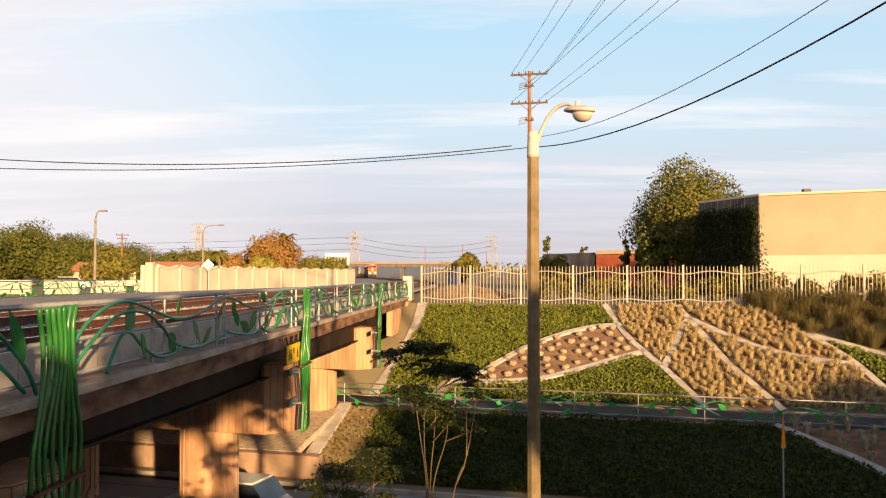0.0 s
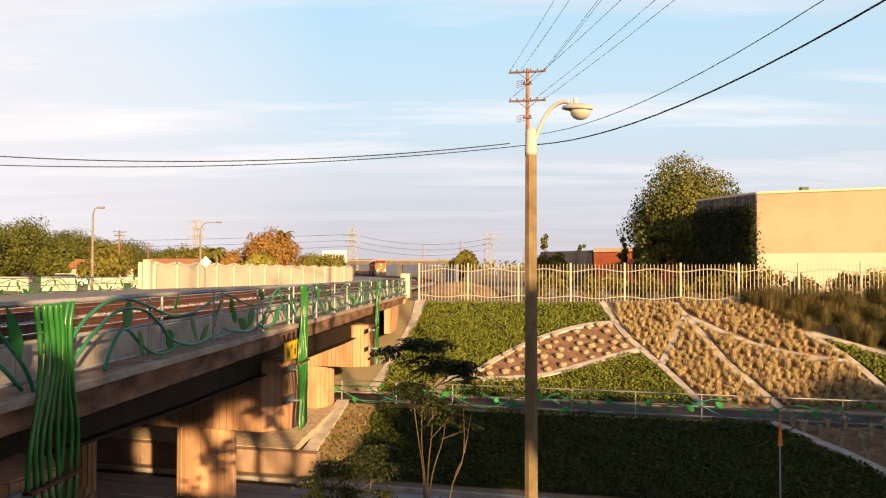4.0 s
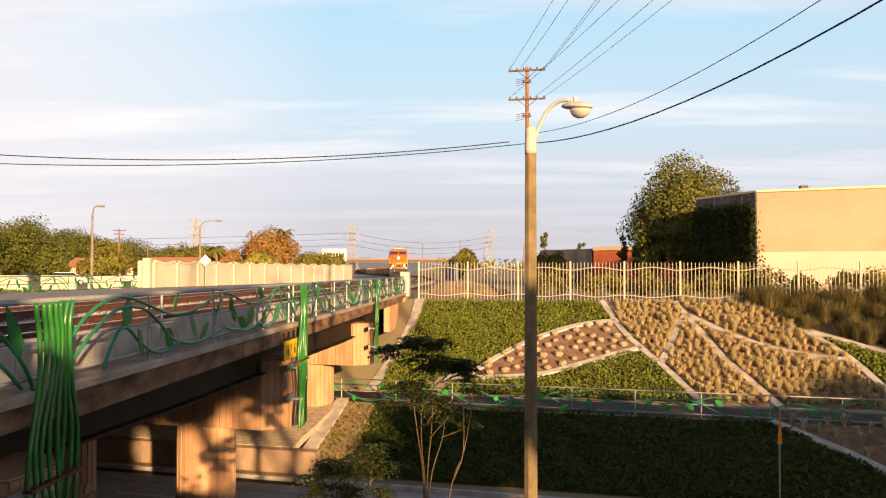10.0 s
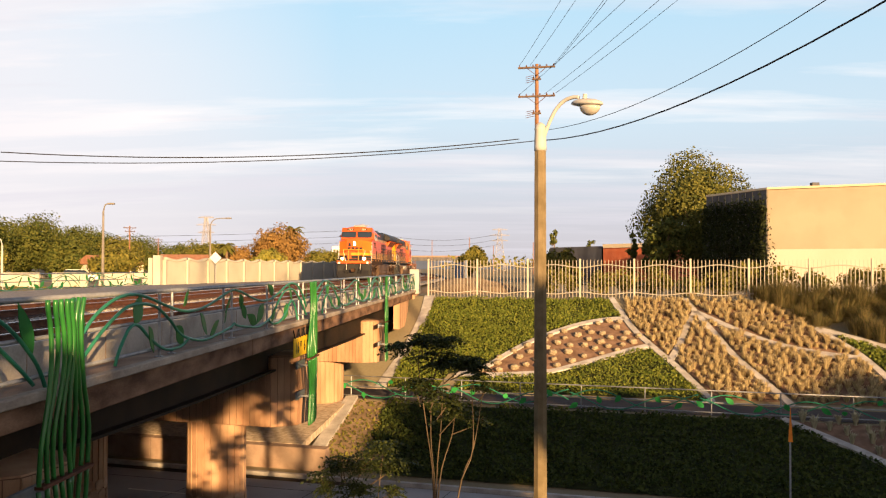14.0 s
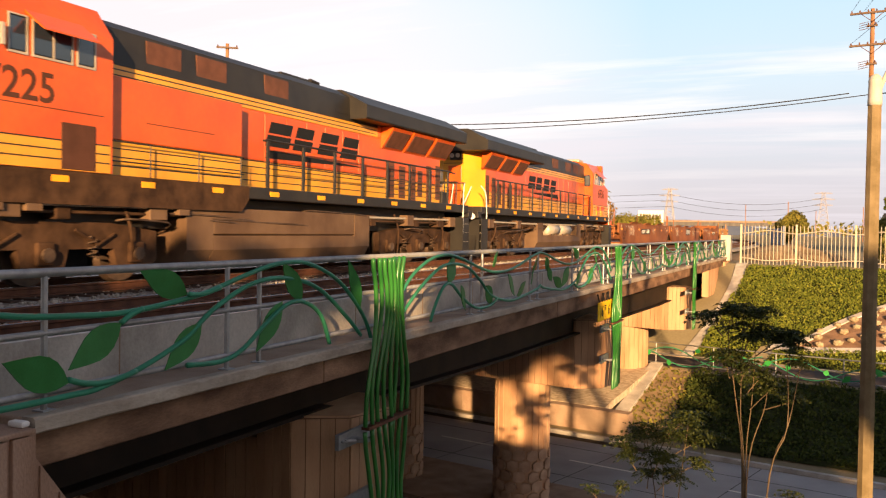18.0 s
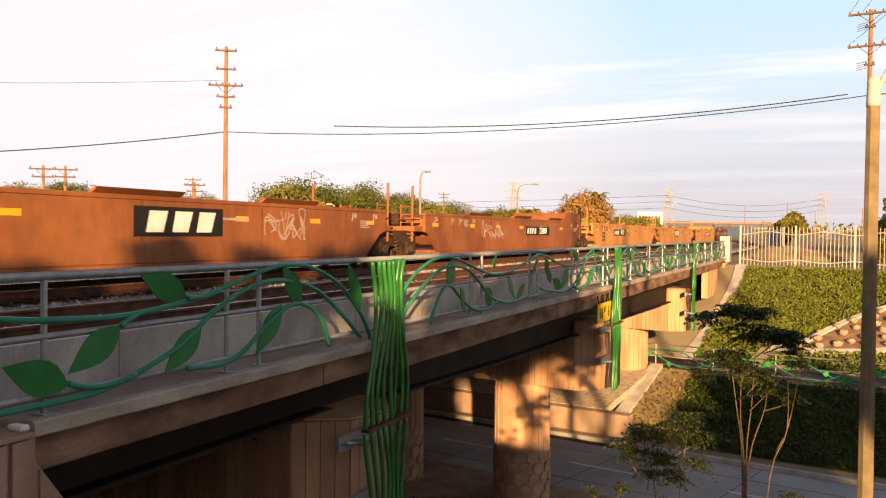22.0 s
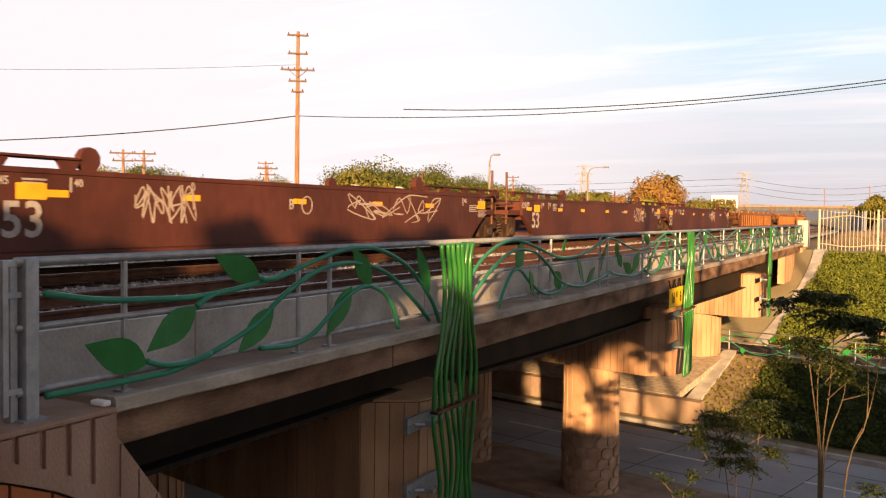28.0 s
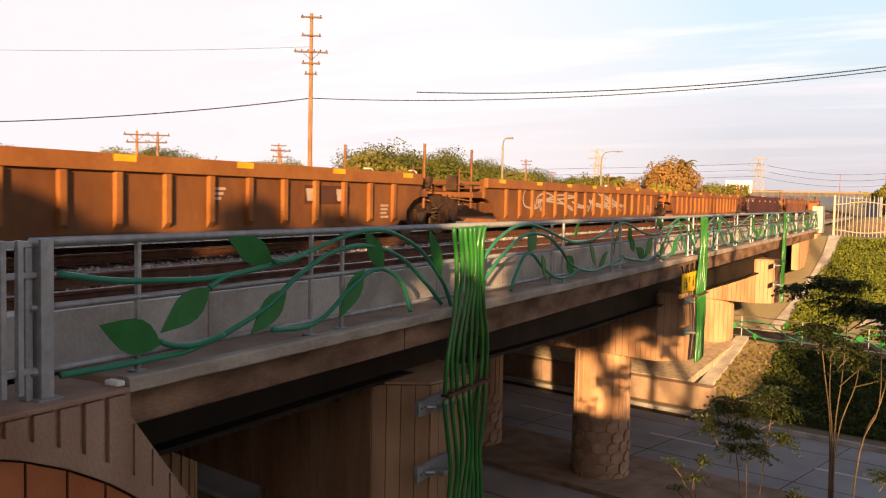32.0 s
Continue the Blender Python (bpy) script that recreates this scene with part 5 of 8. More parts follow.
def truck(parent, y, axles, wheel_r, name="truck"):
    """A bogie: side frames, springs, journal boxes, wheels and axles."""
    t = part(name, box((-0.55, y - axles[-1] * 0.5, 0.55), (0.55, y + axles[-1] * 0.5, 0.85), 0.03), "grime_shade", parent)
    span = axles[-1] + 0.55
    for sx in (-1, 1):
        x0 = sx * 1.08
        out_ = [(y - span, 0.40), (y - span, 0.94), (y - span * 0.55, 1.08), (y + span * 0.55, 1.08), (y + span, 0.94), (y + span, 0.40)]
        for a in reversed(axles):             # a leg on either side of every axle box
            out_ += [(y + a + 0.42, 0.30), (y + a - 0.42, 0.30)]
            if a != axles[0]:
                out_ += [(y + a - 0.50, 0.62), (y + a - (axles[1] - axles[0]) + 0.50, 0.62)]
        part("side_frame", prism(out_, "x", x0 - 0.09, x0 + 0.09), "grime_shade", t)
        for a in axles:
            bm_ = box((x0 + sx * 0.05 - 0.12, y + a - 0.17, 0.36), (x0 + sx * 0.05 + 0.12, y + a + 0.17, 0.74), 0.03)
            part("journal_box", bm_, "grime_shade", t)
            part("bearing_cap", tube([(x0 + sx * 0.16, y + a, 0.53), (x0 + sx * 0.23, y + a, 0.53)], 0.12, 12), "wheel", t)
        for a in ([(p + q) / 2 for p, q in zip(axles, axles[1:])]):
            pts = [(x0 + sx * 0.10 + 0.08 * math.cos(k * 0.9), y + a + 0.085 * math.sin(k * 0.9), 0.46 + 0.014 * k) for k in range(28)]
            part("spring", tube(pts, 0.018, 5), "wheel", t)
            part("brake_lever", tube([(x0 + sx * 0.13, y + a - 0.4, 0.95), (x0 + sx * 0.14, y + a + 0.1, 0.70), (x0 + sx * 0.13, y + a + 0.45, 0.88)], 0.03, 6), "grime_shade", t)
    for a in axles:
        # black box round each axle, added to close the bright view beneath
        part("axle_block", box((-0.58, y + a - 0.45, 0.20), (0.58, y + a + 0.45, 0.90), 0.08), "black", t)
        bm_ = tube([(-0.86, y + a, wheel_r), (0.86, y + a, wheel_r)], 0.09, 10)
        for sx in (-1, 1):
            add_tube(bm_, [(sx * 0.69, y + a, wheel_r), (sx * 0.72, y + a, wheel_r), (sx * 0.725, y + a, wheel_r), (sx * 0.83, y + a, wheel_r)], [wheel_r + 0.025, wheel_r + 0.025, wheel_r, wheel_r - 0.01], 24)
        part("wheelset", bm_, "wheel", t)
    return t


def locomotive(number, lights):
    """A six-axle road locomotive; its front looks along -y, z = 0 on the rail."""
    L_ = thing("locomotive", "orange, yellow and black diesel freight locomotive, number %s" % number, "locomotive", "locomotives")
    frame_ = part("underframe", box((-1.5, -10.35, 1.62), (1.5, 10.35, 1.88), 0.02), "black", L_)
    for sx in (-1, 1):
        for k in range(10):
            y = -9.1 + k * 1.95
            part("reflector", box((sx * 1.5 - 0.009, y, 1.695), (sx * 1.5 + 0.009, y + 0.34, 1.80)), "reflector", frame_)
    # the deep, dusty sill below the cab end, and the beam between the trucks that closes the view below
    part("sill_skirt", prism([(-9.55, 1.34), (-2.3, 1.34), (-2.05, 1.60), (-2.05, 1.876), (-9.55, 1.876)], "x", 1.40, 1.504), "grime_shade", L_, "deep dust-brown sill below the cab")
    part("centre_beam", box((-0.92, -9.6, 0.96), (0.92, 9.6, 1.616), 0.02), "black", L_)
    for y in (-8.3, -7.6, -4.2):
        part("sill_step", box((1.36, y, 1.22), (1.50, y + 0.30, 1.336), 0.01), "tank", L_)
    # long hood in painted bands
    hw = 1.05
    part("hood_stripe", box((-hw, -5.9, 1.884), (hw, 8.85, 2.50), 0.01), "yellow", L_, "yellow lower hood band with thin black lines")
    for sx in (-1, 1):
        for z in (2.04, 2.19, 2.34, 2.475):
            part("pinstripe", box((sx * hw - 0.003, -5.85, z), (sx * hw + 0.003, 8.84, z + 0.022)), "black", L_)
        for z in (3.67, 3.77):
            part("pinstripe", box((sx * hw - 0.003, -5.85, z), (sx * hw + 0.003, 4.4, z + 0.022)), "black", L_)
    part("hood", box((-hw, -5.9, 2.504), (hw, 8.85, 3.60), 0.012), "orange", L_)
    part("hood_band", box((-hw, -5.9, 3.604), (hw, 4.5, 3.86), 0.01), "yellow", L_)
    part("hood_rear_upper", box((-hw, 4.504, 3.604), (hw, 8.85, 3.93), 0.01), "orange", L_)
    part("rear_cap", prism([(-hw, 8.854), (-0.42, 9.5), (0.42, 9.5), (hw, 8.854)], "z", 1.884, 3.93), "yellow", L_, "yellow rear hood with slanted corners")
    roof = part("hood_roof", prism([(-hw, 3.864), (hw, 3.864), (hw - 0.04, 4.50), (hw - 0.35, 4.68), (-hw + 0.35, 4.68), (-hw + 0.04, 4.50)], "y", -5.9, 4.5), "black", L_)
    # doors, grilles and louvres on the hood
    for sx in (-1, 1):
        for k in range(11):
            y = -5.2 + k * 0.86
            part("hood_door", box((sx * hw - 0.012, y, 2.54), (sx * hw + 0.012, y + 0.78, 3.56), 0.006), "orange", L_)
        for y, w, z0, z1 in ((5.2, 0.34, 1.95, 3.0), (5.85, 0.42, 1.95, 2.9), (6.7, 0.30, 1.9, 3.0), (7.15, 0.34, 2.05, 2.85), (7.8, 0.40, 1.85, 3.05), (8.5, 0.36, 2.0, 3.1)):
            g = part("door_grille", box((sx * hw - 0.015, y, z0), (sx * hw + 0.015, y + w, z1), 0.004), "louvre", L_)
            for j in range(7):
                z = z0 + 0.06 + j * (z1 - z0 - 0.1) / 7
                part("slat", box((sx * (hw + 0.014) - 0.006, y + 0.03, z), (sx * (hw + 0.014) + 0.006, y + w - 0.03, z + 0.03)), "black", g)
        for y in (-4.6, -3.2, -0.9):
            part("intake_grille", box((sx * (hw - 0.03) - 0.02, y, 3.97), (sx * (hw - 0.03) + 0.02, y + 0.95, 4.44), 0.005), "louvre", L_)
        # sloped radiator screens under the wings
        for y, w in ((4.7, 1.25), (6.1, 1.5), (7.75, 1.5)):
            q = prism([(sx * hw, 3.32), (sx * (hw + 0.02), 3.32), (sx * 1.46, 3.88), (sx * 1.40, 3.925), (sx * hw, 3.925)], "y", y, y + w)
            part("radiator_cowl", q, "orange", L_)
            tilt = math.atan2(0.40, 0.58)
            bm_ = box((-0.01, y + 0.08, -0.26), (0.01, y + w - 0.08, 0.26))
            bmesh.ops.transform(bm_, matrix=Matrix.Translation((sx * (hw + 0.225), 0, 3.59)) @ Matrix.Rotation(sx * tilt, 4, "Y"), verts=bm_.verts)
            part("radiator_screen", bm_, "louvre", L_)
    # radiator wings, the wide black roof at the rear
    wing_ = [(-1.52, 3.934), (1.52, 3.934), (1.55, 3.97), (1.55, 4.30), (0.75, 4.72), (-0.75, 4.72), (-1.55, 4.30), (-1.55, 3.97)]
    part("radiator_wing", prism(wing_, "y", 2.95, 9.95), "black", L_)
    part("wing_front", prism([(-1.05, 4.02), (1.05, 4.02), (1.0, 4.36), (0.6, 4.52), (-0.6, 4.52), (-1.0, 4.36)], "y", 2.2, 2.95), "black", L_)
    part("exhaust_stack", box((-0.45, 0.6, 4.66), (0.45, 1.9, 4.82), 0.04), "black", L_)
    part("roof_horn", tube([(0.3, 2.5, 4.64), (0.3, 2.5, 4.82), (0.3, 2.1, 4.84)], 0.06, 8), "black", L_)
    part("roof_hatch", box((-0.5, -3.0, 4.64), (0.5, -1.6, 4.74), 0.02), "black", L_)
    # rear end
    part("rear_light_box", box((-0.36, 9.50, 3.62), (0.10, 9.66, 3.95), 0.03), "black", L_)
    for x in (-0.24, 0.0):
        part("rear_light", tube([(x, 9.64, 3.78), (x, 9.69, 3.78)], 0.085, 14), "silver", L_)
    for z in (2.04, 2.19, 3.50, 3.66):
        part("rear_line", box((-0.42, 9.50, z), (0.42, 9.504, z + 0.02)), "black", L_)
    part("rear_door", box((-0.34, 9.502, 1.95), (0.20, 9.53, 3.42), 0.012), "orange", L_)
    part("battery_box", box((0.5, 9.2, 1.884), (1.0, 9.75, 2.30), 0.02), "black", L_)
    # cab
    cab = part("cab", prism([(-1.52, 1.884), (1.52, 1.884), (1.52, 4.16), (1.15, 4.66), (0.5, 4.80), (-0.5, 4.80), (-1.15, 4.66), (-1.52, 4.16)], "y", -8.35, -5.904), "orange", L_)
    part("cab_skirt_stripe", box((-1.525, -9.3, 1.888), (-0.004, -5.95, 2.50)), "yellow", L_)
    part("cab_skirt_stripe", box((0.0, -9.3, 1.888), (1.525, -5.95, 2.36)), "yellow", L_)
    part("cab_hatch", box((1.51, -6.98, 1.90), (1.535, -6.28, 2.64), 0.01), "ink_faded", L_)
    part("cab_seam", box((1.517, -8.2, 2.82), (1.523, -6.1, 2.835)), "ink_faded", L_)
    for sx in (-1, 1):
        for z in (2.04, 2.19, 2.34, 2.475)[:4 if sx < 0 else 3]:
            part("pinstripe", box((sx * 1.525 - 0.003, -9.28, z), (sx * 1.525 + 0.003, -5.97, z + 0.022)), "black", L_)
    part("roof_unit", box((-0.55, -7.5, 4.79), (0.55, -6.5, 4.95), 0.03), "silver", L_)
    for sx in (-1, 1):
        for y, w in ((-7.95, 0.30), (-7.52, 0.36), (-7.13, 0.34), (-6.66, 0.34)):
            wn_ = part("cab_window", box((sx * 1.52 - 0.012, y, 3.60), (sx * 1.52 + 0.012, y + w, 4.12), 0.02), "glass_dark", L_)
            fr = bmesh.new()
            for lo, hi in (((y - 0.025, 3.56), (y + w + 0.025, 3.595)), ((y - 0.025, 4.125), (y + w + 0.025, 4.15)), ((y - 0.025, 3.595), (y, 4.125)), ((y + w, 3.595), (y + w + 0.025, 4.125))):
                add_box(fr, (sx * 1.52 - 0.02, lo[0], lo[1]), (sx * 1.52 + 0.02, hi[0], hi[1]))
            part("window_frame", fr, "silver", wn_)
        part("sunshade", prism([(sx * 1.46, 4.26), (sx * 1.86, 3.96), (sx * 1.86, 3.935), (sx * 1.46, 4.22)], "y", -7.62, -6.52), "orange", L_)
        part("mirror", box((sx * 1.60 - 0.02, -8.16, 3.62), (sx * 1.60 + 0.02, -8.08, 3.95), 0.01), "silver", L_)
        part("cab_door", box((sx * 1.2 - 0.02, -5.92, 1.9), (sx * 1.2 + 0.3, -5.895, 3.8)) if sx < 0 else box((0.9, -5.92, 1.9), (1.5, -5.895, 3.8)), "orange", L_)
        part("cab_rear_window", box((sx * 1.22 - 0.16, -5.906, 3.45), (sx * 1.22 + 0.16, -5.885, 4.05), 0.05), "glass_dark", L_)
    # windscreen on a sloped front, number boards
    wsl = math.atan2(0.35, 1.15)
    front = part("cab_front", prism([(-8.95, 3.45), (-8.35, 3.45), (-8.35, 4.70), (-8.52, 4.70)], "x", -1.40, 1.40), "orange", L_)
    for x0, x1 in ((-1.34, -0.10), (0.10, 1.34)):
        bm_ = box((x0, -0.02, -0.25), (x1, 0.02, 0.25), 0.03)
        bmesh.ops.transform(bm_, matrix=Matrix.Translation((0, -8.745, 4.06)) @ Matrix.Rotation(-wsl, 4, "X"), verts=bm_.verts)
        w_ = part("windscreen", bm_, "glass_dark", L_)
        bm_ = box((x0 - 0.05, -0.012, -0.30), (x1 + 0.05, 0.012, 0.30), 0.03)
        bmesh.ops.transform(bm_, matrix=Matrix.Translation((0, -8.738, 4.06)) @ Matrix.Rotation(-wsl, 4, "X"), verts=bm_.verts)
        part("windscreen_seal", bm_, "black", w_)
        xm = (x0 + x1) / 2 * 0.85
        bm_ = box((xm - 0.30, -0.02, -0.10), (xm + 0.30, 0.02, 0.10), 0.01)
        nm = Matrix.Translation((0, -8.58, 4.53)) @ Matrix.Rotation(-wsl, 4, "X")
        bmesh.ops.transform(bm_, matrix=nm, verts=bm_.verts)
        nb = part("number_board", bm_, "black", L_)
        words(number, 0.20, "cream_letter", nb, nm @ Matrix.Translation((xm, -0.023, 0)) @ Matrix.Rotation(radians(90), 4, "X"), 0.002, 0.006)
    # nose
    nose = bmesh.new()
    plan = [(-1.517, -8.352), (-1.517, -9.42), (-0.72, -9.95), (0.72, -9.95), (1.517, -9.42), (1.517, -8.352)]
    tops = [3.68, 3.42, 3.58, 3.58, 3.42, 3.68]
    lo_ = [nose.verts.new((x, y, 1.884)) for x, y in plan]
    hi_ = [nose.verts.new((x, y, z)) for (x, y), z in zip(plan, tops)]
    for i in range(6):
        nose.faces.new((lo_[i], lo_[(i + 1) % 6], hi_[(i + 1) % 6], hi_[i]))
    nose.faces.new(lo_)
    nose.faces.new(hi_[::-1])
    bmesh.ops.recalc_face_normals(nose, faces=nose.faces)
    nz = part("nose", nose, "orange", L_)
    part("nose_stripe", box((-0.715, -9.96, 2.20), (0.715, -9.952, 2.42)), "yellow", nz)
    part("nose_black_band", box((-0.715, -9.958, 1.90), (0.715, -9.951, 2.17)), "black", nz)
    for sx in (-1, 1):                        # the stripes run on round the slanted corners
        for z0, z1, paint_ in ((1.90, 2.17, "black"), (2.20, 2.42, "yellow")):
            part("nose_corner_stripe", prism([(sx * 0.72, -9.955), (sx * 1.52, -9.425), (sx * 1.52, -9.405), (sx * 0.72, -9.935)], "z", z0, z1), paint_, nz)
        part("nose_edge_rail", tube([(sx * 1.50, -9.47, 1.9), (sx * 1.50, -9.47, 3.38)], 0.016, 6), "white", nz)
    for sx in (-1, 1):                        # lighter panels that paint the sunlight on the nose
        bm_ = bmesh.new()
        q = [bm_.verts.new(p) for p in ((sx * 0.74, -9.945, 2.52), (sx * 1.50, -9.44, 2.52), (sx * 1.50, -9.44, 3.36), (sx * 0.74, -9.945, 3.50))]
        bm_.faces.new(q)
        r_ = bmesh.ops.extrude_face_region(bm_, geom=bm_.faces[:])
        bmesh.ops.translate(bm_, vec=(sx * 0.004, -0.005, 0), verts=[v for v in r_["geom"] if isinstance(v, bmesh.types.BMVert)])
        bmesh.ops.recalc_face_normals(bm_, faces=bm_.faces)
        part("nose_sunlit_panel", bm_, "nose_sunlit", nz)
    part("nose_front_sunlit_panel", box((0.16, -9.958, 2.52), (0.715, -9.953, 3.50)), "nose_sunlit", nz)
    for k in range(4):
        part("lettering_bar", prism([(-0.70 + k * 0.36, 2.66), (-0.44 + k * 0.36, 2.66), (-0.36 + k * 0.36, 2.90), (-0.62 + k * 0.36, 2.90)], "y", -9.964, -9.952), "ink", nz)
    part("headlight_box", box((-0.13, -9.985, 3.0), (0.13, -9.93, 3.44), 0.02), "black", nz)
    for z in (3.12, 3.32):
        part("headlight", tube([(0, -9.98, z), (0, -10.01, z)], 0.088, 14), "lamp_on" if lights else "silver", nz)
    part("nose_door", box((-0.70, -9.962, 1.90), (-0.30, -9.945, 2.55), 0.01), "orange", nz)
    part("nose_window", box((-0.56, -9.966, 2.98), (-0.36, -9.95, 3.28), 0.03), "glass_dark", nz)
    # front platform, ditch lights, plough, couplers and steps at both ends
    for e in (-1, 1):
        yq = e * 10.35
        part("end_platform", box((-1.5, min(yq, yq + e * 0.35), 1.46), (1.5, max(yq, yq + e * 0.35), 1.70), 0.02), "orange" if e < 0 else "black", L_)
        for sx in (-1, 1):
            if e < 0:
                dl = part("ditch_light", box((sx * 0.98 - 0.17, -10.78, 1.72), (sx * 0.98 + 0.17, -10.5, 2.02), 0.03), "yellow", L_)
                part("ditch_lens", tube([(sx * 0.98, -10.77, 1.87), (sx * 0.98, -10.82, 1.87)], 0.11, 16), "lamp_on" if lights else "silver", dl)
            st = part("step_well", box((sx * 1.1 - 0.42, min(yq - e * 0.55, yq + e * 0.05), 0.28), (sx * 1.1 + 0.42, max(yq - e * 0.55, yq - e * 0.50), 1.45)), "black", L_)
            for k in range(4):
                part("step", box((sx * 1.1 - 0.40, min(yq - e * 0.52, yq + e * 0.02), 0.32 + 0.30 * k), (sx * 1.1 + 0.40, max(yq - e * 0.52, yq + e * 0.02), 0.35 + 0.30 * k), 0.005), "silver", st)
            part("step_side", box((sx * 1.5 - 0.03, min(yq - e * 0.56, yq + e * 0.06), 0.26), (sx * 1.5, max(yq - e * 0.56, yq + e * 0.06), 1.45)), "black", st)
            grab = smooth_line([(sx * 1.50, yq - e * 0.52, 0.55), (sx * 1.50, yq - e * 0.50, 1.6), (sx * 1.48, yq - e * 0.42, 2.35), (sx * 1.40, yq - e * 0.15, 2.62)], 4)
            part("grab_rail", tube(grab, 0.022, 6), "white", L_, smooth=True)
            grab = smooth_line([(sx * 0.62, yq + e * 0.22, 0.9), (sx * 0.64, yq + e * 0.20, 1.5), (sx * 0.82, yq + e * 0.02, 2.0), (sx * 1.0, yq - e * 0.2, 2.6)], 4)
            part("grab_rail", tube(grab, 0.022, 6), "white", L_, smooth=True)
            part("end_disc", tube([(sx * 1.28, yq + e * 0.36, 1.52), (sx * 1.28, yq + e * 0.38, 1.52)], 0.11, 14), "white", L_)
        for x in (-0.9, -0.45, 0.45, 0.9):
            part("stanchion", tube([(x, yq + e * 0.28, 1.7), (x, yq + e * 0.28, 2.72)], 0.025, 6), "yellow" if e < 0 else "black", L_)
        part("end_rail", tube([(-0.95, yq + e * 0.28, 2.7), (0.95, yq + e * 0.28, 2.7)], 0.025, 6), "yellow" if e < 0 else "black", L_)
        part("pilot", prism([(-1.45, 0.18), (1.45, 0.18), (1.45, 1.45), (-1.45, 1.45)], "y", yq + e * 0.02, yq + e * 0.10), "black", L_)
        part("plough", prism([(yq + e * 0.10, 0.12), (yq + e * 0.42, 0.12), (yq + e * 0.12, 0.85)], "x", -1.35, 1.35), "black", L_)
        part("coupler", box((-0.16, min(yq, yq + e * 0.75), 0.72), (0.16, max(yq, yq + e * 0.75), 1.02), 0.05), "grime_shade", L_)
        for x in (-0.75, -0.5, 0.5, 0.75):
            part("air_hose", tube(smooth_line([(x, yq + e * 0.1, 1.2), (x * 1.05, yq + e * 0.35, 0.9), (x * 0.95, yq + e * 0.38, 0.6), (x * 0.8, yq + e * 0.3, 0.75)], 3), 0.028, 6), "black", L_)
    # side handrails
    for sx in (-1, 1):
        ys_ = [-5.6 + 1.42 * k for k in range(11) if sx < 0 or k > 2]
        for y in ys_:
            part("stanchion", box((sx * 1.46 - 0.022, y - 0.05, 1.884), (sx * 1.46 + 0.022, y + 0.05, 2.90), 0.008), "black", L_)
        part("side_handrail", tube([(sx * 1.46, ys_[0] - 0.15, 2.90)] + [(sx * 1.46, y, 2.92) for y in ys_] + [(sx * 1.46, 9.2, 2.88)], 0.026, 8), "black", L_)
        part("side_handrail", tube([(sx * 1.46, ys_[0], 2.40), (sx * 1.46, 8.7, 2.40)], 0.014, 6), "black", L_)
        side_m = SIDE_R if sx > 0 else SIDE_L
        words(number, 0.66, "ink_faded", cab, Matrix.Translation((sx * 1.524, -7.75, 3.10)) @ side_m, 0.003, 0.008)
        bar_letters(L_, sx, sx * (hw + 0.016), 1.3 * sx if sx > 0 else 1.6, 2.86, 4.4, 0.56, "ink")
        part("lettering_swoosh", prism([(-0.9, 2.58), (3.6, 2.68), (3.2, 2.71), (-0.7, 2.77)], "x", sx * (hw + 0.016), sx * (hw + 0.020)), "ink", L_)
        # tanks
        if sx > 0:                            # one side has a plain full-height tank face
            part("tank_face", box((1.0, -3.1, 0.86), (1.42, 2.6, 1.40), 0.03), "tank", L_)
            continue
        part("air_tank", tube([(sx * 1.22, -2.0, 1.10), (sx * 1.22, -1.95, 1.10), (sx * 1.22, -0.25, 1.10), (sx * 1.22, -0.2, 1.10)], [0.15, 0.26, 0.26, 0.15], 18), "silver", L_, smooth=True)
        part("air_tank", tube([(sx * 1.22, -0.05, 1.10), (sx * 1.22, 0.0, 1.10), (sx * 1.22, 1.65, 1.10), (sx * 1.22, 1.7, 1.10)], [0.15, 0.26, 0.26, 0.15], 18), "silver", L_, smooth=True)
        for y in (-1.6, -0.6, 0.4, 1.3):
            part("tank_bracket", prism([(y - 0.12, 0.82), (y + 0.12, 0.82), (y + 0.05, 1.0), (y - 0.05, 1.0)], "x", sx * 1.10, sx * 1.40), "tank", L_)
    for sx in (-1, 1):
        for k in range(9):
            y = -9.3 + k * 2.2 + random.uniform(-0.3, 0.3)
            part("under_box", box((sx * 1.2 - 0.16, y, 1.10), (sx * 1.2 + 0.16, y + random.uniform(0.25, 0.6), 1.40), 0.03), "grime_shade", L_)
        part("under_pipe", tube([(sx * 1.36, -9.0, 1.34), (sx * 1.36, -4.0, 1.36), (sx * 1.36, 4.0, 1.33), (sx * 1.36, 9.0, 1.35)], 0.035, 6), "silver", L_)
        part("under_pipe", tube([(sx * 1.30, -9.0, 1.22), (sx * 1.33, 9.0, 1.24)], 0.03, 6), "grime_shade", L_)
    part("fuel_tank", prism([(-1.24, 0.24), (1.24, 0.24), (1.42, 0.55), (1.42, 0.84), (1.0, 0.86), (1.0, 1.40), (-1.0, 1.40), (-1.0, 0.86), (-1.42, 0.84), (-1.42, 0.55)], "y", -3.1, 2.6), "tank", L_)
    part("tank_end", prism([(-1.24, 0.27), (1.24, 0.27), (1.42, 0.56), (1.42, 1.38), (-1.42, 1.38), (-1.42, 0.56)], "y", 2.604, 3.4), "tank", L_)
    part("tank_end", prism([(-1.24, 0.27), (1.24, 0.27), (1.42, 0.56), (1.42, 1.38), (-1.42, 1.38), (-1.42, 0.56)], "y", -3.9, -3.104), "tank", L_)
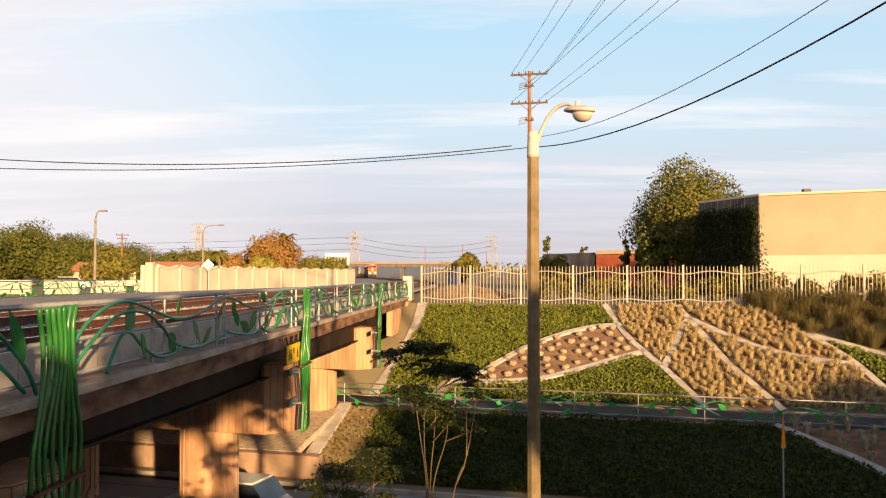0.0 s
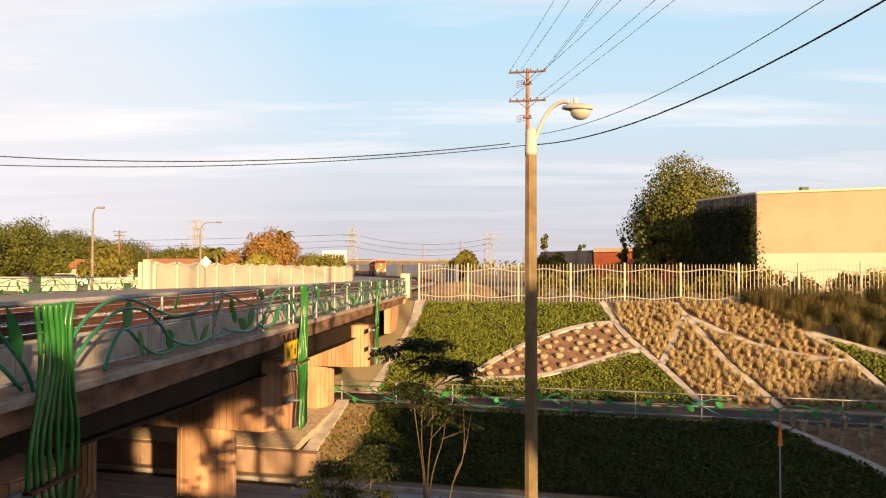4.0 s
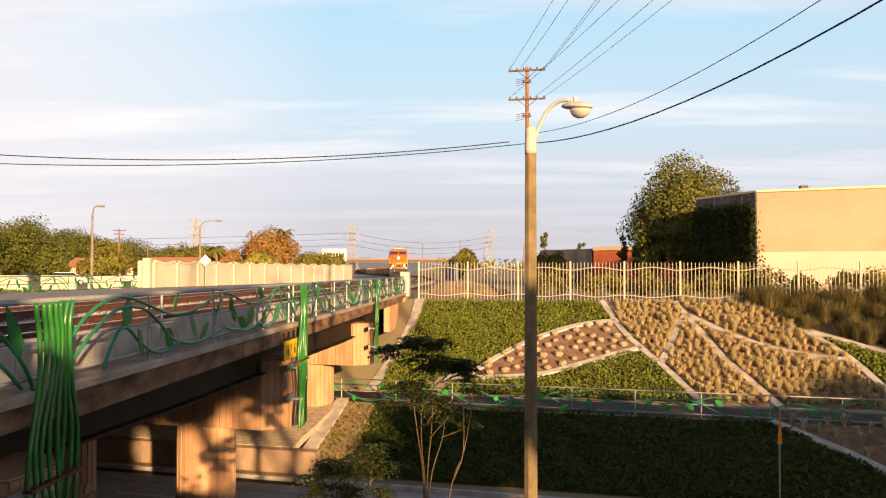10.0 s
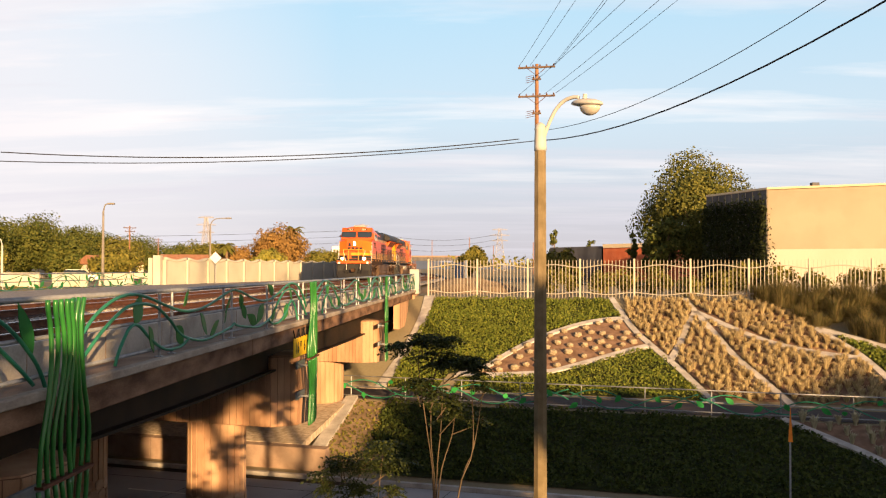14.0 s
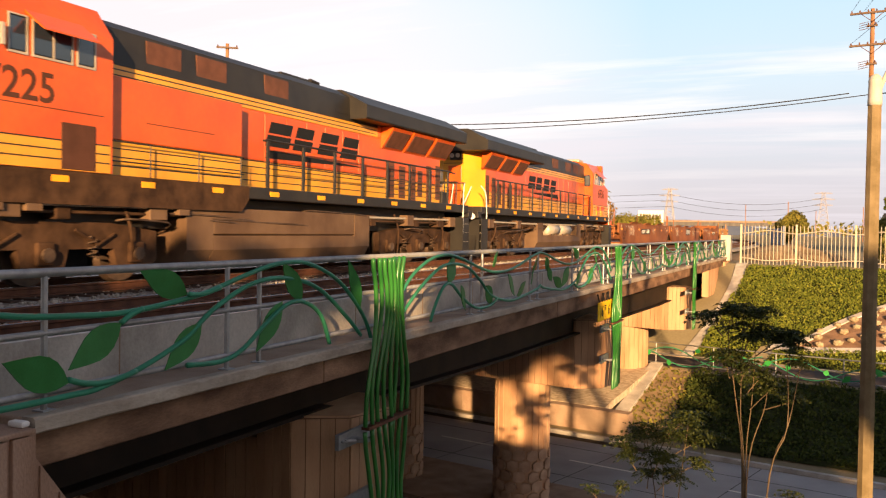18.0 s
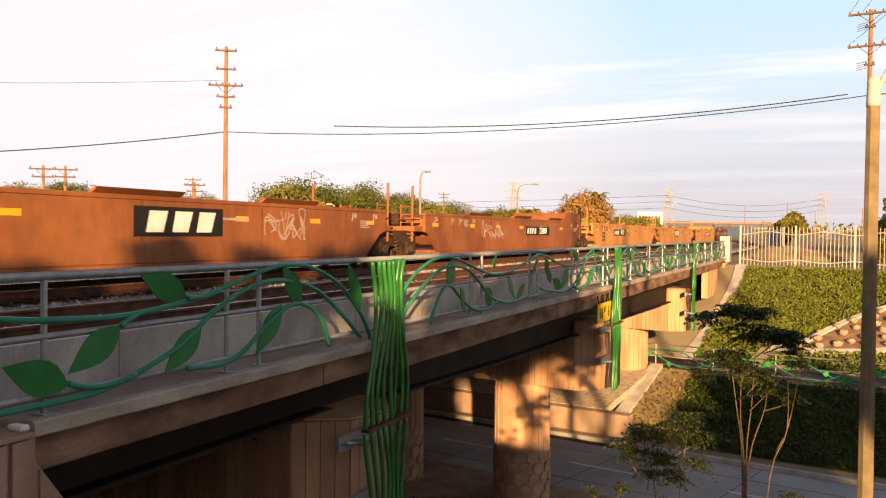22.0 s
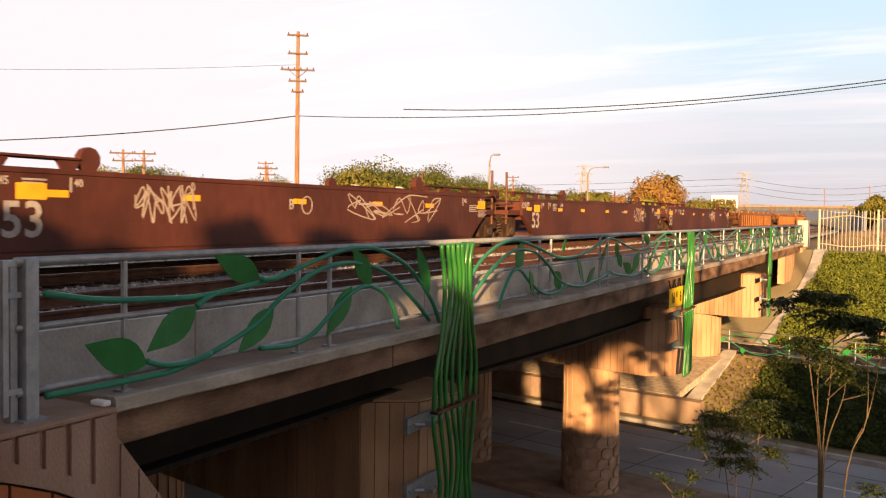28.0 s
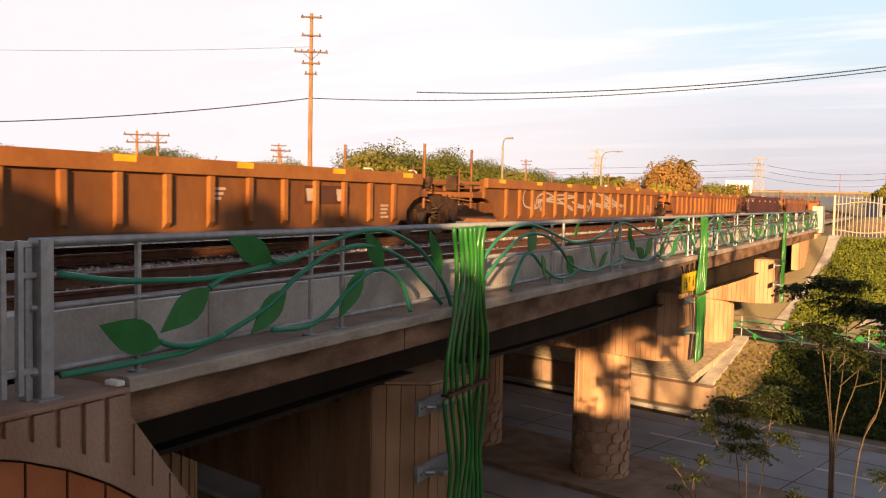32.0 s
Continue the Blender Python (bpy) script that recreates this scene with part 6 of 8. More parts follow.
    # wide equipment cabinet behind the cab on one side, with its own stripe and low rails
    part("equipment_cabinet", box((hw + 0.004, -5.9, 2.504), (1.34, -2.1, 3.60), 0.015), "orange", L_)
    part("cabinet_stripe", box((hw + 0.004, -5.9, 1.884), (1.344, -2.1, 2.50), 0.01), "yellow", L_)
    for z in (2.04, 2.19, 2.34, 2.475):
        part("pinstripe", box((1.343, -5.88, z), (1.347, -2.12, z + 0.022)), "black", L_)
    for z in (2.12, 2.46):
        part("low_rail", tube([(1.47, -9.0, z), (1.47, -2.2, z)], 0.013, 6), "black", L_)
    for k in range(6):
        part("low_post", tube([(1.47, -8.9 + k * 1.32, 1.86), (1.47, -8.9 + k * 1.32, 2.46)], 0.013, 6), "black", L_)
    part("cabinet_latch_line", box((1.338, -4.9, 2.86), (1.343, -3.0, 2.875)), "ink_faded", L_)
    for y0, y1 in ((-7.36, -6.70), (-8.48, -7.74)):          # louvred doors low on the cab side
        for z0, z1, paint_ in ((1.94, 2.20, "yellow"), (2.204, 2.44, "orange")):
            lv = part("louvre_panel", box((-1.55, y0, z0), (-1.52, y1, z1), 0.004), paint_, L_)
            for j in range(5):
                z = z0 + 0.03 + j * (z1 - z0 - 0.04) / 5
                part("slat", prism([(-1.575, z), (-1.55, z + 0.012), (-1.55, z + 0.034)], "y", y0 + 0.03, y1 - 0.03), paint_, lv)
    # pipes, brackets and boxes hung along the running gear
    r_ = random.Random(int(number))
    for sx in (-1, 1):
        for k in range(9):
            y, ln = r_.uniform(-9.2, 8.0), r_.uniform(0.7, 2.4)
            z = r_.uniform(1.02, 1.42)
            part("brake_pipe", tube(smooth_line([(sx * 1.2, y, z), (sx * 1.40, y + 0.15, z + 0.03), (sx * 1.40, y + ln, z - 0.02), (sx * 1.18, y + ln + 0.2, z - 0.12)], 3), 0.02, 6), "wheel", L_)
        for y in (-8.6, -5.4, 5.2, 8.4):
            part("sand_hose", tube(smooth_line([(sx * 1.25, y, 1.45), (sx * 1.35, y + 0.1, 1.0), (sx * 1.2, y + 0.35, 0.45)], 3), 0.03, 6), "grime_shade", L_)
            part("valve_box", box((sx * 1.3 - 0.14, y + 0.5, 1.12), (sx * 1.3 + 0.14, y + 0.95, 1.44), 0.02), "tank", L_)
    for y in (-7.0, 7.0):
        truck(L_, y, (-2.0, 0.0, 2.0), 0.53)
    for ob in L_.children:                    # stretched in length and height to fit the camera's view
        ob.matrix_basis = Matrix.Diagonal((1.0, 1.05, 1.0 if ob.name.startswith("truck") else 1.02, 1.0)) @ ob.matrix_basis
    return L_


def tiny_bars(parent, x, y, z, w, rows, material="white", h=0.03):
    for k in range(rows):
        part("stencil_bar", box((x - 0.002, y, z - k * h * 1.8), (x + 0.003, y + w * (1 - 0.25 * (k % 3) / 2), z - k * h * 1.8 + h)), material, parent)


def scrawl(parent, x, y, z, w, h, seed, r=0.016):
    """Looping chalk-white spray strokes on a car's side."""
    r_ = random.Random(seed)
    for k in range(5):
        cy, pts = y + w * (k + 0.5) / 5, []
        for j in range(9):
            pts.append((x, cy + r_.uniform(-0.16, 0.16) * w, z + r_.uniform(-0.5, 0.5) * h))
        line = smooth_line(pts, 4)
        bm_ = bmesh.new()
        rows = []
        for q, p in enumerate(line):
            d = line[min(q + 1, len(line) - 1)] - line[max(q - 1, 0)]
            n = Vector((0, -d.z, d.y)).normalized() * r
            rows.append((bm_.verts.new((x, p.y + n.y, p.z + n.z)), bm_.verts.new((x, p.y - n.y, p.z - n.z))))
        for a, b in zip(rows, rows[1:]):
            bm_.faces.new((a[0], b[0], b[1], a[1]))
        g = bmesh.ops.extrude_face_region(bm_, geom=bm_.faces[:])
        bmesh.ops.translate(bm_, vec=(0.003, 0, 0), verts=[v for v in g["geom"] if isinstance(v, bmesh.types.BMVert)])
        part("spray_mark", bm_, "spray", parent)


def well_car(paint, style, lettering, label, end_walk, seed):
    """One unit of an empty container well car; z = 0 on the rail, couplers at y = +-11.15."""
    r_ = random.Random(seed)
    C = thing("well_car", label, "freight car", "container well cars")
    ink = "ink" if paint == "car_yellow" else "dull_white"
    bot = 0.40 if style == "smooth" else 0.36
    top = 1.56 if style == "smooth" else 1.52
    e1, e2 = (8.6, 9.5) if paint == "car_brown" else (8.8, 9.9)
    side_out = [(-e1, bot), (e1, bot), (e1 + 0.75, 0.95), (e2, 1.05), (e2, top), (-e2, top), (-e2, 1.05), (-e1 - 0.75, 0.95)]
    for sx in (-1, 1):
        body = part("side_wall", prism(side_out, "x", sx * 1.36, sx * 1.46), paint, C)
        part("bottom_sill", box((sx * 1.38 - 0.05, -e1, bot - 0.09), (sx * 1.38 + 0.09, e1, bot - 0.004), 0.01), paint, C)
        part("top_chord", box((sx * 1.40 - 0.10, -e2, top + 0.004), (sx * 1.40 + 0.07, e2, top + 0.09), 0.012), paint, C)
        if style == "smooth" and paint != "car_brown":
            for y in (-6.2, -1.2, 3.8):
                part("top_flare", prism([(sx * 1.34, top + 0.094), (sx * 1.46, top + 0.094), (sx * 1.58, top + 0.19), (sx * 1.54, top + 0.20)], "y", y, y + 2.3), paint, C)
        if style == "smooth":
            part("lower_side_plate", prism([(-e1 + 0.05, bot + 0.02), (e1 - 0.05, bot + 0.02), (e1 + 0.45, 0.82), (-e1 - 0.45, 0.82)], "x", sx * 1.462, sx * 1.478), paint, C)
            for k in range(5):
                y = -7.6 + k * 3.8
                part("side_seam", box((sx * 1.463 - 0.003, y, 0.83), (sx * 1.463 + 0.003, y + 0.012, top - 0.01)), "grime_shade", C)
        if style == "ribbed":
            part("top_rail", box((sx * 1.42 - 0.02, -e2, top - 0.16), (sx * 1.42 + 0.13, e2, top + 0.12), 0.015), "car_edge", C)
            for k in range(17):
                y = -e1 + 0.3 + k * 1.06
                part("side_post", prism([(sx * 1.46, bot + 0.05), (sx * 1.55, bot + 0.16), (sx * 1.55, top - 0.17), (sx * 1.46, top - 0.17)], "y", y, y + 0.12), "car_edge", C)
            part("end_door", box((sx * 1.47, e1 - 0.1, bot + 0.1), (sx * 1.475, e1 + 0.4, top - 0.3)), paint, C)
        for k in range(7):
            y = -9.2 + k * 3.0 + r_.uniform(-0.2, 0.2)
            z = (1.22 if style == "smooth" else top + 0.0)
            part("reflector", box((sx * (1.462 if style == "smooth" else 1.552) - 0.003, y, z), (sx * (1.462 if style == "smooth" else 1.552) + 0.003, y + 0.46, z + 0.11)), "reflector", C)
    part("floor", box((-1.34, -e1, bot - 0.05), (1.34, e1, bot + 0.05)), paint, C)
    for e in (-1, 1):
        part("end_bulkhead", box((-1.35, min(e * 9.2, e * 9.32), 0.9), (1.35, max(e * 9.2, e * 9.32), top - 0.06), 0.01), paint, C)
        part("end_deck", box((-1.35, min(e * 9.32, e * 10.5), 1.05), (1.35, max(e * 9.32, e * 10.5), 1.22), 0.02), paint, C)
        part("end_sill", box((-0.35, min(e * 10.3, e * 11.15), 0.75), (0.35, max(e * 10.3, e * 11.15), 1.15), 0.05), "grime_shade", C)
        for x in (-1.05, 1.05):
            tall = 2.45 if (x > 0) == (e < 0) or x > 0 else 1.9
            part("ladder_post", tube([(x * 1.2, e * 10.45, 0.75), (x * 1.2, e * 10.45, tall)], 0.038, 6), paint if paint != "car_brown" else "louvre", C)
            part("ladder_post", tube([(x * 0.85, e * 10.5, 0.75), (x * 0.85, e * 10.5, 1.9)], 0.022, 6), paint, C)
            for k in range(5):
                part("rung", tube([(x * 1.2, e * 10.46, 0.85 + 0.24 * k), (x * 0.85, e * 10.5, 0.85 + 0.24 * k)], 0.016, 5), paint, C)
        part("platform_grating", box((-1.30, min(e * 9.95, e * 10.6), 1.40), (1.30, max(e * 9.95, e * 10.6), 1.44)), "grime_shade", C)
        for k in range(3):                    # draft gear, levers and valves that crowd the end deck
            part("end_casting", box((-0.9 + k * 0.62, min(e * 9.95, e * 10.5), 1.23), (-0.55 + k * 0.62, max(e * 9.95, e * 10.5), 1.32 + 0.12 * r_.random()), 0.03), paint, C)
        part("cross_rod", tube([(-1.25, e * 10.3, 1.10), (1.25, e * 10.36, 1.16)], 0.03, 6), "grime_shade", C)
        part("uncoupling_lever", tube(smooth_line([(1.38, e * 10.55, 0.95), (0.9, e * 10.7, 1.02), (0.2, e * 10.85, 1.05)], 3), 0.018, 5), paint, C)
        part("coupler_knuckle", box((-0.2, min(e * 10.9, e * 11.2), 0.62), (0.2, max(e * 10.9, e * 11.2), 1.0), 0.06), "grime_shade", C)
        part("brake_cylinder", tube([(0.55, e * 9.7, 1.36), (0.55, e * 10.3, 1.36)], 0.13, 12), "grime_shade", C)
        for k in range(4):
            part("air_hose", tube(smooth_line([(0.5 + 0.18 * k, e * 10.4, 1.2), (0.55 + 0.18 * k, e * 10.75, 0.9 - 0.06 * k), (0.4 + 0.16 * k, e * 11.1, 0.8)], 3), 0.025, 5), "ink", C)
        for k in range(3):
            part("end_bracket", box((-1.3 + k * 0.9, min(e * 10.36, e * 10.6), 1.25), (-0.95 + k * 0.9, max(e * 10.36, e * 10.6), 1.55 + 0.2 * r_.random()), 0.03), "grime_shade", C)
        if paint == "car_brown" and (end_walk == 2 or e * end_walk > 0):
            for sx in (-1, 1):
                part("walkway", box((sx * 1.30 - 0.32, min(e * 5.6, e * 10.4), top + 0.24), (sx * 1.30 + 0.18, max(e * 5.6, e * 10.4), top + 0.275)), paint, C)
                for y in (5.75, 7.0, 8.2, 9.3, 10.2):
                    part("walkway_bracket", prism([(e * y - 0.12, top + 0.09), (e * y + 0.12, top + 0.09), (e * y + 0.22, top + 0.24), (e * y - 0.22, top + 0.24)], "x", sx * 1.36, sx * 1.44), paint, C)
                part("hand_brake", tube([(sx * 1.30, e * 5.35, top + 0.26), (sx * 1.44, e * 5.35, top + 0.26)], 0.20, 10), paint, C)
        if paint != "car_brown" and e * end_walk > 0:      # brake housing and hand wheel on the end
            part("brake_housing", prism([(e * 6.9, top + 0.09), (e * 10.3, top + 0.09), (e * 10.2, top + 0.40), (e * 9.4, top + 0.52), (e * 7.3, top + 0.48)], "x", -1.30, 1.36), paint, C)
            hw_ = part("hand_wheel", tube([(1.30 + 0.0 * k, e * 10.25 + 0.26 * math.cos(k * 0.524), top + 0.62 + 0.26 * math.sin(k * 0.524)) for k in range(13)], 0.022, 6), "ink", C)
            for k in range(3):
                part("spoke", tube([(1.30, e * 10.25 + 0.25 * math.cos(k * 1.05), top + 0.62 + 0.25 * math.sin(k * 1.05)), (1.30, e * 10.25 - 0.25 * math.cos(k * 1.05), top + 0.62 - 0.25 * math.sin(k * 1.05))], 0.014, 5), "ink", hw_)
            part("brake_stand", box((1.10, min(e * 10.15, e * 10.45), 1.2), (1.36, max(e * 10.15, e * 10.45), top + 0.5), 0.03), "grime_shade", C)
    x = 1.463
    if style == "smooth":
        big = "ink_faded" if paint in ("car_rust",) else ink
        if lettering.get("n53"):
            words("53", 0.74, "dull_white" if paint == "car_brown" else big, C, Matrix.Translation((x + 0.018, lettering.get("at53", -8.35), 0.86)) @ SIDE_R, 0.002, 0.012, 0.0 if paint == "car_brown" else 0.2)
        for k, (y, tx) in enumerate(((-9.0, "53"), (-7.6, "48"), (-6.9, "45"), (-5.6, "40"), (9.3, "53"), (8.1, "48"))):
            words(tx, 0.17, ink, C, Matrix.Translation((x, y, 1.44)) @ SIDE_R, 0.002, 0.004)
            part("stencil_bar", box((x - 0.002, y - 0.16, 1.30), (x + 0.003, y - 0.13, 1.53)), ink, C)
        if paint == "car_brown" and lettering.get("n53"):
            a53 = lettering.get("at53", -8.35)
            words("125 T", 0.27, "dull_white", C, Matrix.Translation((x, a53 - 0.95, 1.38)) @ SIDE_R, 0.002, 0.004)
            part("orange_panel", box((x - 0.002, a53 - 0.10, 1.18), (x + 0.004, a53 + 0.42, 1.42)), "reflector", C)
            part("orange_panel", box((x - 0.002, 9.0, 1.22), (x + 0.004, 9.5, 1.46)), "reflector", C)
            tiny_bars(C, x, 9.0, 1.16, 0.6, 6, ink, 0.02)
            tiny_bars(C, x, 7.6, 0.70, 0.9, 2, ink, 0.02)
        tiny_bars(C, x, -6.6, 1.46, 0.42, 5, ink)
        tiny_bars(C, x, -7.7, 0.72, 0.75, 2, ink)
        tiny_bars(C, x, 8.4, 1.30, 0.55, 4, ink)
        tiny_bars(C, x, 2.4, 1.24, 0.9, 1, ink, 0.05)
        if lettering.get("number"):
            y = lettering["number_at"]
            part("number_panel", box((x - 0.002, y - 1.75, 0.95), (x + 0.003, y + 1.75, 1.33)), "ink", C)
            for k in range(4):                # owner's letters as plain shapes
                part("lettering_bar", prism([(y - 1.60 + k * 0.34, 1.02), (y - 1.42 + k * 0.34 + 0.05 * (k % 2), 1.02), (y - 1.33 + k * 0.34, 1.26), (y - 1.55 + k * 0.34, 1.26)], "x", x + 0.003, x + 0.006), "white", C)
            words(lettering["number"], 0.38, "white", C, Matrix.Translation((x + 0.005, y + 0.72, 1.14)) @ SIDE_R, 0.002, 0.008, 0.2)
        if lettering.get("logo"):
            lo_y = lettering.get("logo_at", 0.0)
            part("logo_panel", box((x - 0.002, lo_y - 1.7, 0.90), (x + 0.003, lo_y + 0.9, 1.46)), "ink", C)
            for k in range(3):
                a = lo_y - 1.42 + k * 0.72
                part("logo_bar", prism([(a + 0.04, 0.98), (a + 0.50, 0.98), (a + 0.64, 1.38), (a + 0.14, 1.38)], "x", x + 0.003, x + 0.006), "white", C)
        if lettering.get("mark"):
            words(lettering["mark"], 0.30, ink, C, Matrix.Translation((x, lettering.get("mark_at", 2.2), 1.2)) @ SIDE_R, 0.002, 0.006)
            bm_ = bmesh.new()
            for j in range(20):
                t0, t1 = 2 * math.pi * j / 20, 2 * math.pi * (j + 1) / 20
                add_prism(bm_, [(lettering.get("mark_at", 2.2) + 0.55 + q * math.cos(t), 1.2 + q * math.sin(t)) for t, q in ((t0, 0.17), (t1, 0.17), (t1, 0.20), (t0, 0.20))], "x", x - 0.002, x + 0.003)
            part("stencil_ring", bm_, ink, C)
        if lettering.get("spray"):
            for y, w in lettering["spray"]:
                scrawl(C, x + 0.002, y, 1.15, w, 0.75, seed + int(y * 3))
    else:
        for y, w in lettering.get("spray", ()):
            scrawl(C, x + 0.002, y, 1.05, w, 0.9, seed + int(y * 3), 0.03)
        if lettering.get("logo"):
            part("logo_panel", box((x - 0.002, 5.0, 0.85), (x + 0.003, 6.7, 1.25)), "ink_faded", C)
            for k in (0, 2):
                part("logo_bar", prism([(5.1 + k * 0.55, 0.92), (5.35 + k * 0.55, 0.92), (5.5 + k * 0.55, 1.18), (5.05 + k * 0.55, 1.18)], "x", x + 0.003, x + 0.006), "spray", C)
        tiny_bars(C, x, 2.1, 1.1, 0.5, 3, "spray", 0.05)
        tiny_bars(C, x, 8.0, 0.8, 0.35, 4, "spray", 0.05)
    truck(C, 11.15, (-0.89, 0.89), 0.46)
    return C


loco_a = locomotive("7225", True)
loco_b = locomotive("6936", False)
CARS = [
    ("car_rust", "smooth", dict(n53=1, number="724880", number_at=-0.6, mark="A", spray=((-6.5, 1.6),)), "rust-brown empty container well car numbered 724880", 0),
    ("car_rust", "smooth", dict(logo=1, logo_at=1.5, spray=((-6.5, 1.6), (4.0, 1.7))), "rust-brown middle well car with black logo panel", 0),
    ("car_rust", "smooth", dict(number="724880", number_at=2.3, mark="B", spray=((-4.9, 2.6),)), "rust-brown well car with white spray paint on its side", 1),
    ("car_yellow", "smooth", dict(n53=1, at53=-7.3, number="767002", number_at=-2.65, mark="A", mark_at=-0.4), "faded yellow container well car numbered 767002", 0),
    ("car_yellow", "smooth", dict(logo=1), "faded yellow middle container well car", 0),
    ("car_yellow", "smooth", dict(number="767002", number_at=2.1, mark="B", mark_at=-0.15), "faded yellow container well car with brake platform", 1),
    ("car_brown", "smooth", dict(n53=1, at53=-6.6, mark="B", mark_at=-0.2, spray=((-4.4, 1.3), (2.0, 4.4))), "dark brown container well car with large white 53", 2),
    ("car_brown", "smooth", dict(n53=1, spray=((4.5, 2.0),)), "dark brown well car with raised end walkways", 2),
    ("car_brown", "smooth", dict(n53=1, at53=-8.9, mark="A", spray=((2.9, 1.2),)), "dark brown container well car with spray scribbles", 2),
    ("car_orange", "ribbed", dict(logo=1), "orange-brown ribbed well car with yellow reflectors", 0),
    ("car_orange", "ribbed", dict(spray=((-7.5, 12.0),)), "orange-brown ribbed well car covered in spray paint", 0),
    ("car_rust", "ribbed", dict(), "rust-red ribbed container well car", 0),
    ("car_brown", "smooth", dict(n53=1), "dark brown container well car far back in the train", 0),
    ("car_rust", "smooth", dict(n53=1), "rust-brown container well car far back in the train", 0),
    ("car_orange", "ribbed", dict(), "orange-brown ribbed well car far back in the train", 0),
    ("car_rust", "smooth", dict(), "rust-brown container well car at the end in view", 0),
]
cars = [well_car(paint, style, lett, label, walk_end, 50 + i) for i, (paint, style, lett, label, walk_end) in enumerate(CARS)]


# ---------------------------------------------------------------- street furniture and wires
lamp = thing("street_lamp", "octagonal concrete street lamp with curved arm and cobra head", "street lamp")
LX, LY = 0.69, 14.0
bm = tube([(0, 0, -7.0), (0, 0, -5.9), (0, 0, 3.36)], [0.128, 0.121, 0.092], 8)
bmesh.ops.transform(bm, matrix=Matrix.Translation((LX, LY, 0)) @ Matrix.Rotation(radians(22.5), 4, "Z"), verts=bm.verts)
part("pole", bm, "pole_concrete", lamp)
part("base", tube([(LX, LY, -7.0), (LX, LY, -6.2), (LX, LY, -6.1)], [0.2, 0.19, 0.13], 8), "pole_concrete", lamp)
part("collar", tube([(LX, LY, 3.30), (LX, LY, 3.36), (LX, LY, 3.62), (LX, LY, 3.64), (LX, LY, 3.70), (LX, LY, 3.735), (LX, LY, 3.75)], [0.096, 0.097, 0.088, 0.094, 0.080, 0.045, 0.01], 12), "lamp_paint", lamp, smooth=True)
arm = smooth_line([(LX + 0.05, LY, 3.50), (LX + 0.13, LY - 0.03, 3.72), (LX + 0.24, LY - 0.08, 3.94), (LX + 0.36, LY - 0.13, 4.06), (LX + 0.48, LY - 0.2, 4.10), (LX + 0.58, LY - 0.26, 4.09)], 5)
part("arm", tube(arm, 0.030, 10), "lamp_paint", lamp, smooth=True)
head = bmesh.new()
bmesh.ops.create_uvsphere(head, u_segments=20, v_segments=12, radius=1.0)
for v in head.verts:
    v.co = Vector((v.co.x * 0.165, v.co.y * 0.28, v.co.z * 0.08 if v.co.z > 0 else v.co.z * 0.045))
head_m = Matrix.Translation((LX + 0.69, LY - 0.36, 3.97)) @ Matrix.Rotation(radians(48), 4, "Z") @ Matrix.Rotation(radians(6), 4, "X")
bmesh.ops.transform(head, matrix=head_m, verts=head.verts)
lh = part("lamp_head", head, "lamp_paint", lamp, smooth=True)
bowl = bmesh.new()
bmesh.ops.create_uvsphere(bowl, u_segments=18, v_segments=10, radius=1.0)
for v in bowl.verts:
    v.co = Vector((v.co.x * 0.125, v.co.y * 0.18 - 0.06, min(0.0, v.co.z) * 0.15 - 0.03))
bmesh.ops.transform(bowl, matrix=head_m, verts=bowl.verts)
part("lens_bowl", bowl, "lens", lh, smooth=True)
part("photocell", tube([head_m @ Vector((0, 0.05, 0.08)), head_m @ Vector((0, 0.05, 0.15))], 0.035, 10), "lamp_paint", lh)


def utility_pole(x, y, z0, z1, arms, turn, label, r=0.16):
    """A wooden pole with crossarms, braces and insulators; arms: (height, half length)."""
    p = thing("utility_pole", label, "utility pole", "utility poles")
    part("pole", tube([(x, y, z0), (x, y, z1 * 0.5), (x, y, z1)], [r * 1.2, r, r * 0.75], 10), "pole_wood", p)
    c, s = math.cos(radians(turn)), math.sin(radians(turn))
    for h, half in arms:
        a = Matrix.Translation((x, y, h)) @ Matrix.Rotation(radians(turn), 4, "Z")
        bm_ = box((-half, -0.06 - r, -0.06), (half, 0.06 - r, 0.06), 0.008)
        bmesh.ops.transform(bm_, matrix=a, verts=bm_.verts)
        ca = part("crossarm", bm_, "arm_wood", p)
        if half > 0.8:
            for e in (-1, 1):
                part("brace", tube([a @ Vector((e * half * 0.5, -r, -0.05)), a @ Vector((0, -r, -0.55))], 0.02, 5), "rail", ca)
        n = 6 if half > 1 else 3
        for k in range(n):
            u = -half + 0.1 + (2 * half - 0.2) * k / (n - 1)
            if abs(u) < 0.18:
                continue
            part("insulator", tube([a @ Vector((u, -r, 0.06)), a @ Vector((u, -r, 0.12)), a @ Vector((u, -r, 0.2))], [0.03, 0.05, 0.025], 8), "rail", ca)
    return p


P1, P2, P3, P4, P5 = (2.72, 60.0), (-38.8, 52.2), (20.5, -2.0), (9.7, -3.0), (15.3, -3.0)
up1 = utility_pole(*P1, -0.4, 15.25, ((15.0, 1.25), (13.05, 1.25), (14.2, 0.30), (11.9, 0.30)), -10, "tall wooden utility pole with two crossarms")
for z in (14.25, 11.9):
    for k in range(4):
        part("pin_rack", tube([(P1[0] - 0.2 - 0.0, P1[1] - 0.25, z - 0.2 + k * 0.13), (P1[0] - 0.75, P1[1] - 0.25, z - 0.32 + k * 0.13)], 0.018, 5), "rail", up1)
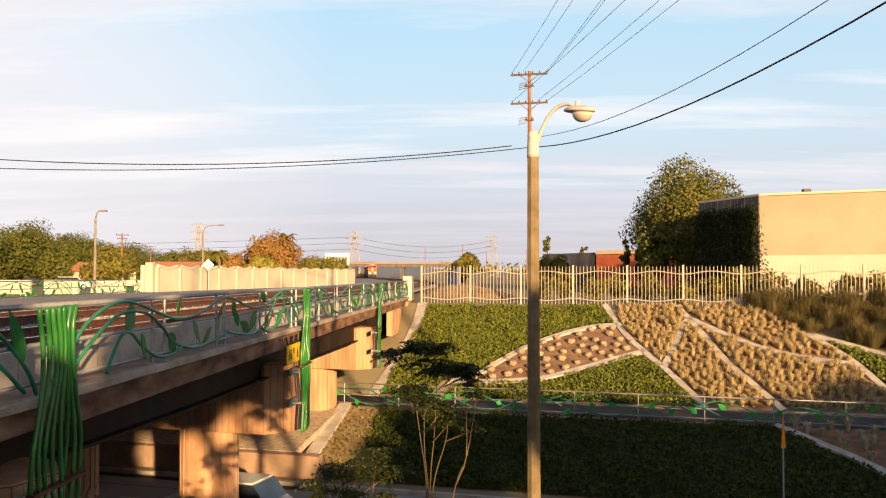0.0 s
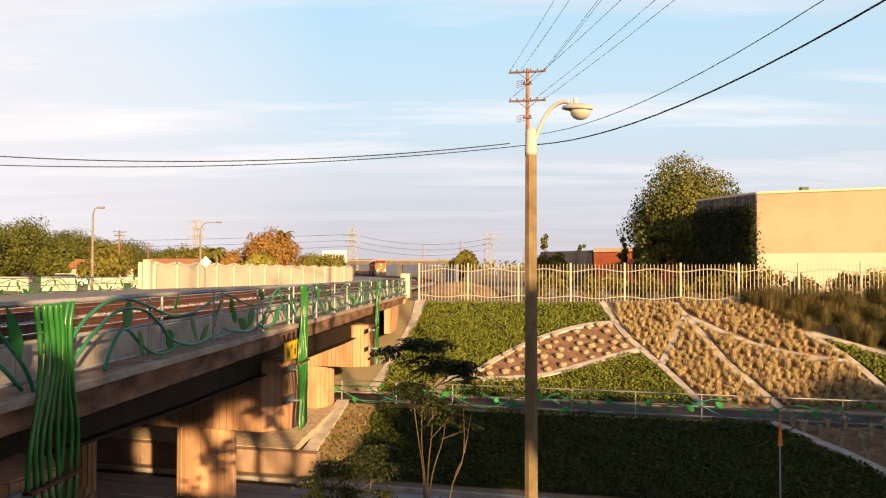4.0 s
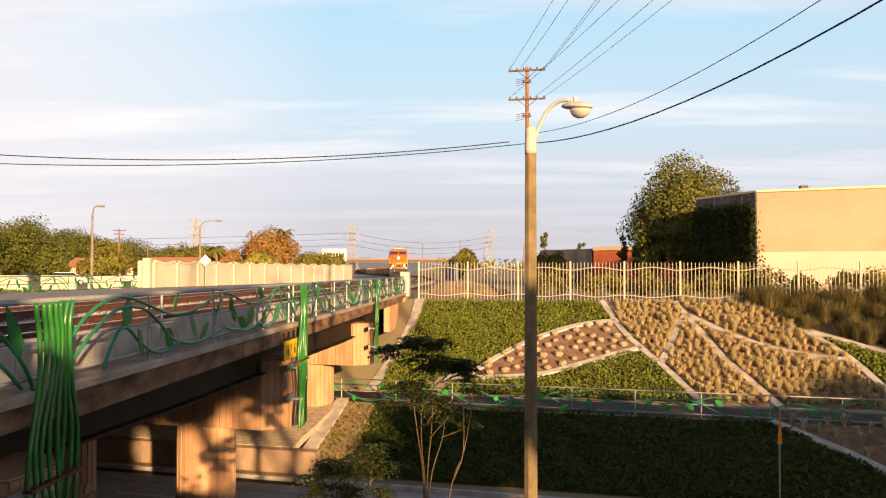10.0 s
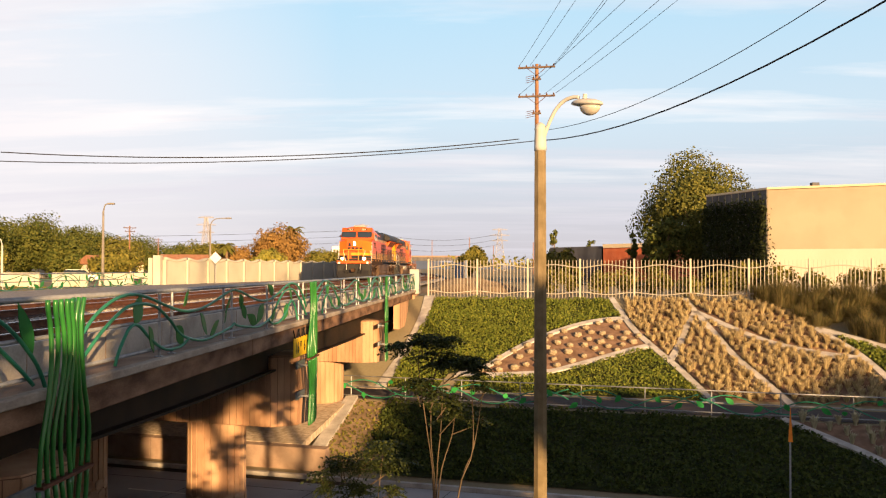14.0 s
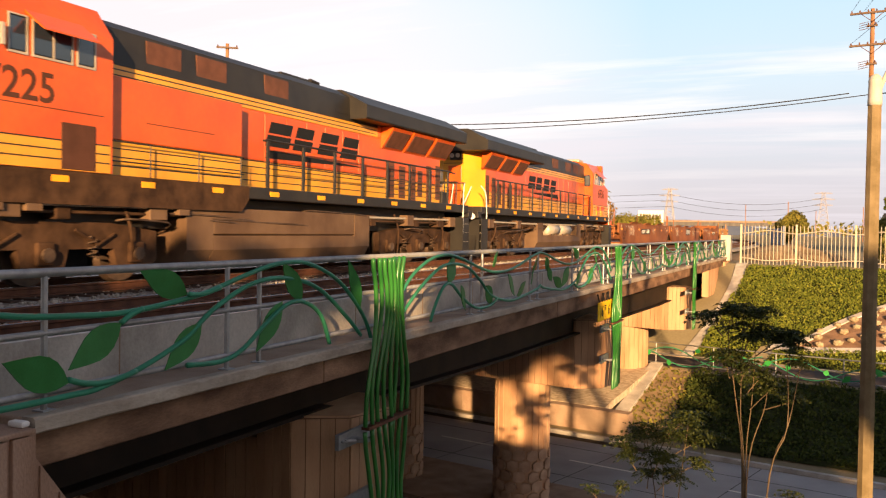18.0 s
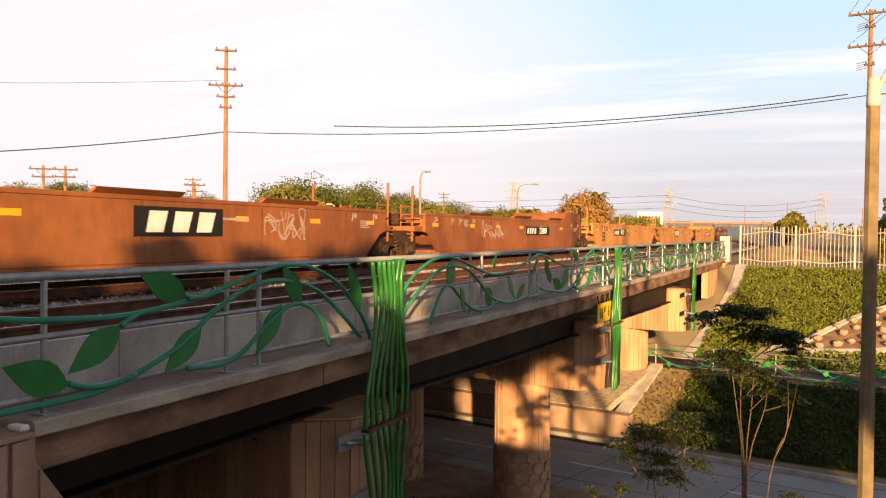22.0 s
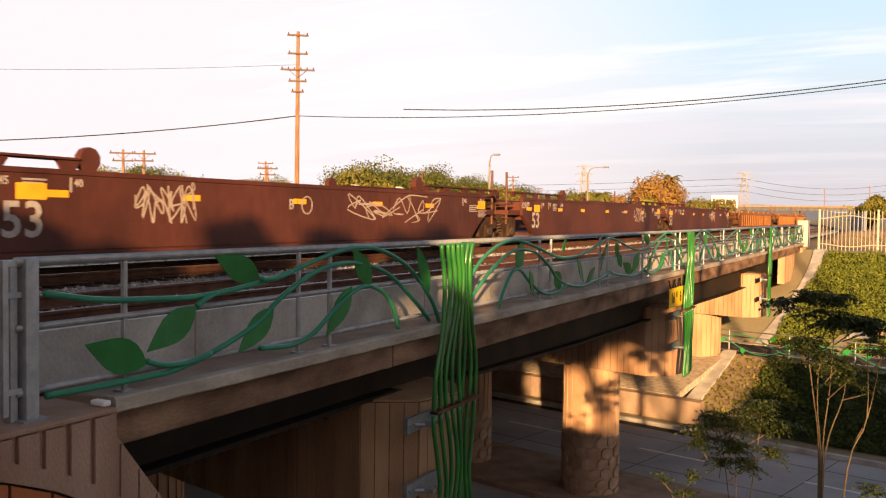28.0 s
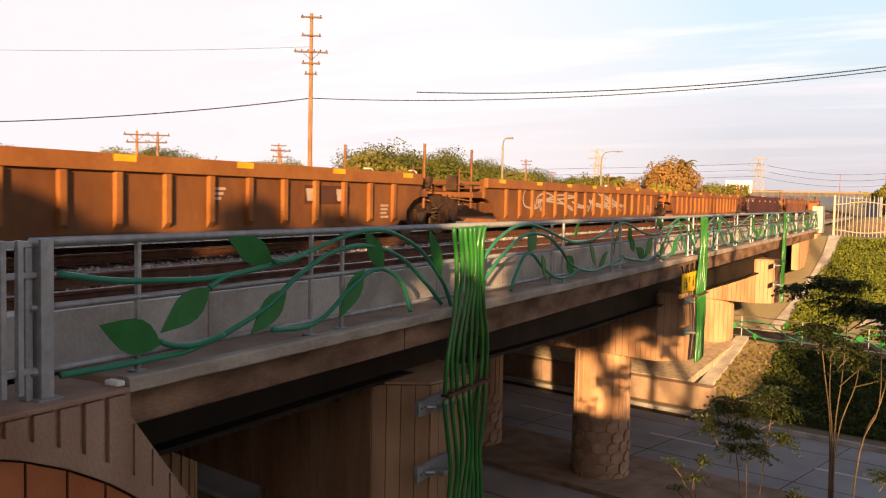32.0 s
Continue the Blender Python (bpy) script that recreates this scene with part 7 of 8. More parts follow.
up2 = utility_pole(*P2, -0.3, 14.35, ((14.05, 0.75), (12.75, 0.7), (11.6, 1.2), (10.8, 0.65), (10.05, 0.45)), 35, "tall wooden utility pole with five crossarms")
utility_pole(*P3, -0.3, 18.4, ((15.0, 1.25), (16.7, 0.5), (17.7, 1.7)), -12, "wooden utility pole with wires beside the road")
utility_pole(*P4, -0.3, 16.8, ((16.5, 1.3),), -4, "wooden utility pole with wires beside the road")
utility_pole(*P5, -0.3, 15.7, ((15.3, 1.3),), -4, "wooden utility pole with wires beside the road")


def wire(a, b, sag, r, name="wire"):
    a, b = Vector(a), Vector(b)
    pts = [a.lerp(b, t / 24) - Vector((0, 0, sag * 4 * (t / 24) * (1 - t / 24))) for t in range(25)]
    return part(name, tube(pts, r, 5), "wire", wires)


wires = thing("overhead_wires", "black overhead wires strung between wooden utility poles", "wires")
wire((P1[0], P1[1] - 0.2, 10.05), (*P2, 8.35), 0.95, 0.03, "cable")
wire((P1[0] - 1.2, P1[1] - 0.3, 10.15), (-30.9, 53.7, 8.66), 0.72, 0.035, "cable")
wire((P1[0], P1[1] - 0.2, 10.05), (P3[0], P3[1], 16.7), 3.8, 0.036, "cable")
wire((P1[0], P1[1] - 0.2, 10.7), (P3[0] - 1.6, P3[1], 17.2), 3.7, 0.018)
for u, h, end in ((-1.15, 15.15, (P4[0] - 1.2, P4[1], 16.6)), (-0.45, 15.15, (P4[0] - 0.3, P4[1], 16.6)), (1.1, 15.15, (P4[0] + 0.7, P4[1], 16.6)), (1.2, 15.15, (P4[0] + 1.1, P4[1], 16.6)), (-1.15, 13.2, (P5[0] - 1.2, P5[1], 15.4)), (0.5, 13.2, (P5[0], P5[1], 15.4)), (1.15, 13.2, (P5[0] + 1.2, P5[1], 15.4))):
    wire((P1[0] + u, P1[1] - 0.1, h), end, 0.7, 0.012)
wire((*P2, 8.35), (-82, 22, 6.4), 1.6, 0.04, "cable")
wire((*P2, 12.0), (-90, 18, 12.2), 1.2, 0.012)
for k in range(3):
    wire((-90, 590, 27 - 4 * k), (-700, 420, 30 - 4 * k), 9, 0.10)
    wire((-90, 590, 27 - 4 * k), (3, 700, 29 - 4 * k), 6, 0.10)


# ---------------------------------------------------------------- trees
def tree(x, y, z0, height, half, label, leaf="tree_leaf", seed=1, n=2600, size=0.16, trunk_h=0.3, name="tree", group="", clumps=26, flat=1.0, root=0.0):
    """Tapered trunk, limbs, and a crown of many small leaves gathered in uneven clumps."""
    r_ = random.Random(seed)
    T = thing(name, label, "tree", group)
    th, tr = height * trunk_h, max(0.05, height * 0.022)
    lean = Vector((r_.uniform(-0.06, 0.06), r_.uniform(-0.06, 0.06), 0)) * height
    base = Vector((x + root, y, z0))
    fork = Vector((x, y, z0 + th)) + lean * 0.5
    top_ = fork + lean * (1 - trunk_h) + Vector((0, 0, min(0.35 * height, 0.6 * (height - th))))
    bm_ = tube([base - Vector((0, 0, 0.2)), base.lerp(fork, 0.5) + Vector((root * 0.35, 0, 0)), fork, top_], [tr * 1.3, tr, tr * 0.8, tr * 0.25], 8)
    part("trunk", bm_, "bark", T)
    cz, ch = z0 + th * 0.8 + (height - th * 0.8) / 2, (height - th * 0.8) / 2
    cents = []
    for _ in range(clumps):
        while True:
            p = Vector((r_.uniform(-1, 1), r_.uniform(-1, 1), r_.uniform(-1, 1)))
            if 0.25 < p.length < 0.92:
                break
        taper = 1.0 - 0.35 * max(0.0, p.z)
        cents.append((Vector((x + p.x * half * taper, y + p.y * half * taper, cz + p.z * ch * 0.9)), r_.uniform(0.22, 0.42)))
    bm_ = bmesh.new()
    for c, _ in cents[::2]:
        mid = fork.lerp(c, 0.5) + Vector((0, 0, 0.06 * height))
        add_tube(bm_, [fork, mid, c], [tr * 0.45, tr * 0.28, tr * 0.08], 5)
    part("limb", bm_, "bark", T)
    pts, sizes, outs = [], [], []
    mid_c = Vector((x, y, cz))
    for c, q in cents:
        rr = q * half
        away = (c - mid_c).normalized()
        for _ in range(n // clumps):
            d = Vector((r_.gauss(0, 1), r_.gauss(0, 1), r_.gauss(0, 1) * flat)).normalized() * rr * r_.uniform(0.55, 1.08)
            pts.append(c + d)
            outs.append((d.normalized() + away * 0.6).normalized())
            sizes.append(size * r_.uniform(0.6, 1.25))
    quads_mesh("crown", pts, sizes, leaf, seed, 0.55, outs, T, 0.75)
    return T


tree(21.7, 97.0, -0.3, 14.0, 7.0, "large leafy green tree behind the cream building", "broad_leaf", 2, 42000, 0.15, 0.10, clumps=64)
tree(16.9, 90.0, -0.3, 7.6, 2.6, "leafy green tree beside the cream building", "tree_leaf", 3, 4200, 0.17, 0.10, clumps=26)
# the trees of the left distance: place, height above the ground, half width
BACK = [(-79.4, 127, 10.6, 8.5, "tree_leaf"), (-78, 140, 10.4, 8, "tree_leaf"), (-82, 158, 10.6, 8, "tree_leaf"), (-80, 172, 9.2, 7, "tree_leaf"), (-76, 118, 8.4, 6, "olive_leaf"), (-86, 110, 7.0, 6, "olive_leaf"), (-93, 192, 11.3, 9, "tree_leaf"), (-108, 190, 12, 10, "tree_leaf"), (-103, 215, 11.5, 10, "tree_leaf"), (-98, 240, 9.6, 10, "tree_leaf"),
        (-58, 170, 6.6, 5, "olive_leaf"), (-64, 178, 6.6, 5, "tree_leaf"), (-52, 160, 6.0, 4.5, "olive_leaf"), (-47, 158, 5.6, 4, "tree_leaf"), (-71, 160, 7.5, 6, "olive_leaf"), (-36.1, 145, 8.6, 5.2, "brown_leaf"), (-38.5, 150, 8.0, 4.2, "brown_leaf"), (-31.8, 121, 5.1, 2.6, "yellow_leaf"), (-42, 139, 5.0, 3.4, "brown_leaf"),
        (-56.3, 94.5, 5.6, 2.4, "yellow_leaf"), (-61.9, 78.5, 5.2, 2.4, "yellow_leaf"), (-63, 105, 5.0, 3.6, "olive_leaf"), (-52, 118, 4.6, 3.4, "olive_leaf"), (-81, 73, 6.6, 5.2, "olive_leaf"), (-86, 84, 7.8, 5.0, "tree_leaf"), (-90, 94, 6.4, 5.4, "olive_leaf"), (-97, 70, 6.6, 5, "olive_leaf"), (-58, 64, 4.4, 2.0, "yellow_leaf"),
        (-30, 170, 5.4, 4, "olive_leaf"), (-38, 200, 5.6, 4, "yellow_leaf"), (-46, 230, 6.5, 5, "olive_leaf"), (-52, 260, 6.5, 5, "olive_leaf"), (-4.3, 160, 5.9, 3.0, "olive_leaf"), (21, 150, 5, 4, "tree_leaf"), (9, 128, 4.6, 3, "olive_leaf"), (-68, 140, 6.2, 5, "tree_leaf"), (-66, 200, 7.5, 6, "tree_leaf"), (-75, 230, 8, 7, "tree_leaf"), (-60, 235, 6.6, 6, "olive_leaf")]
for i, (x, y, h, w, lf) in enumerate(BACK):
    tree(x, y, -0.3, h * (1.0 if lf == "brown_leaf" else 0.93), w, {"yellow_leaf": "small yellow-green tree in low sun", "brown_leaf": "broad bronze-leaved tree behind the sound wall", "olive_leaf": "olive green tree in the distance", "tree_leaf": "dense dark green tree in the distance"}[lf], lf, 100 + i, 6000 if w < 5 else 13000, 0.20 if y > 110 else 0.14, 0.12, group="distant trees", clumps=22 if w < 5 else 40)
for x, y, h, w in ((10.8, 170, 10.2, 1.2), (21.1, 199, 10.0, 1.3), (16.3, 109, 6.8, 0.8), (18.4, 110, 6.2, 0.7)):
    tree(x, y, -0.3, h, w, "narrow dark conical tree behind the fence", "tree_leaf", int(x * 7), 1300, 0.2, 0.08, "slender_tree", "slender trees", 24)
# shrubs behind the fence
for i in range(22):
    s_ = -11.5 + i * 1.9 + random.uniform(-0.5, 0.5)
    p = sw(s_, 58.5 + random.uniform(0, 4), -0.3)
    tree(p.x, p.y, p.z, random.uniform(1.3, 2.4), random.uniform(1.0, 1.5), "olive shrub behind the cream fence", "olive_leaf", 300 + i, 900, 0.10, 0.05, "shrub", "shrubs behind the fence", 12)


def palm(x, y, z0, h, label, seed):
    r_ = random.Random(seed)
    T = thing("palm_tree", label, "palm", "palms")
    part("trunk", tube([(x, y, z0), (x + 0.1, y, z0 + h * 0.5), (x, y, z0 + h)], [0.3, 0.24, 0.2], 8), "bark", T)
    for k in range(22):
        a, up_ = r_.uniform(0, 6.283), r_.uniform(-0.1, 1.1)
        ln = h * 0.30
        pts = [Vector((x + math.cos(a) * ln * t, y + math.sin(a) * ln * t, z0 + h + up_ * ln * t - 0.9 * ln * t * t)) for t in (0, 0.25, 0.5, 0.75, 1.0)]
        bm_ = bmesh.new()
        side = Vector((-math.sin(a), math.cos(a), 0))
        prev = None
        for q, wd in zip(pts, (0.04, 0.35, 0.4, 0.3, 0.03)):
            row = [bm_.verts.new(q - side * wd - Vector((0, 0, wd * 0.5))), bm_.verts.new(q), bm_.verts.new(q + side * wd - Vector((0, 0, wd * 0.5)))]
            if prev:
                bm_.faces.new((prev[0], prev[1], row[1], row[0]))
                bm_.faces.new((prev[1], prev[2], row[2], row[1]))
            prev = row
        part("frond", bm_, "olive_leaf", T)
    return T


palm(-41.2, 133.8, -0.3, 5.2, "short palm tree with drooping fronds", 1)
palm(-38.2, 165.6, -0.3, 8.8, "tall thin palm behind the bronze tree", 2)
palm(-60, 138, -0.3, 5.6, "palm tree among the distant trees", 3)

# the young tree in front of the bank: thin stems, drooping sprays of fine leaflets
def spray(pts, sizes, c, rad, n, r_, flat=0.26):
    """Feathery sprays round c: arching fronds with leaflets on both sides."""
    for _ in range(n):
        t, ln = r_.uniform(0, 6.283), rad * r_.uniform(0.35, 1.1)
        o = Vector(c) + Vector((r_.gauss(0, rad * 0.22), r_.gauss(0, rad * 0.22), r_.uniform(-1, 1) * flat * rad))
        d, up_ = Vector((math.cos(t), math.sin(t), 0)), r_.uniform(0.0, 0.28)
        side = Vector((-d.y, d.x, 0))
        m_ = max(4, int(ln / 0.022))
        for k in range(m_):
            g = k / m_
            p = o + d * ln * g + Vector((0, 0, up_ * ln * g - 0.42 * ln * g * g))
            for e in (-1, 1):
                pts.append(p + side * e * (0.045 * (1 - 0.6 * g)) + Vector((0, 0, -0.01)))
                sizes.append(r_.uniform(0.014, 0.030))


def young_tree(label, stems, masses, seed, r0):
    T = thing("young_tree", label, "tree", "young trees")
    r_ = random.Random(seed)
    for pts in stems:
        line = smooth_line(pts, 4)
        part("stem", tube(line, [r0 * (1 - 0.72 * k / len(line)) for k in range(len(line))], 7), "stem", T, smooth=True)
    for c, rad, n in masses:
        part("twig", tube(smooth_line([(c[0] * 0.5 + stems[0][-1][0] * 0.5, c[1], c[2] - rad * 0.9), (c[0], c[1], c[2] - 0.06), (c[0] + 0.3 * rad, c[1], c[2] + 0.02)], 3), [0.009, 0.008, 0.007, 0.006, 0.005, 0.004, 0.003], 5), "stem", T)
    pts, sizes = [], []
    for c, rad, n in masses:
        spray(pts, sizes, c, rad, n, r_)
    quads_mesh("foliage", pts, sizes, "young_leaf", seed, 0.8, [(0, 0, 1)] * len(pts), T)
    return T


young_tree("young tree with thin stems and flat feathery leaf layers",
           [[(-0.86, 12.6, -7.0), (-0.87, 12.6, -4.0), (-0.88, 12.6, -1.7), (-0.98, 12.6, -0.8), (-1.10, 12.6, 0.1), (-1.02, 12.6, 0.42)], [(-0.84, 12.62, -7.0), (-0.85, 12.6, -3.6), (-0.86, 12.6, -1.7), (-0.92, 12.6, -0.9), (-0.90, 12.6, 0.3)],
            [(-0.82, 12.64, -7.0), (-0.84, 12.65, -3.6), (-0.84, 12.65, -1.6), (-0.78, 12.65, -0.8), (-0.74, 12.65, 0.1)], [(-0.80, 12.6, -7.0), (-0.82, 12.6, -3.0), (-0.80, 12.6, -1.6), (-0.62, 12.6, -0.9), (-0.58, 12.6, -0.55)]],
           [((-1.32, 12.55, 0.34), 0.30, 40), ((-1.05, 12.65, 0.45), 0.32, 46), ((-0.72, 12.55, 0.42), 0.28, 36), ((-0.80, 12.6, 0.17), 0.40, 60), ((-0.45, 12.6, 0.13), 0.34, 46), ((-0.28, 12.65, 0.10), 0.26, 36), ((-1.12, 12.6, -0.18), 0.36, 56), ((-0.68, 12.65, -0.42), 0.32, 36), ((-0.58, 12.6, -0.60), 0.34, 36), ((-0.25, 12.6, -0.68), 0.24, 24), ((-0.85, 12.55, -0.30), 0.3, 30)], 71, 0.015)
young_tree("slender young tree with a forked stem and sparse leaves", [[(-0.66, 12.4, -7.0), (-0.62, 12.4, -3.5), (-0.52, 12.4, -1.7), (-0.32, 12.4, -1.05), (-0.35, 12.4, -0.05)], [(-0.66, 12.42, -7.0), (-0.62, 12.42, -3.5), (-0.52, 12.42, -1.7), (-0.31, 12.42, -1.03), (-0.18, 12.42, -0.24)]],
           [((-0.30, 12.4, 0.0), 0.26, 22), ((-0.15, 12.4, -0.2), 0.22, 16), ((-0.20, 12.4, -1.95), 0.22, 16)], 72, 0.016)
young_tree("low feathery sapling beside the road", [[(-1.85, 12.7, -7.0), (-1.9, 12.7, -4.5), (-2.0, 12.7, -2.6), (-2.2, 12.7, -1.35)], [(-1.80, 12.7, -7.0), (-1.8, 12.7, -4.5), (-1.75, 12.7, -2.6), (-1.6, 12.7, -1.1)], [(-1.83, 12.72, -7.0), (-1.82, 12.7, -4.5), (-1.9, 12.7, -3.0), (-1.95, 12.7, -1.7)]],
           [((-2.50, 12.7, -1.53), 0.28, 22), ((-2.39, 12.6, -1.68), 0.26, 20), ((-2.2, 12.7, -1.32), 0.34, 40), ((-1.97, 12.6, -1.66), 0.36, 40), ((-1.90, 12.8, -1.36), 0.40, 50), ((-1.65, 12.7, -1.10), 0.36, 44), ((-1.82, 12.6, -1.9), 0.30, 26), ((-1.45, 12.8, -1.36), 0.36, 40), ((-1.5, 12.7, -1.7), 0.3, 26), ((-2.15, 12.8, -1.95), 0.28, 20)], 73, 0.016)
young_tree("low twiggy sapling beside the road", [[(-2.2, 12.4, -7.0), (-2.3, 12.4, -4.2), (-2.5, 12.4, -2.9), (-2.6, 12.4, -2.3)], [(-2.2, 12.42, -7.0), (-2.3, 12.42, -4.2), (-2.45, 12.42, -3.0), (-2.85, 12.42, -2.25)]],
           [((-2.86, 12.4, -2.2), 0.20, 13), ((-2.58, 12.4, -2.34), 0.22, 15), ((-2.46, 12.4, -2.08), 0.20, 13), ((-2.80, 12.4, -2.52), 0.18, 9)], 74, 0.012)
young_tree("low twiggy sapling beside the road", [[(-1.1, 12.2, -7.0), (-1.15, 12.2, -4.2), (-1.25, 12.2, -2.4)]], [((-1.28, 12.2, -2.32), 0.22, 14), ((-1.1, 12.2, -2.5), 0.18, 9)], 75, 0.012)
marker = thing("marker_post", "thin marker post with an orange blade", "post")
part("post", tube([(9.2, 28.6, -7.0), (9.2, 28.6, -3.9)], 0.03, 8), "galvanised", marker)
part("blade", prism([(9.13, -3.95), (9.27, -3.95), (9.20, -2.85)], "y", 28.55, 28.57), "orange_flag", marker)

# ---------------------------------------------------------------- buildings and walls
bld = thing("cream_building", "large cream stucco warehouse with an ivy-grown dark side", "building")
CB = [(19.2, 82.6), (22.4, 75.0), (42.4, 66.0), (70, 92), (45, 118)]
part("wall", prism(CB, "z", -0.4, 8.05), "cream_wall", bld)
part("parapet", prism([(x + (0.0 if i > 2 else (-0.08 if i < 2 else 0.0)), y - 0.12) if i < 3 else (x, y) for i, (x, y) in enumerate(CB)], "z", 8.054, 8.22), "cream_trim", bld)
d_ = Vector((42.4 - 22.4, 66.0 - 75.0, 0))
nb_ = Vector((d_.y, -d_.x, 0)).normalized()
if nb_.y > 0:
    nb_ = -nb_
a_, b_ = Vector((22.4, 75.0, 0)) + nb_ * 0.05, Vector((42.4, 66.0, 0)) + nb_ * 0.05
part("base_band", prism([(a_.x, a_.y), (b_.x, b_.y), (b_.x - nb_.x * 0.2, b_.y - nb_.y * 0.2), (a_.x - nb_.x * 0.2, a_.y - nb_.y * 0.2)], "z", -0.4, 3.1), "cream_base", bld)
part("roof_vent", box((25.9, 74.6, 8.2), (26.5, 75.2, 8.6), 0.03), "dark_wall", bld)
for k in range(9):                           # dark grey upright panels; this side's shade is also put into their colour
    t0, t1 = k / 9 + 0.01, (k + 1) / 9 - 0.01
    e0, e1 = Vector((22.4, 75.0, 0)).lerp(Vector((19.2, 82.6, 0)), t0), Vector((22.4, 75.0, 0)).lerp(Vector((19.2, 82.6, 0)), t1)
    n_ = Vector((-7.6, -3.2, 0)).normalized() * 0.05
    part("shaded_side_panel", prism([(e0.x, e0.y), (e1.x, e1.y), (e1.x + n_.x, e1.y + n_.y), (e0.x + n_.x, e0.y + n_.y)], "z", -0.3, 8.02), "dark_wall", bld)
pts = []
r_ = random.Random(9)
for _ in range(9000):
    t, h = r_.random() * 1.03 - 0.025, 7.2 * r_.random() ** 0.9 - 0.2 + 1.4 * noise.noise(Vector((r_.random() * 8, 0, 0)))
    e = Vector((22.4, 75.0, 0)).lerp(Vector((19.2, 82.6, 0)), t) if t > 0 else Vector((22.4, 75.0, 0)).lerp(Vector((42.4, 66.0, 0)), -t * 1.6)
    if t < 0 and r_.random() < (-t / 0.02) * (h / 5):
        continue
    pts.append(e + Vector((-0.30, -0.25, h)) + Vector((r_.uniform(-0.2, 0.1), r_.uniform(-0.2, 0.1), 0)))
ivy = quads_mesh("ivy", pts, [0.13 * r_.uniform(0.6, 1.3) for _ in pts], "shaded_ivy_leaf", 8, parent=bld)
ivy["label"] = "ivy climbing over the wall, its leaves darkened for shade"

red = thing("red_building", "low red building with a dark roof behind the fence", "building")
part("wall", prism([(15.6, 131.0), (22.6, 122.0), (30, 135), (22, 142)], "z", -0.3, 4.5), "red_wall", red)
part("fascia", prism([(15.5, 130.9), (22.6, 121.8), (30.1, 135), (22, 142.1)], "z", 4.504, 5.05), "cream_trim", red)
part("side_wall", prism([(8.5, 142), (15.4, 131.4), (21, 143), (14, 152)], "z", -0.3, 4.8), "dark_wall", red)
cont = thing("trackside_wall", "long dark blue-grey panel wall beside the tracks", "wall")
for k in range(5):
    x0, y0, a0 = on_track(118.0 + k * 12.6, -3.6)
    part("wall_panel", box((-0.1, -6.28, -0.3), (0.1, 6.28, 2.5), 0.01, Matrix.Translation((x0, y0, 0)) @ Matrix.Rotation(a0, 4, "Z")), "blue_wall", cont)
mound = bmesh.new()
bmesh.ops.create_grid(mound, x_segments=24, y_segments=14, size=1.0)
for v in mound.verts:
    q = max(0.0, 1 - v.co.x ** 2 - v.co.y ** 2)
    v.co = Vector((-2.0 + v.co.x * 4.2, 66 + v.co.y * 3.5, -0.35 + q * 1.15 + 0.15 * noise.noise(v.co * 4)))
tagged(part("dirt_mound", mound, "dirt", smooth=True), "low mound of pale sandy dirt behind the fence", "dirt")

# sound wall: panels, posts and a wavy cap
sound = thing("sound_wall", "cream block sound wall with a wavy cap", "wall")
W0, W1 = Vector((-26.6, 70.0, 0)), Vector((-18.1, 118.6, 0))
n_p = 14
for k in range(n_p):
    a, b = W0.lerp(W1, k / n_p), W0.lerp(W1, (k + 1) / n_p)
    d = (b - a).normalized()
    nn = Vector((d.y, -d.x, 0)) * 0.1
    q = [a + d * 0.02 + nn, b - d * 0.02 + nn, b - d * 0.02 - nn, a + d * 0.02 - nn]
    part("wall_panel", prism([(p.x, p.y) for p in q], "z", -0.3, 2.02), "sound_wall", sound)
    part("pilaster", box((a.x - 0.2, a.y - 0.2, -0.3), (a.x + 0.2, a.y + 0.2, 2.1), 0.02), "sound_wall", sound)
    pts = [a.lerp(b, i / 8) + Vector((0, 0, 2.10 + 0.10 * math.cos(2 * math.pi * i / 8))) for i in range(9)]
    part("wavy_cap", tube(pts, 0.14, 8), "sound_wall", sound, smooth=True)
for x, y, h in ((-26.9, 69.4, 2.45), (-27.6, 70.2, 2.25)):
    part("end_pillar", box((x - 0.3, y - 0.3, -0.3), (x + 0.3, y + 0.3, h), 0.03), "sound_wall", sound)
lowall = thing("cream_low_wall", "long low cream wall beyond the far railing", "wall")
for k in range(16):
    part("wall_panel", box((-34.0 - k * 3.4, 84 - k * 2.2, -0.3), (-30.7 - k * 3.4, 84.3 - k * 2.2, 1.0), 0.02), "sound_wall", lowall)
blue = thing("blue_grey_wall", "long blue-grey wall beyond the lawn", "wall")
for k in range(12):
    a, b = Vector((-72, 42, 0)).lerp(Vector((-58, 86, 0)), k / 12), Vector((-72, 42, 0)).lerp(Vector((-58, 86, 0)), (k + 0.985) / 12)
    part("wall_panel", prism([(a.x, a.y), (b.x, b.y), (b.x - 0.25, b.y + 0.05), (a.x - 0.25, a.y + 0.05)], "z", -0.3, 2.2), "blue_wall", blue)
    part("wall_post", box((a.x - 0.05, a.y - 0.1, -0.3), (a.x + 0.15, a.y + 0.1, 2.3), 0.01), "sound_wall", blue)
lawn = bmesh.new()
lawn.faces.new([lawn.verts.new(p) for p in ((-70, 36, -0.26), (-28.6, 14, -0.26), (-28.6, 74, -0.26), (-58, 84, -0.26))])
tagged(part("lawn", lawn, "lawn"), "dry yellow-green lawn beyond the far railing", "lawn", kind="structure")
r_ = random.Random(12)
pts = [(r_.uniform(-52, -29), r_.uniform(16, 72)) for _ in range(900)]
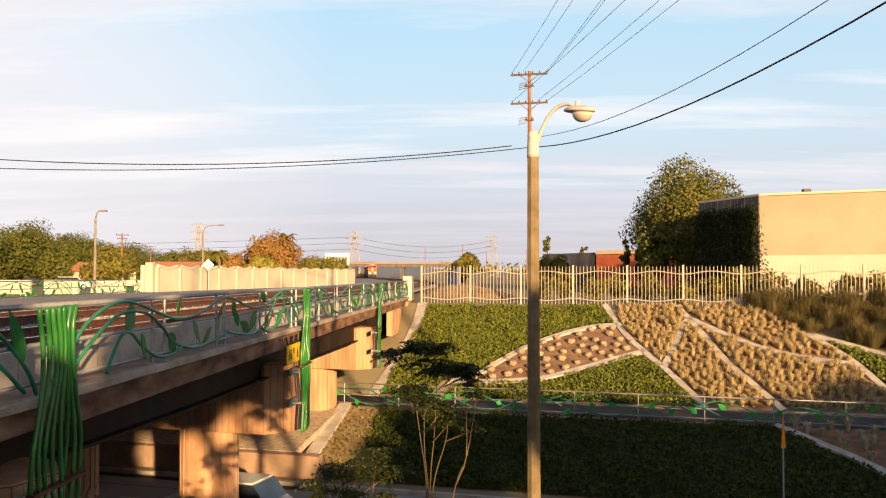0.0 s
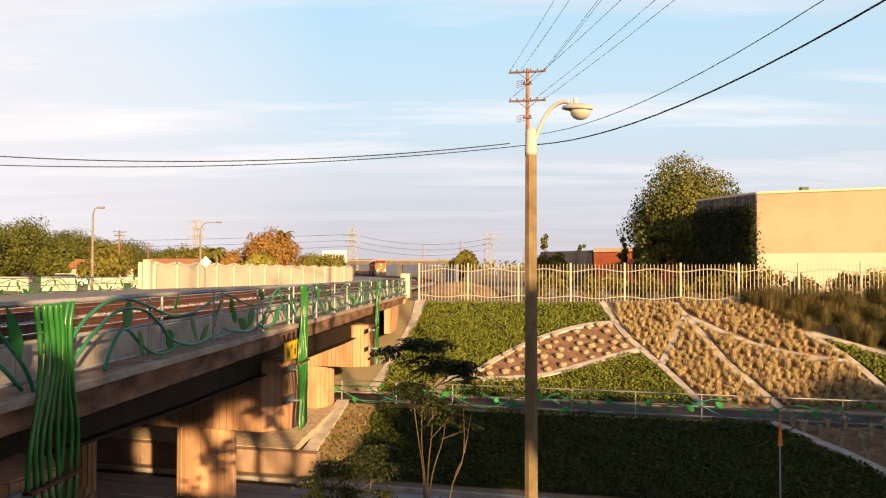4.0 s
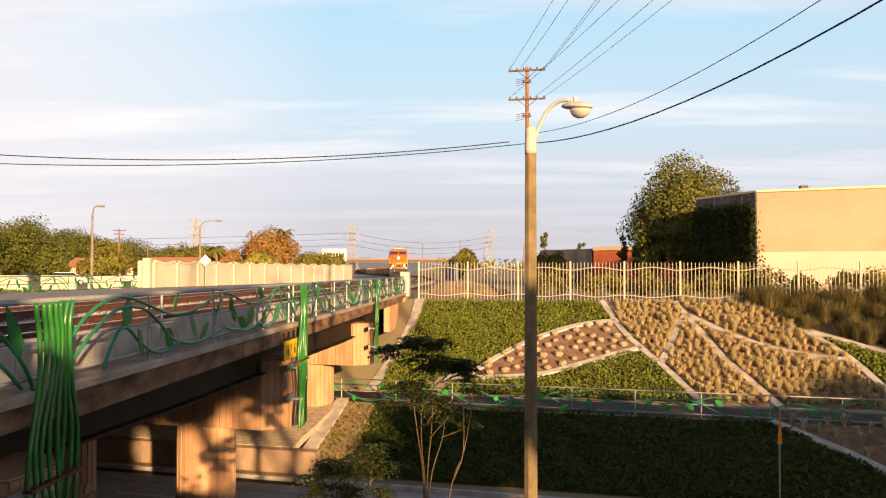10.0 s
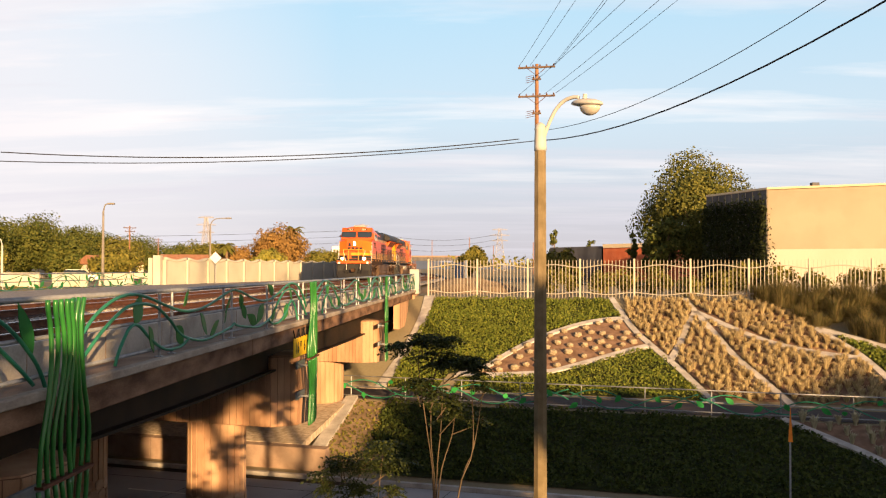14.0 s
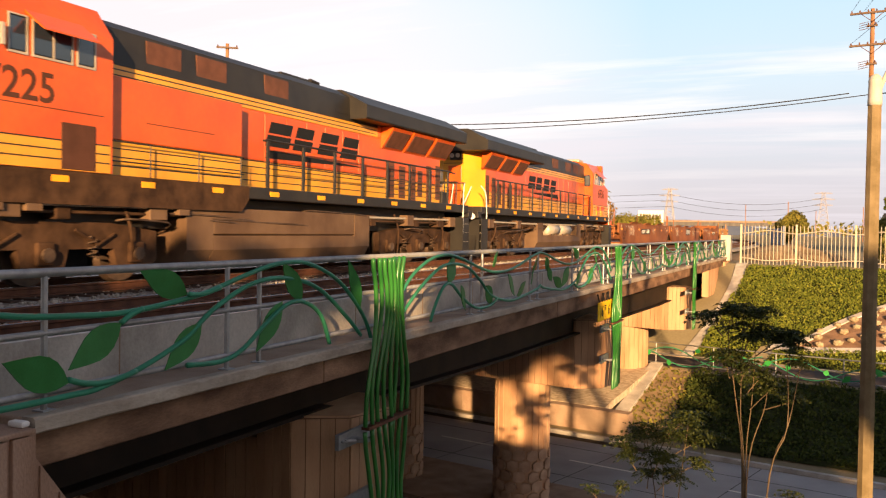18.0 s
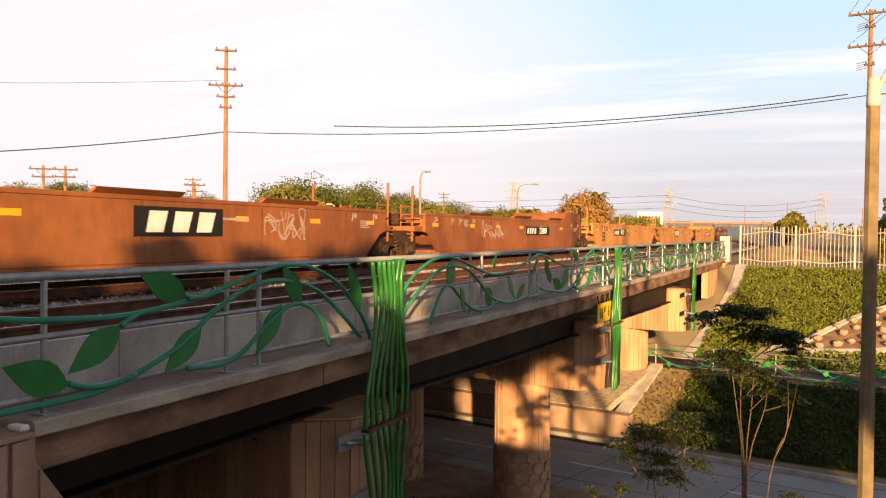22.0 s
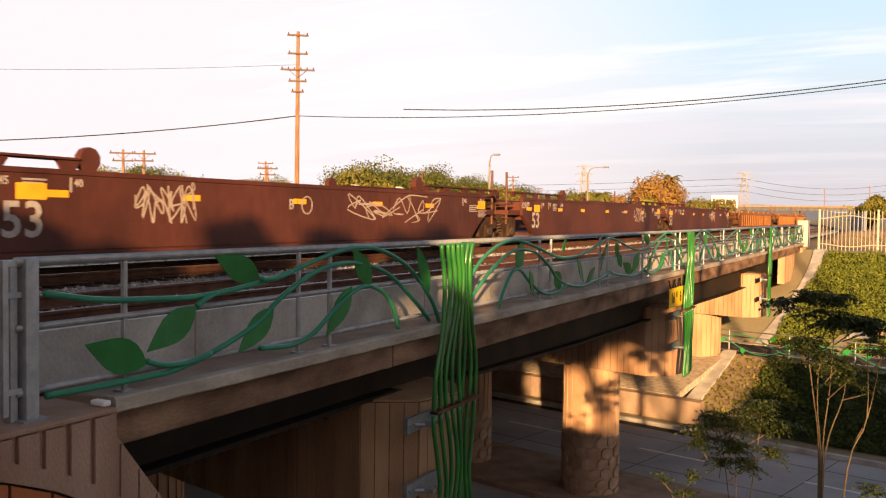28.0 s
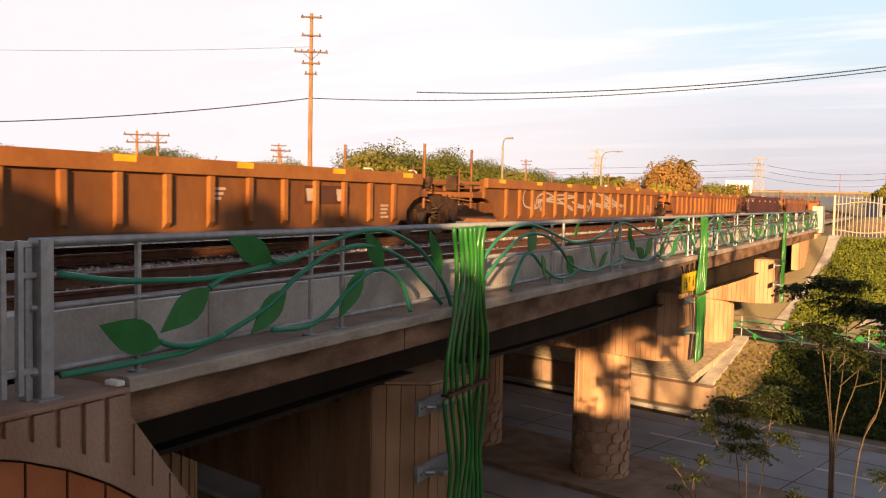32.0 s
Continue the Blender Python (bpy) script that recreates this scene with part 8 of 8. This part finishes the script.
blades("lawn_grass", [((x, y, -0.26), r_.uniform(0.3, 0.9)) for x, y in pts], 16, 0.35, 0.3, "lawn_blade", 44, "rough yellow-green grass on the lawn")


def house(x, y, w, d, h, turn, label):
    H_ = thing("house", label, "house", "distant houses")
    m = pose(x, y, -0.3, 0, 0, turn)
    bm_ = box((-w / 2, -d / 2, 0), (w / 2, d / 2, h), 0, m)
    part("wall", bm_, "house_wall", H_)
    bm_ = prism([(-d / 2 - 0.4, h), (d / 2 + 0.4, h), (0, h + d * 0.24)], "x", -w / 2 - 0.3, w / 2 + 0.3)
    bmesh.ops.transform(bm_, matrix=m, verts=bm_.verts)
    part("roof", bm_, "roof_tile", H_)
    for k in range(3):
        bm_ = box((-w / 2 + w * (0.12 + 0.3 * k), -d / 2 - 0.04, 1.0), (-w / 2 + w * (0.12 + 0.3 * k) + w * 0.14, -d / 2 + 0.02, 2.1), 0.01, m)
        part("window", bm_, "glass_dark", H_)


for x, y, w, d, h, t in ((-75, 152, 9, 7, 2.3, 60), (-62, 140, 8, 6, 2.3, 55), (-50, 142, 8, 6, 2.5, 15)):
    house(x, y, w, d, h, t, "small cream house with a brown tiled roof")


def small_lamp(x, y, z1, out_, label):
    paint_ = "lamp_brown" if z1 > 6 else "lamp_paint"
    S = thing("far_street_lamp", label, "street lamp", "far street lamps")
    part("pole", tube([(x, y, -0.3), (x, y, z1 - 0.6)], [0.13, 0.08], 8), paint_, S)
    part("arm", tube(smooth_line([(x, y, z1 - 0.7), (x + out_ * 0.25, y, z1 - 0.1), (x + out_, y, z1)], 4), 0.05, 6), paint_, S)
    part("lamp_head", box((x + out_ - 0.25, y - 0.15, z1 - 0.08), (x + out_ + 0.3, y + 0.15, z1 + 0.06), 0.03), paint_, S)


small_lamp(-30.9, 68.3, 6.5, 0.6, "tall grey street lamp beyond the bridge")
small_lamp(-29.5, 90.3, 6.6, 1.9, "grey street lamp with a long arm")
small_lamp(-44.7, 78.1, 4.1, -0.7, "white street lamp near the yellow trees")
small_lamp(-37.6, 59.0, 3.6, -0.7, "short pale lamp post beside the lawn")
small_lamp(-37.5, 146, 7.0, 0.8, "street lamp in front of the bronze tree")
for x, y, z1 in ((-58.2, 138.2, 8.1), (-83.1, 214.5, 8.7), (-74.8, 93.8, 8.1), (-95.6, 140.6, 7.9), (-54.9, 51.1, 6.2), (-57.4, 55.7, 6.5), (-56.0, 70.5, 6.0)):
    utility_pole(x, y, -0.3, z1, ((z1 - 0.3, 1.0), (z1 - 0.9, 0.8)), 40, "distant wooden utility pole with crossarms", 0.13)
for x, y, z1 in ((-9, 300, 12), (-1, 330, 10), (12, 290, 10), (-26, 360, 13)):
    tagged(part("far_pole", tube([(x, y, -0.3), (x, y, z1)], 0.14, 6), "pole_wood"), "thin bare pole in the far distance", "pole", "far poles")
yield_sign = thing("diamond_sign", "white diamond road sign on a thin post", "sign")
part("post", tube([(-24.8, 77.5, -0.3), (-24.8, 77.5, 2.2)], 0.04, 6), "galvanised", yield_sign)
bm = box((-0.38, -0.012, -0.38), (0.38, 0.012, 0.38), 0.02)
bmesh.ops.transform(bm, matrix=Matrix.Translation((-24.8, 77.4, 2.35)) @ Matrix.Rotation(radians(45), 4, "Y"), verts=bm.verts)
part("plate", bm, "white", yield_sign)


def pylon(x, y, h, w, label):
    T = thing("lattice_pylon", label, "pylon", "lattice pylons")
    bm_ = bmesh.new()
    corner = lambda i, z: Vector((x + (w * (1 - z / h) * 0.5 + w * 0.10) * (1 if i in (1, 2) else -1), y + (w * (1 - z / h) * 0.5 + w * 0.10) * (1 if i > 1 else -1), z - 0.3))
    r0 = h * 0.006
    for i in range(4):
        add_tube(bm_, [corner(i, 0), corner(i, h)], r0, 4)
    for k in range(9):
        za, zb = h * k / 9, h * (k + 1) / 9
        for i in range(4):
            j = (i + 1) % 4
            add_tube(bm_, [corner(i, za), corner(j, zb)], r0 * 0.6, 4)
            add_tube(bm_, [corner(j, za), corner(i, zb)], r0 * 0.6, 4)
    part("tower", bm_, "pylon", T)
    for z, half in ((h * 0.97, w * 0.75), (h * 0.84, w * 0.95), (h * 0.71, w * 0.8)):
        bm_ = bmesh.new()
        add_tube(bm_, [(x - half, y, z), (x + half, y, z)], r0, 4)
        add_tube(bm_, [(x - half, y, z), (x, y, z + h * 0.03), (x + half, y, z)], r0 * 0.7, 4)
        part("crossarm", bm_, "pylon", T)


pylon(-90.2, 593, 31, 7.0, "tall steel lattice pylon in the far distance")
pylon(2.7, 700, 33, 8.0, "tall steel lattice pylon in the far distance")
pylon(-81.9, 247, 16.2, 3.0, "slim steel lattice pylon behind the trees")
over = thing("far_overpass", "dark concrete road overpass crossing the far tracks", "bridge")
part("deck", box((-95, 405, 5.0), (-5, 412, 6.6), 0.05), "dark_wall", over)
part("parapet", box((-95, 404.6, 6.604), (-5, 405.0, 7.3), 0.02), "concrete", over)
for x in (-85, -62, -40, -18):
    part("pier", box((x - 1, 406, -0.3), (x + 1, 411, 5.0), 0.05), "dark_wall", over)
board = thing("billboard", "white roadside billboard with unreadable lettering", "billboard")
part("panel", box((-60.5, 325, 5.0), (-51.5, 325.4, 9.6), 0.03), "white", board)
for k in range(7):
    part("lettering_bar", box((-60 + k * 1.15, 324.97, 6.4), (-59.2 + k * 1.15, 325.0, 8.2)), "dark_wall", board)
for x in (-59, -53):
    part("leg", tube([(x, 325.2, -0.3), (x, 325.2, 5.0)], 0.15, 6), "galvanised", board)
# far woods and hills
r_ = random.Random(60)
pts, sizes = [], []
for k in range(260):
    a = r_.uniform(-30, 62)
    d = r_.uniform(280, 420)
    if 3 < a < 13:                            # this wedge of the camera's view is left clear so the far train shows
        continue
    c = Vector((-math.sin(radians(a)) * d, math.cos(radians(a)) * d, r_.uniform(1.0, 3.2)))
    for _ in range(42):
        pts.append(c + Vector((r_.gauss(0, 3.5), r_.gauss(0, 3.5), abs(r_.gauss(0, 1.3)))))
        sizes.append(r_.uniform(0.5, 0.95))
tagged(quads_mesh("far_woods", pts, sizes, "olive_leaf", 61), "low band of far trees along the horizon", "woods", kind="stuff")
hill = bmesh.new()
prev = None
for k in range(81):
    a = radians(-40 + k * 1.4)
    el = 0.030 + 0.018 * noise.noise(Vector((k * 0.13, 2.0, 0))) + 0.006 * noise.noise(Vector((k * 0.7, 5.0, 0))) - (0.022 if k < 45 else 0.0)
    row = [hill.verts.new((-math.sin(a) * 2300, math.cos(a) * 2300, -5)), hill.verts.new((-math.sin(a) * 2500, math.cos(a) * 2500, max(4, 2500 * el)))]
    if prev:
        hill.faces.new((prev[0], prev[1], row[1], row[0]))
    prev = row
tagged(part("far_hills", hill, "hill"), "blue-grey hills on the horizon", "hills", kind="structure")


def car(x, y, turn, paint, label, z=-0.3, tall=1.0):
    """A parked or passing car: body, cabin, wheels, lights."""
    C = thing("car", label, "car", "distant cars", m=pose(x, y, z, 0, 0, turn))
    part("body", prism([(-2.2, 0.35), (2.2, 0.35), (2.25, 0.75), (1.35, 0.92), (-1.9, 0.98), (-2.25, 0.8)], "y", -0.88, 0.88), paint, C)
    part("cabin", prism([(-2.0, 0.97), (1.3, 0.92), (0.6, 1.45 * tall), (-1.55, 1.48 * tall)], "y", -0.78, 0.78), "glass_dark", C)
    part("roof", box((-1.5, -0.72, 1.48 * tall), (0.55, 0.72, 1.48 * tall + 0.06), 0.02), paint, C)
    for wx in (-1.4, 1.4):
        for wy in (-0.9, 0.9):
            w_ = part("wheel", tube([(wx, wy - 0.1, 0.33), (wx, wy + 0.1, 0.33)], 0.33, 18), "ink", C)
            part("rim", tube([(wx, wy - 0.105, 0.33), (wx, wy + 0.105, 0.33)], 0.2, 12), "silver", w_)
    for wy in (-0.65, 0.65):
        part("tail_light", box((-2.27, wy - 0.15, 0.68), (-2.22, wy + 0.15, 0.82), 0.01), "red_wall", C)
        part("headlight", box((2.2, wy - 0.18, 0.6), (2.27, wy + 0.18, 0.72), 0.01), "white", C)
    return C


car(-50, 104, 30, "white", "white car parked beyond the far railing")
car(-58, 100, 30, "white", "white car parked beyond the far railing")
car(-66, 96, 30, "dark_wall", "dark car parked beyond the far railing")
road_car = car(0, 0, 0, "white", "white car with dark windows driving through the underpass", -7.1, 1.05)

# ---------------------------------------------------------------- behind the camera: unseen trees and wall, added to shade the bridge and block sky
def shade_tree(x, y, h, w, seed, trunk=0.06, n=6000, size=0.30):
    tree(x, y, -0.2, h, w, "unseen leafy tree added behind the view to block sun and sky", "blocker_leaf", seed, n, size * (1.0 if w < 3 else w / 3), trunk, "blocker_tree", "street trees", 34, root=1.4 if trunk > 0.5 else 0.0)


garden_wall = thing("garden_wall", "plain tan block wall behind the viewpoint", "wall")
for k in range(5):
    part("wall_panel", box((4.6 + k * 1.9, -9.9, -0.2), (6.48 + k * 1.9, -9.7, 1.40), 0.01), "sound_wall", garden_wall)

for i, (x, y, h, w, *stem_) in enumerate(SHADE):
    shade_tree(x, y, h, w, 500 + i, *stem_)


# ---------------------------------------------------------------- what moves
SPEED, JOIN_AT = 18.06, 60.3                  # metres a second; where the second engine's coupler is at 17.5 s


def motions():
    def ride(ob, back, turn=0.0):
        rows = []
        for k in range(33):
            x, y, a = on_track(JOIN_AT + back - SPEED * (k - 17.5), TRACKS[1])
            rows.append((float(k), pose(x, y, RAIL_Z, 0, 0, math.degrees(a) + turn)))
        walk(ob, rows)
    start, far_end = sw(-16.3, 27.4, -7.1), sw(-16.3 - 12.0 * 32, 27.4, -7.1)
    heading = 180 - math.degrees(math.asin(SK))
    walk(road_car, [(0.0, pose(*start, 0, 0, heading)), (32.0, pose(*far_end, 0, 0, heading))])
    ride(loco_a, -33.1)
    ride(loco_b, -10.05, 180.0)
    # shifts along the track that fit each car to the camera's view
    fit_shift = (2.2, 0.3, 0.6, 0.8, 0.5, 0.0, -0.35, -0.6, -2.0, -0.2, 1.2)
    for i, c in enumerate(cars):
        ride(c, 22.3 * i + 11.15 + fit_shift[min(i, 10)])


motions()
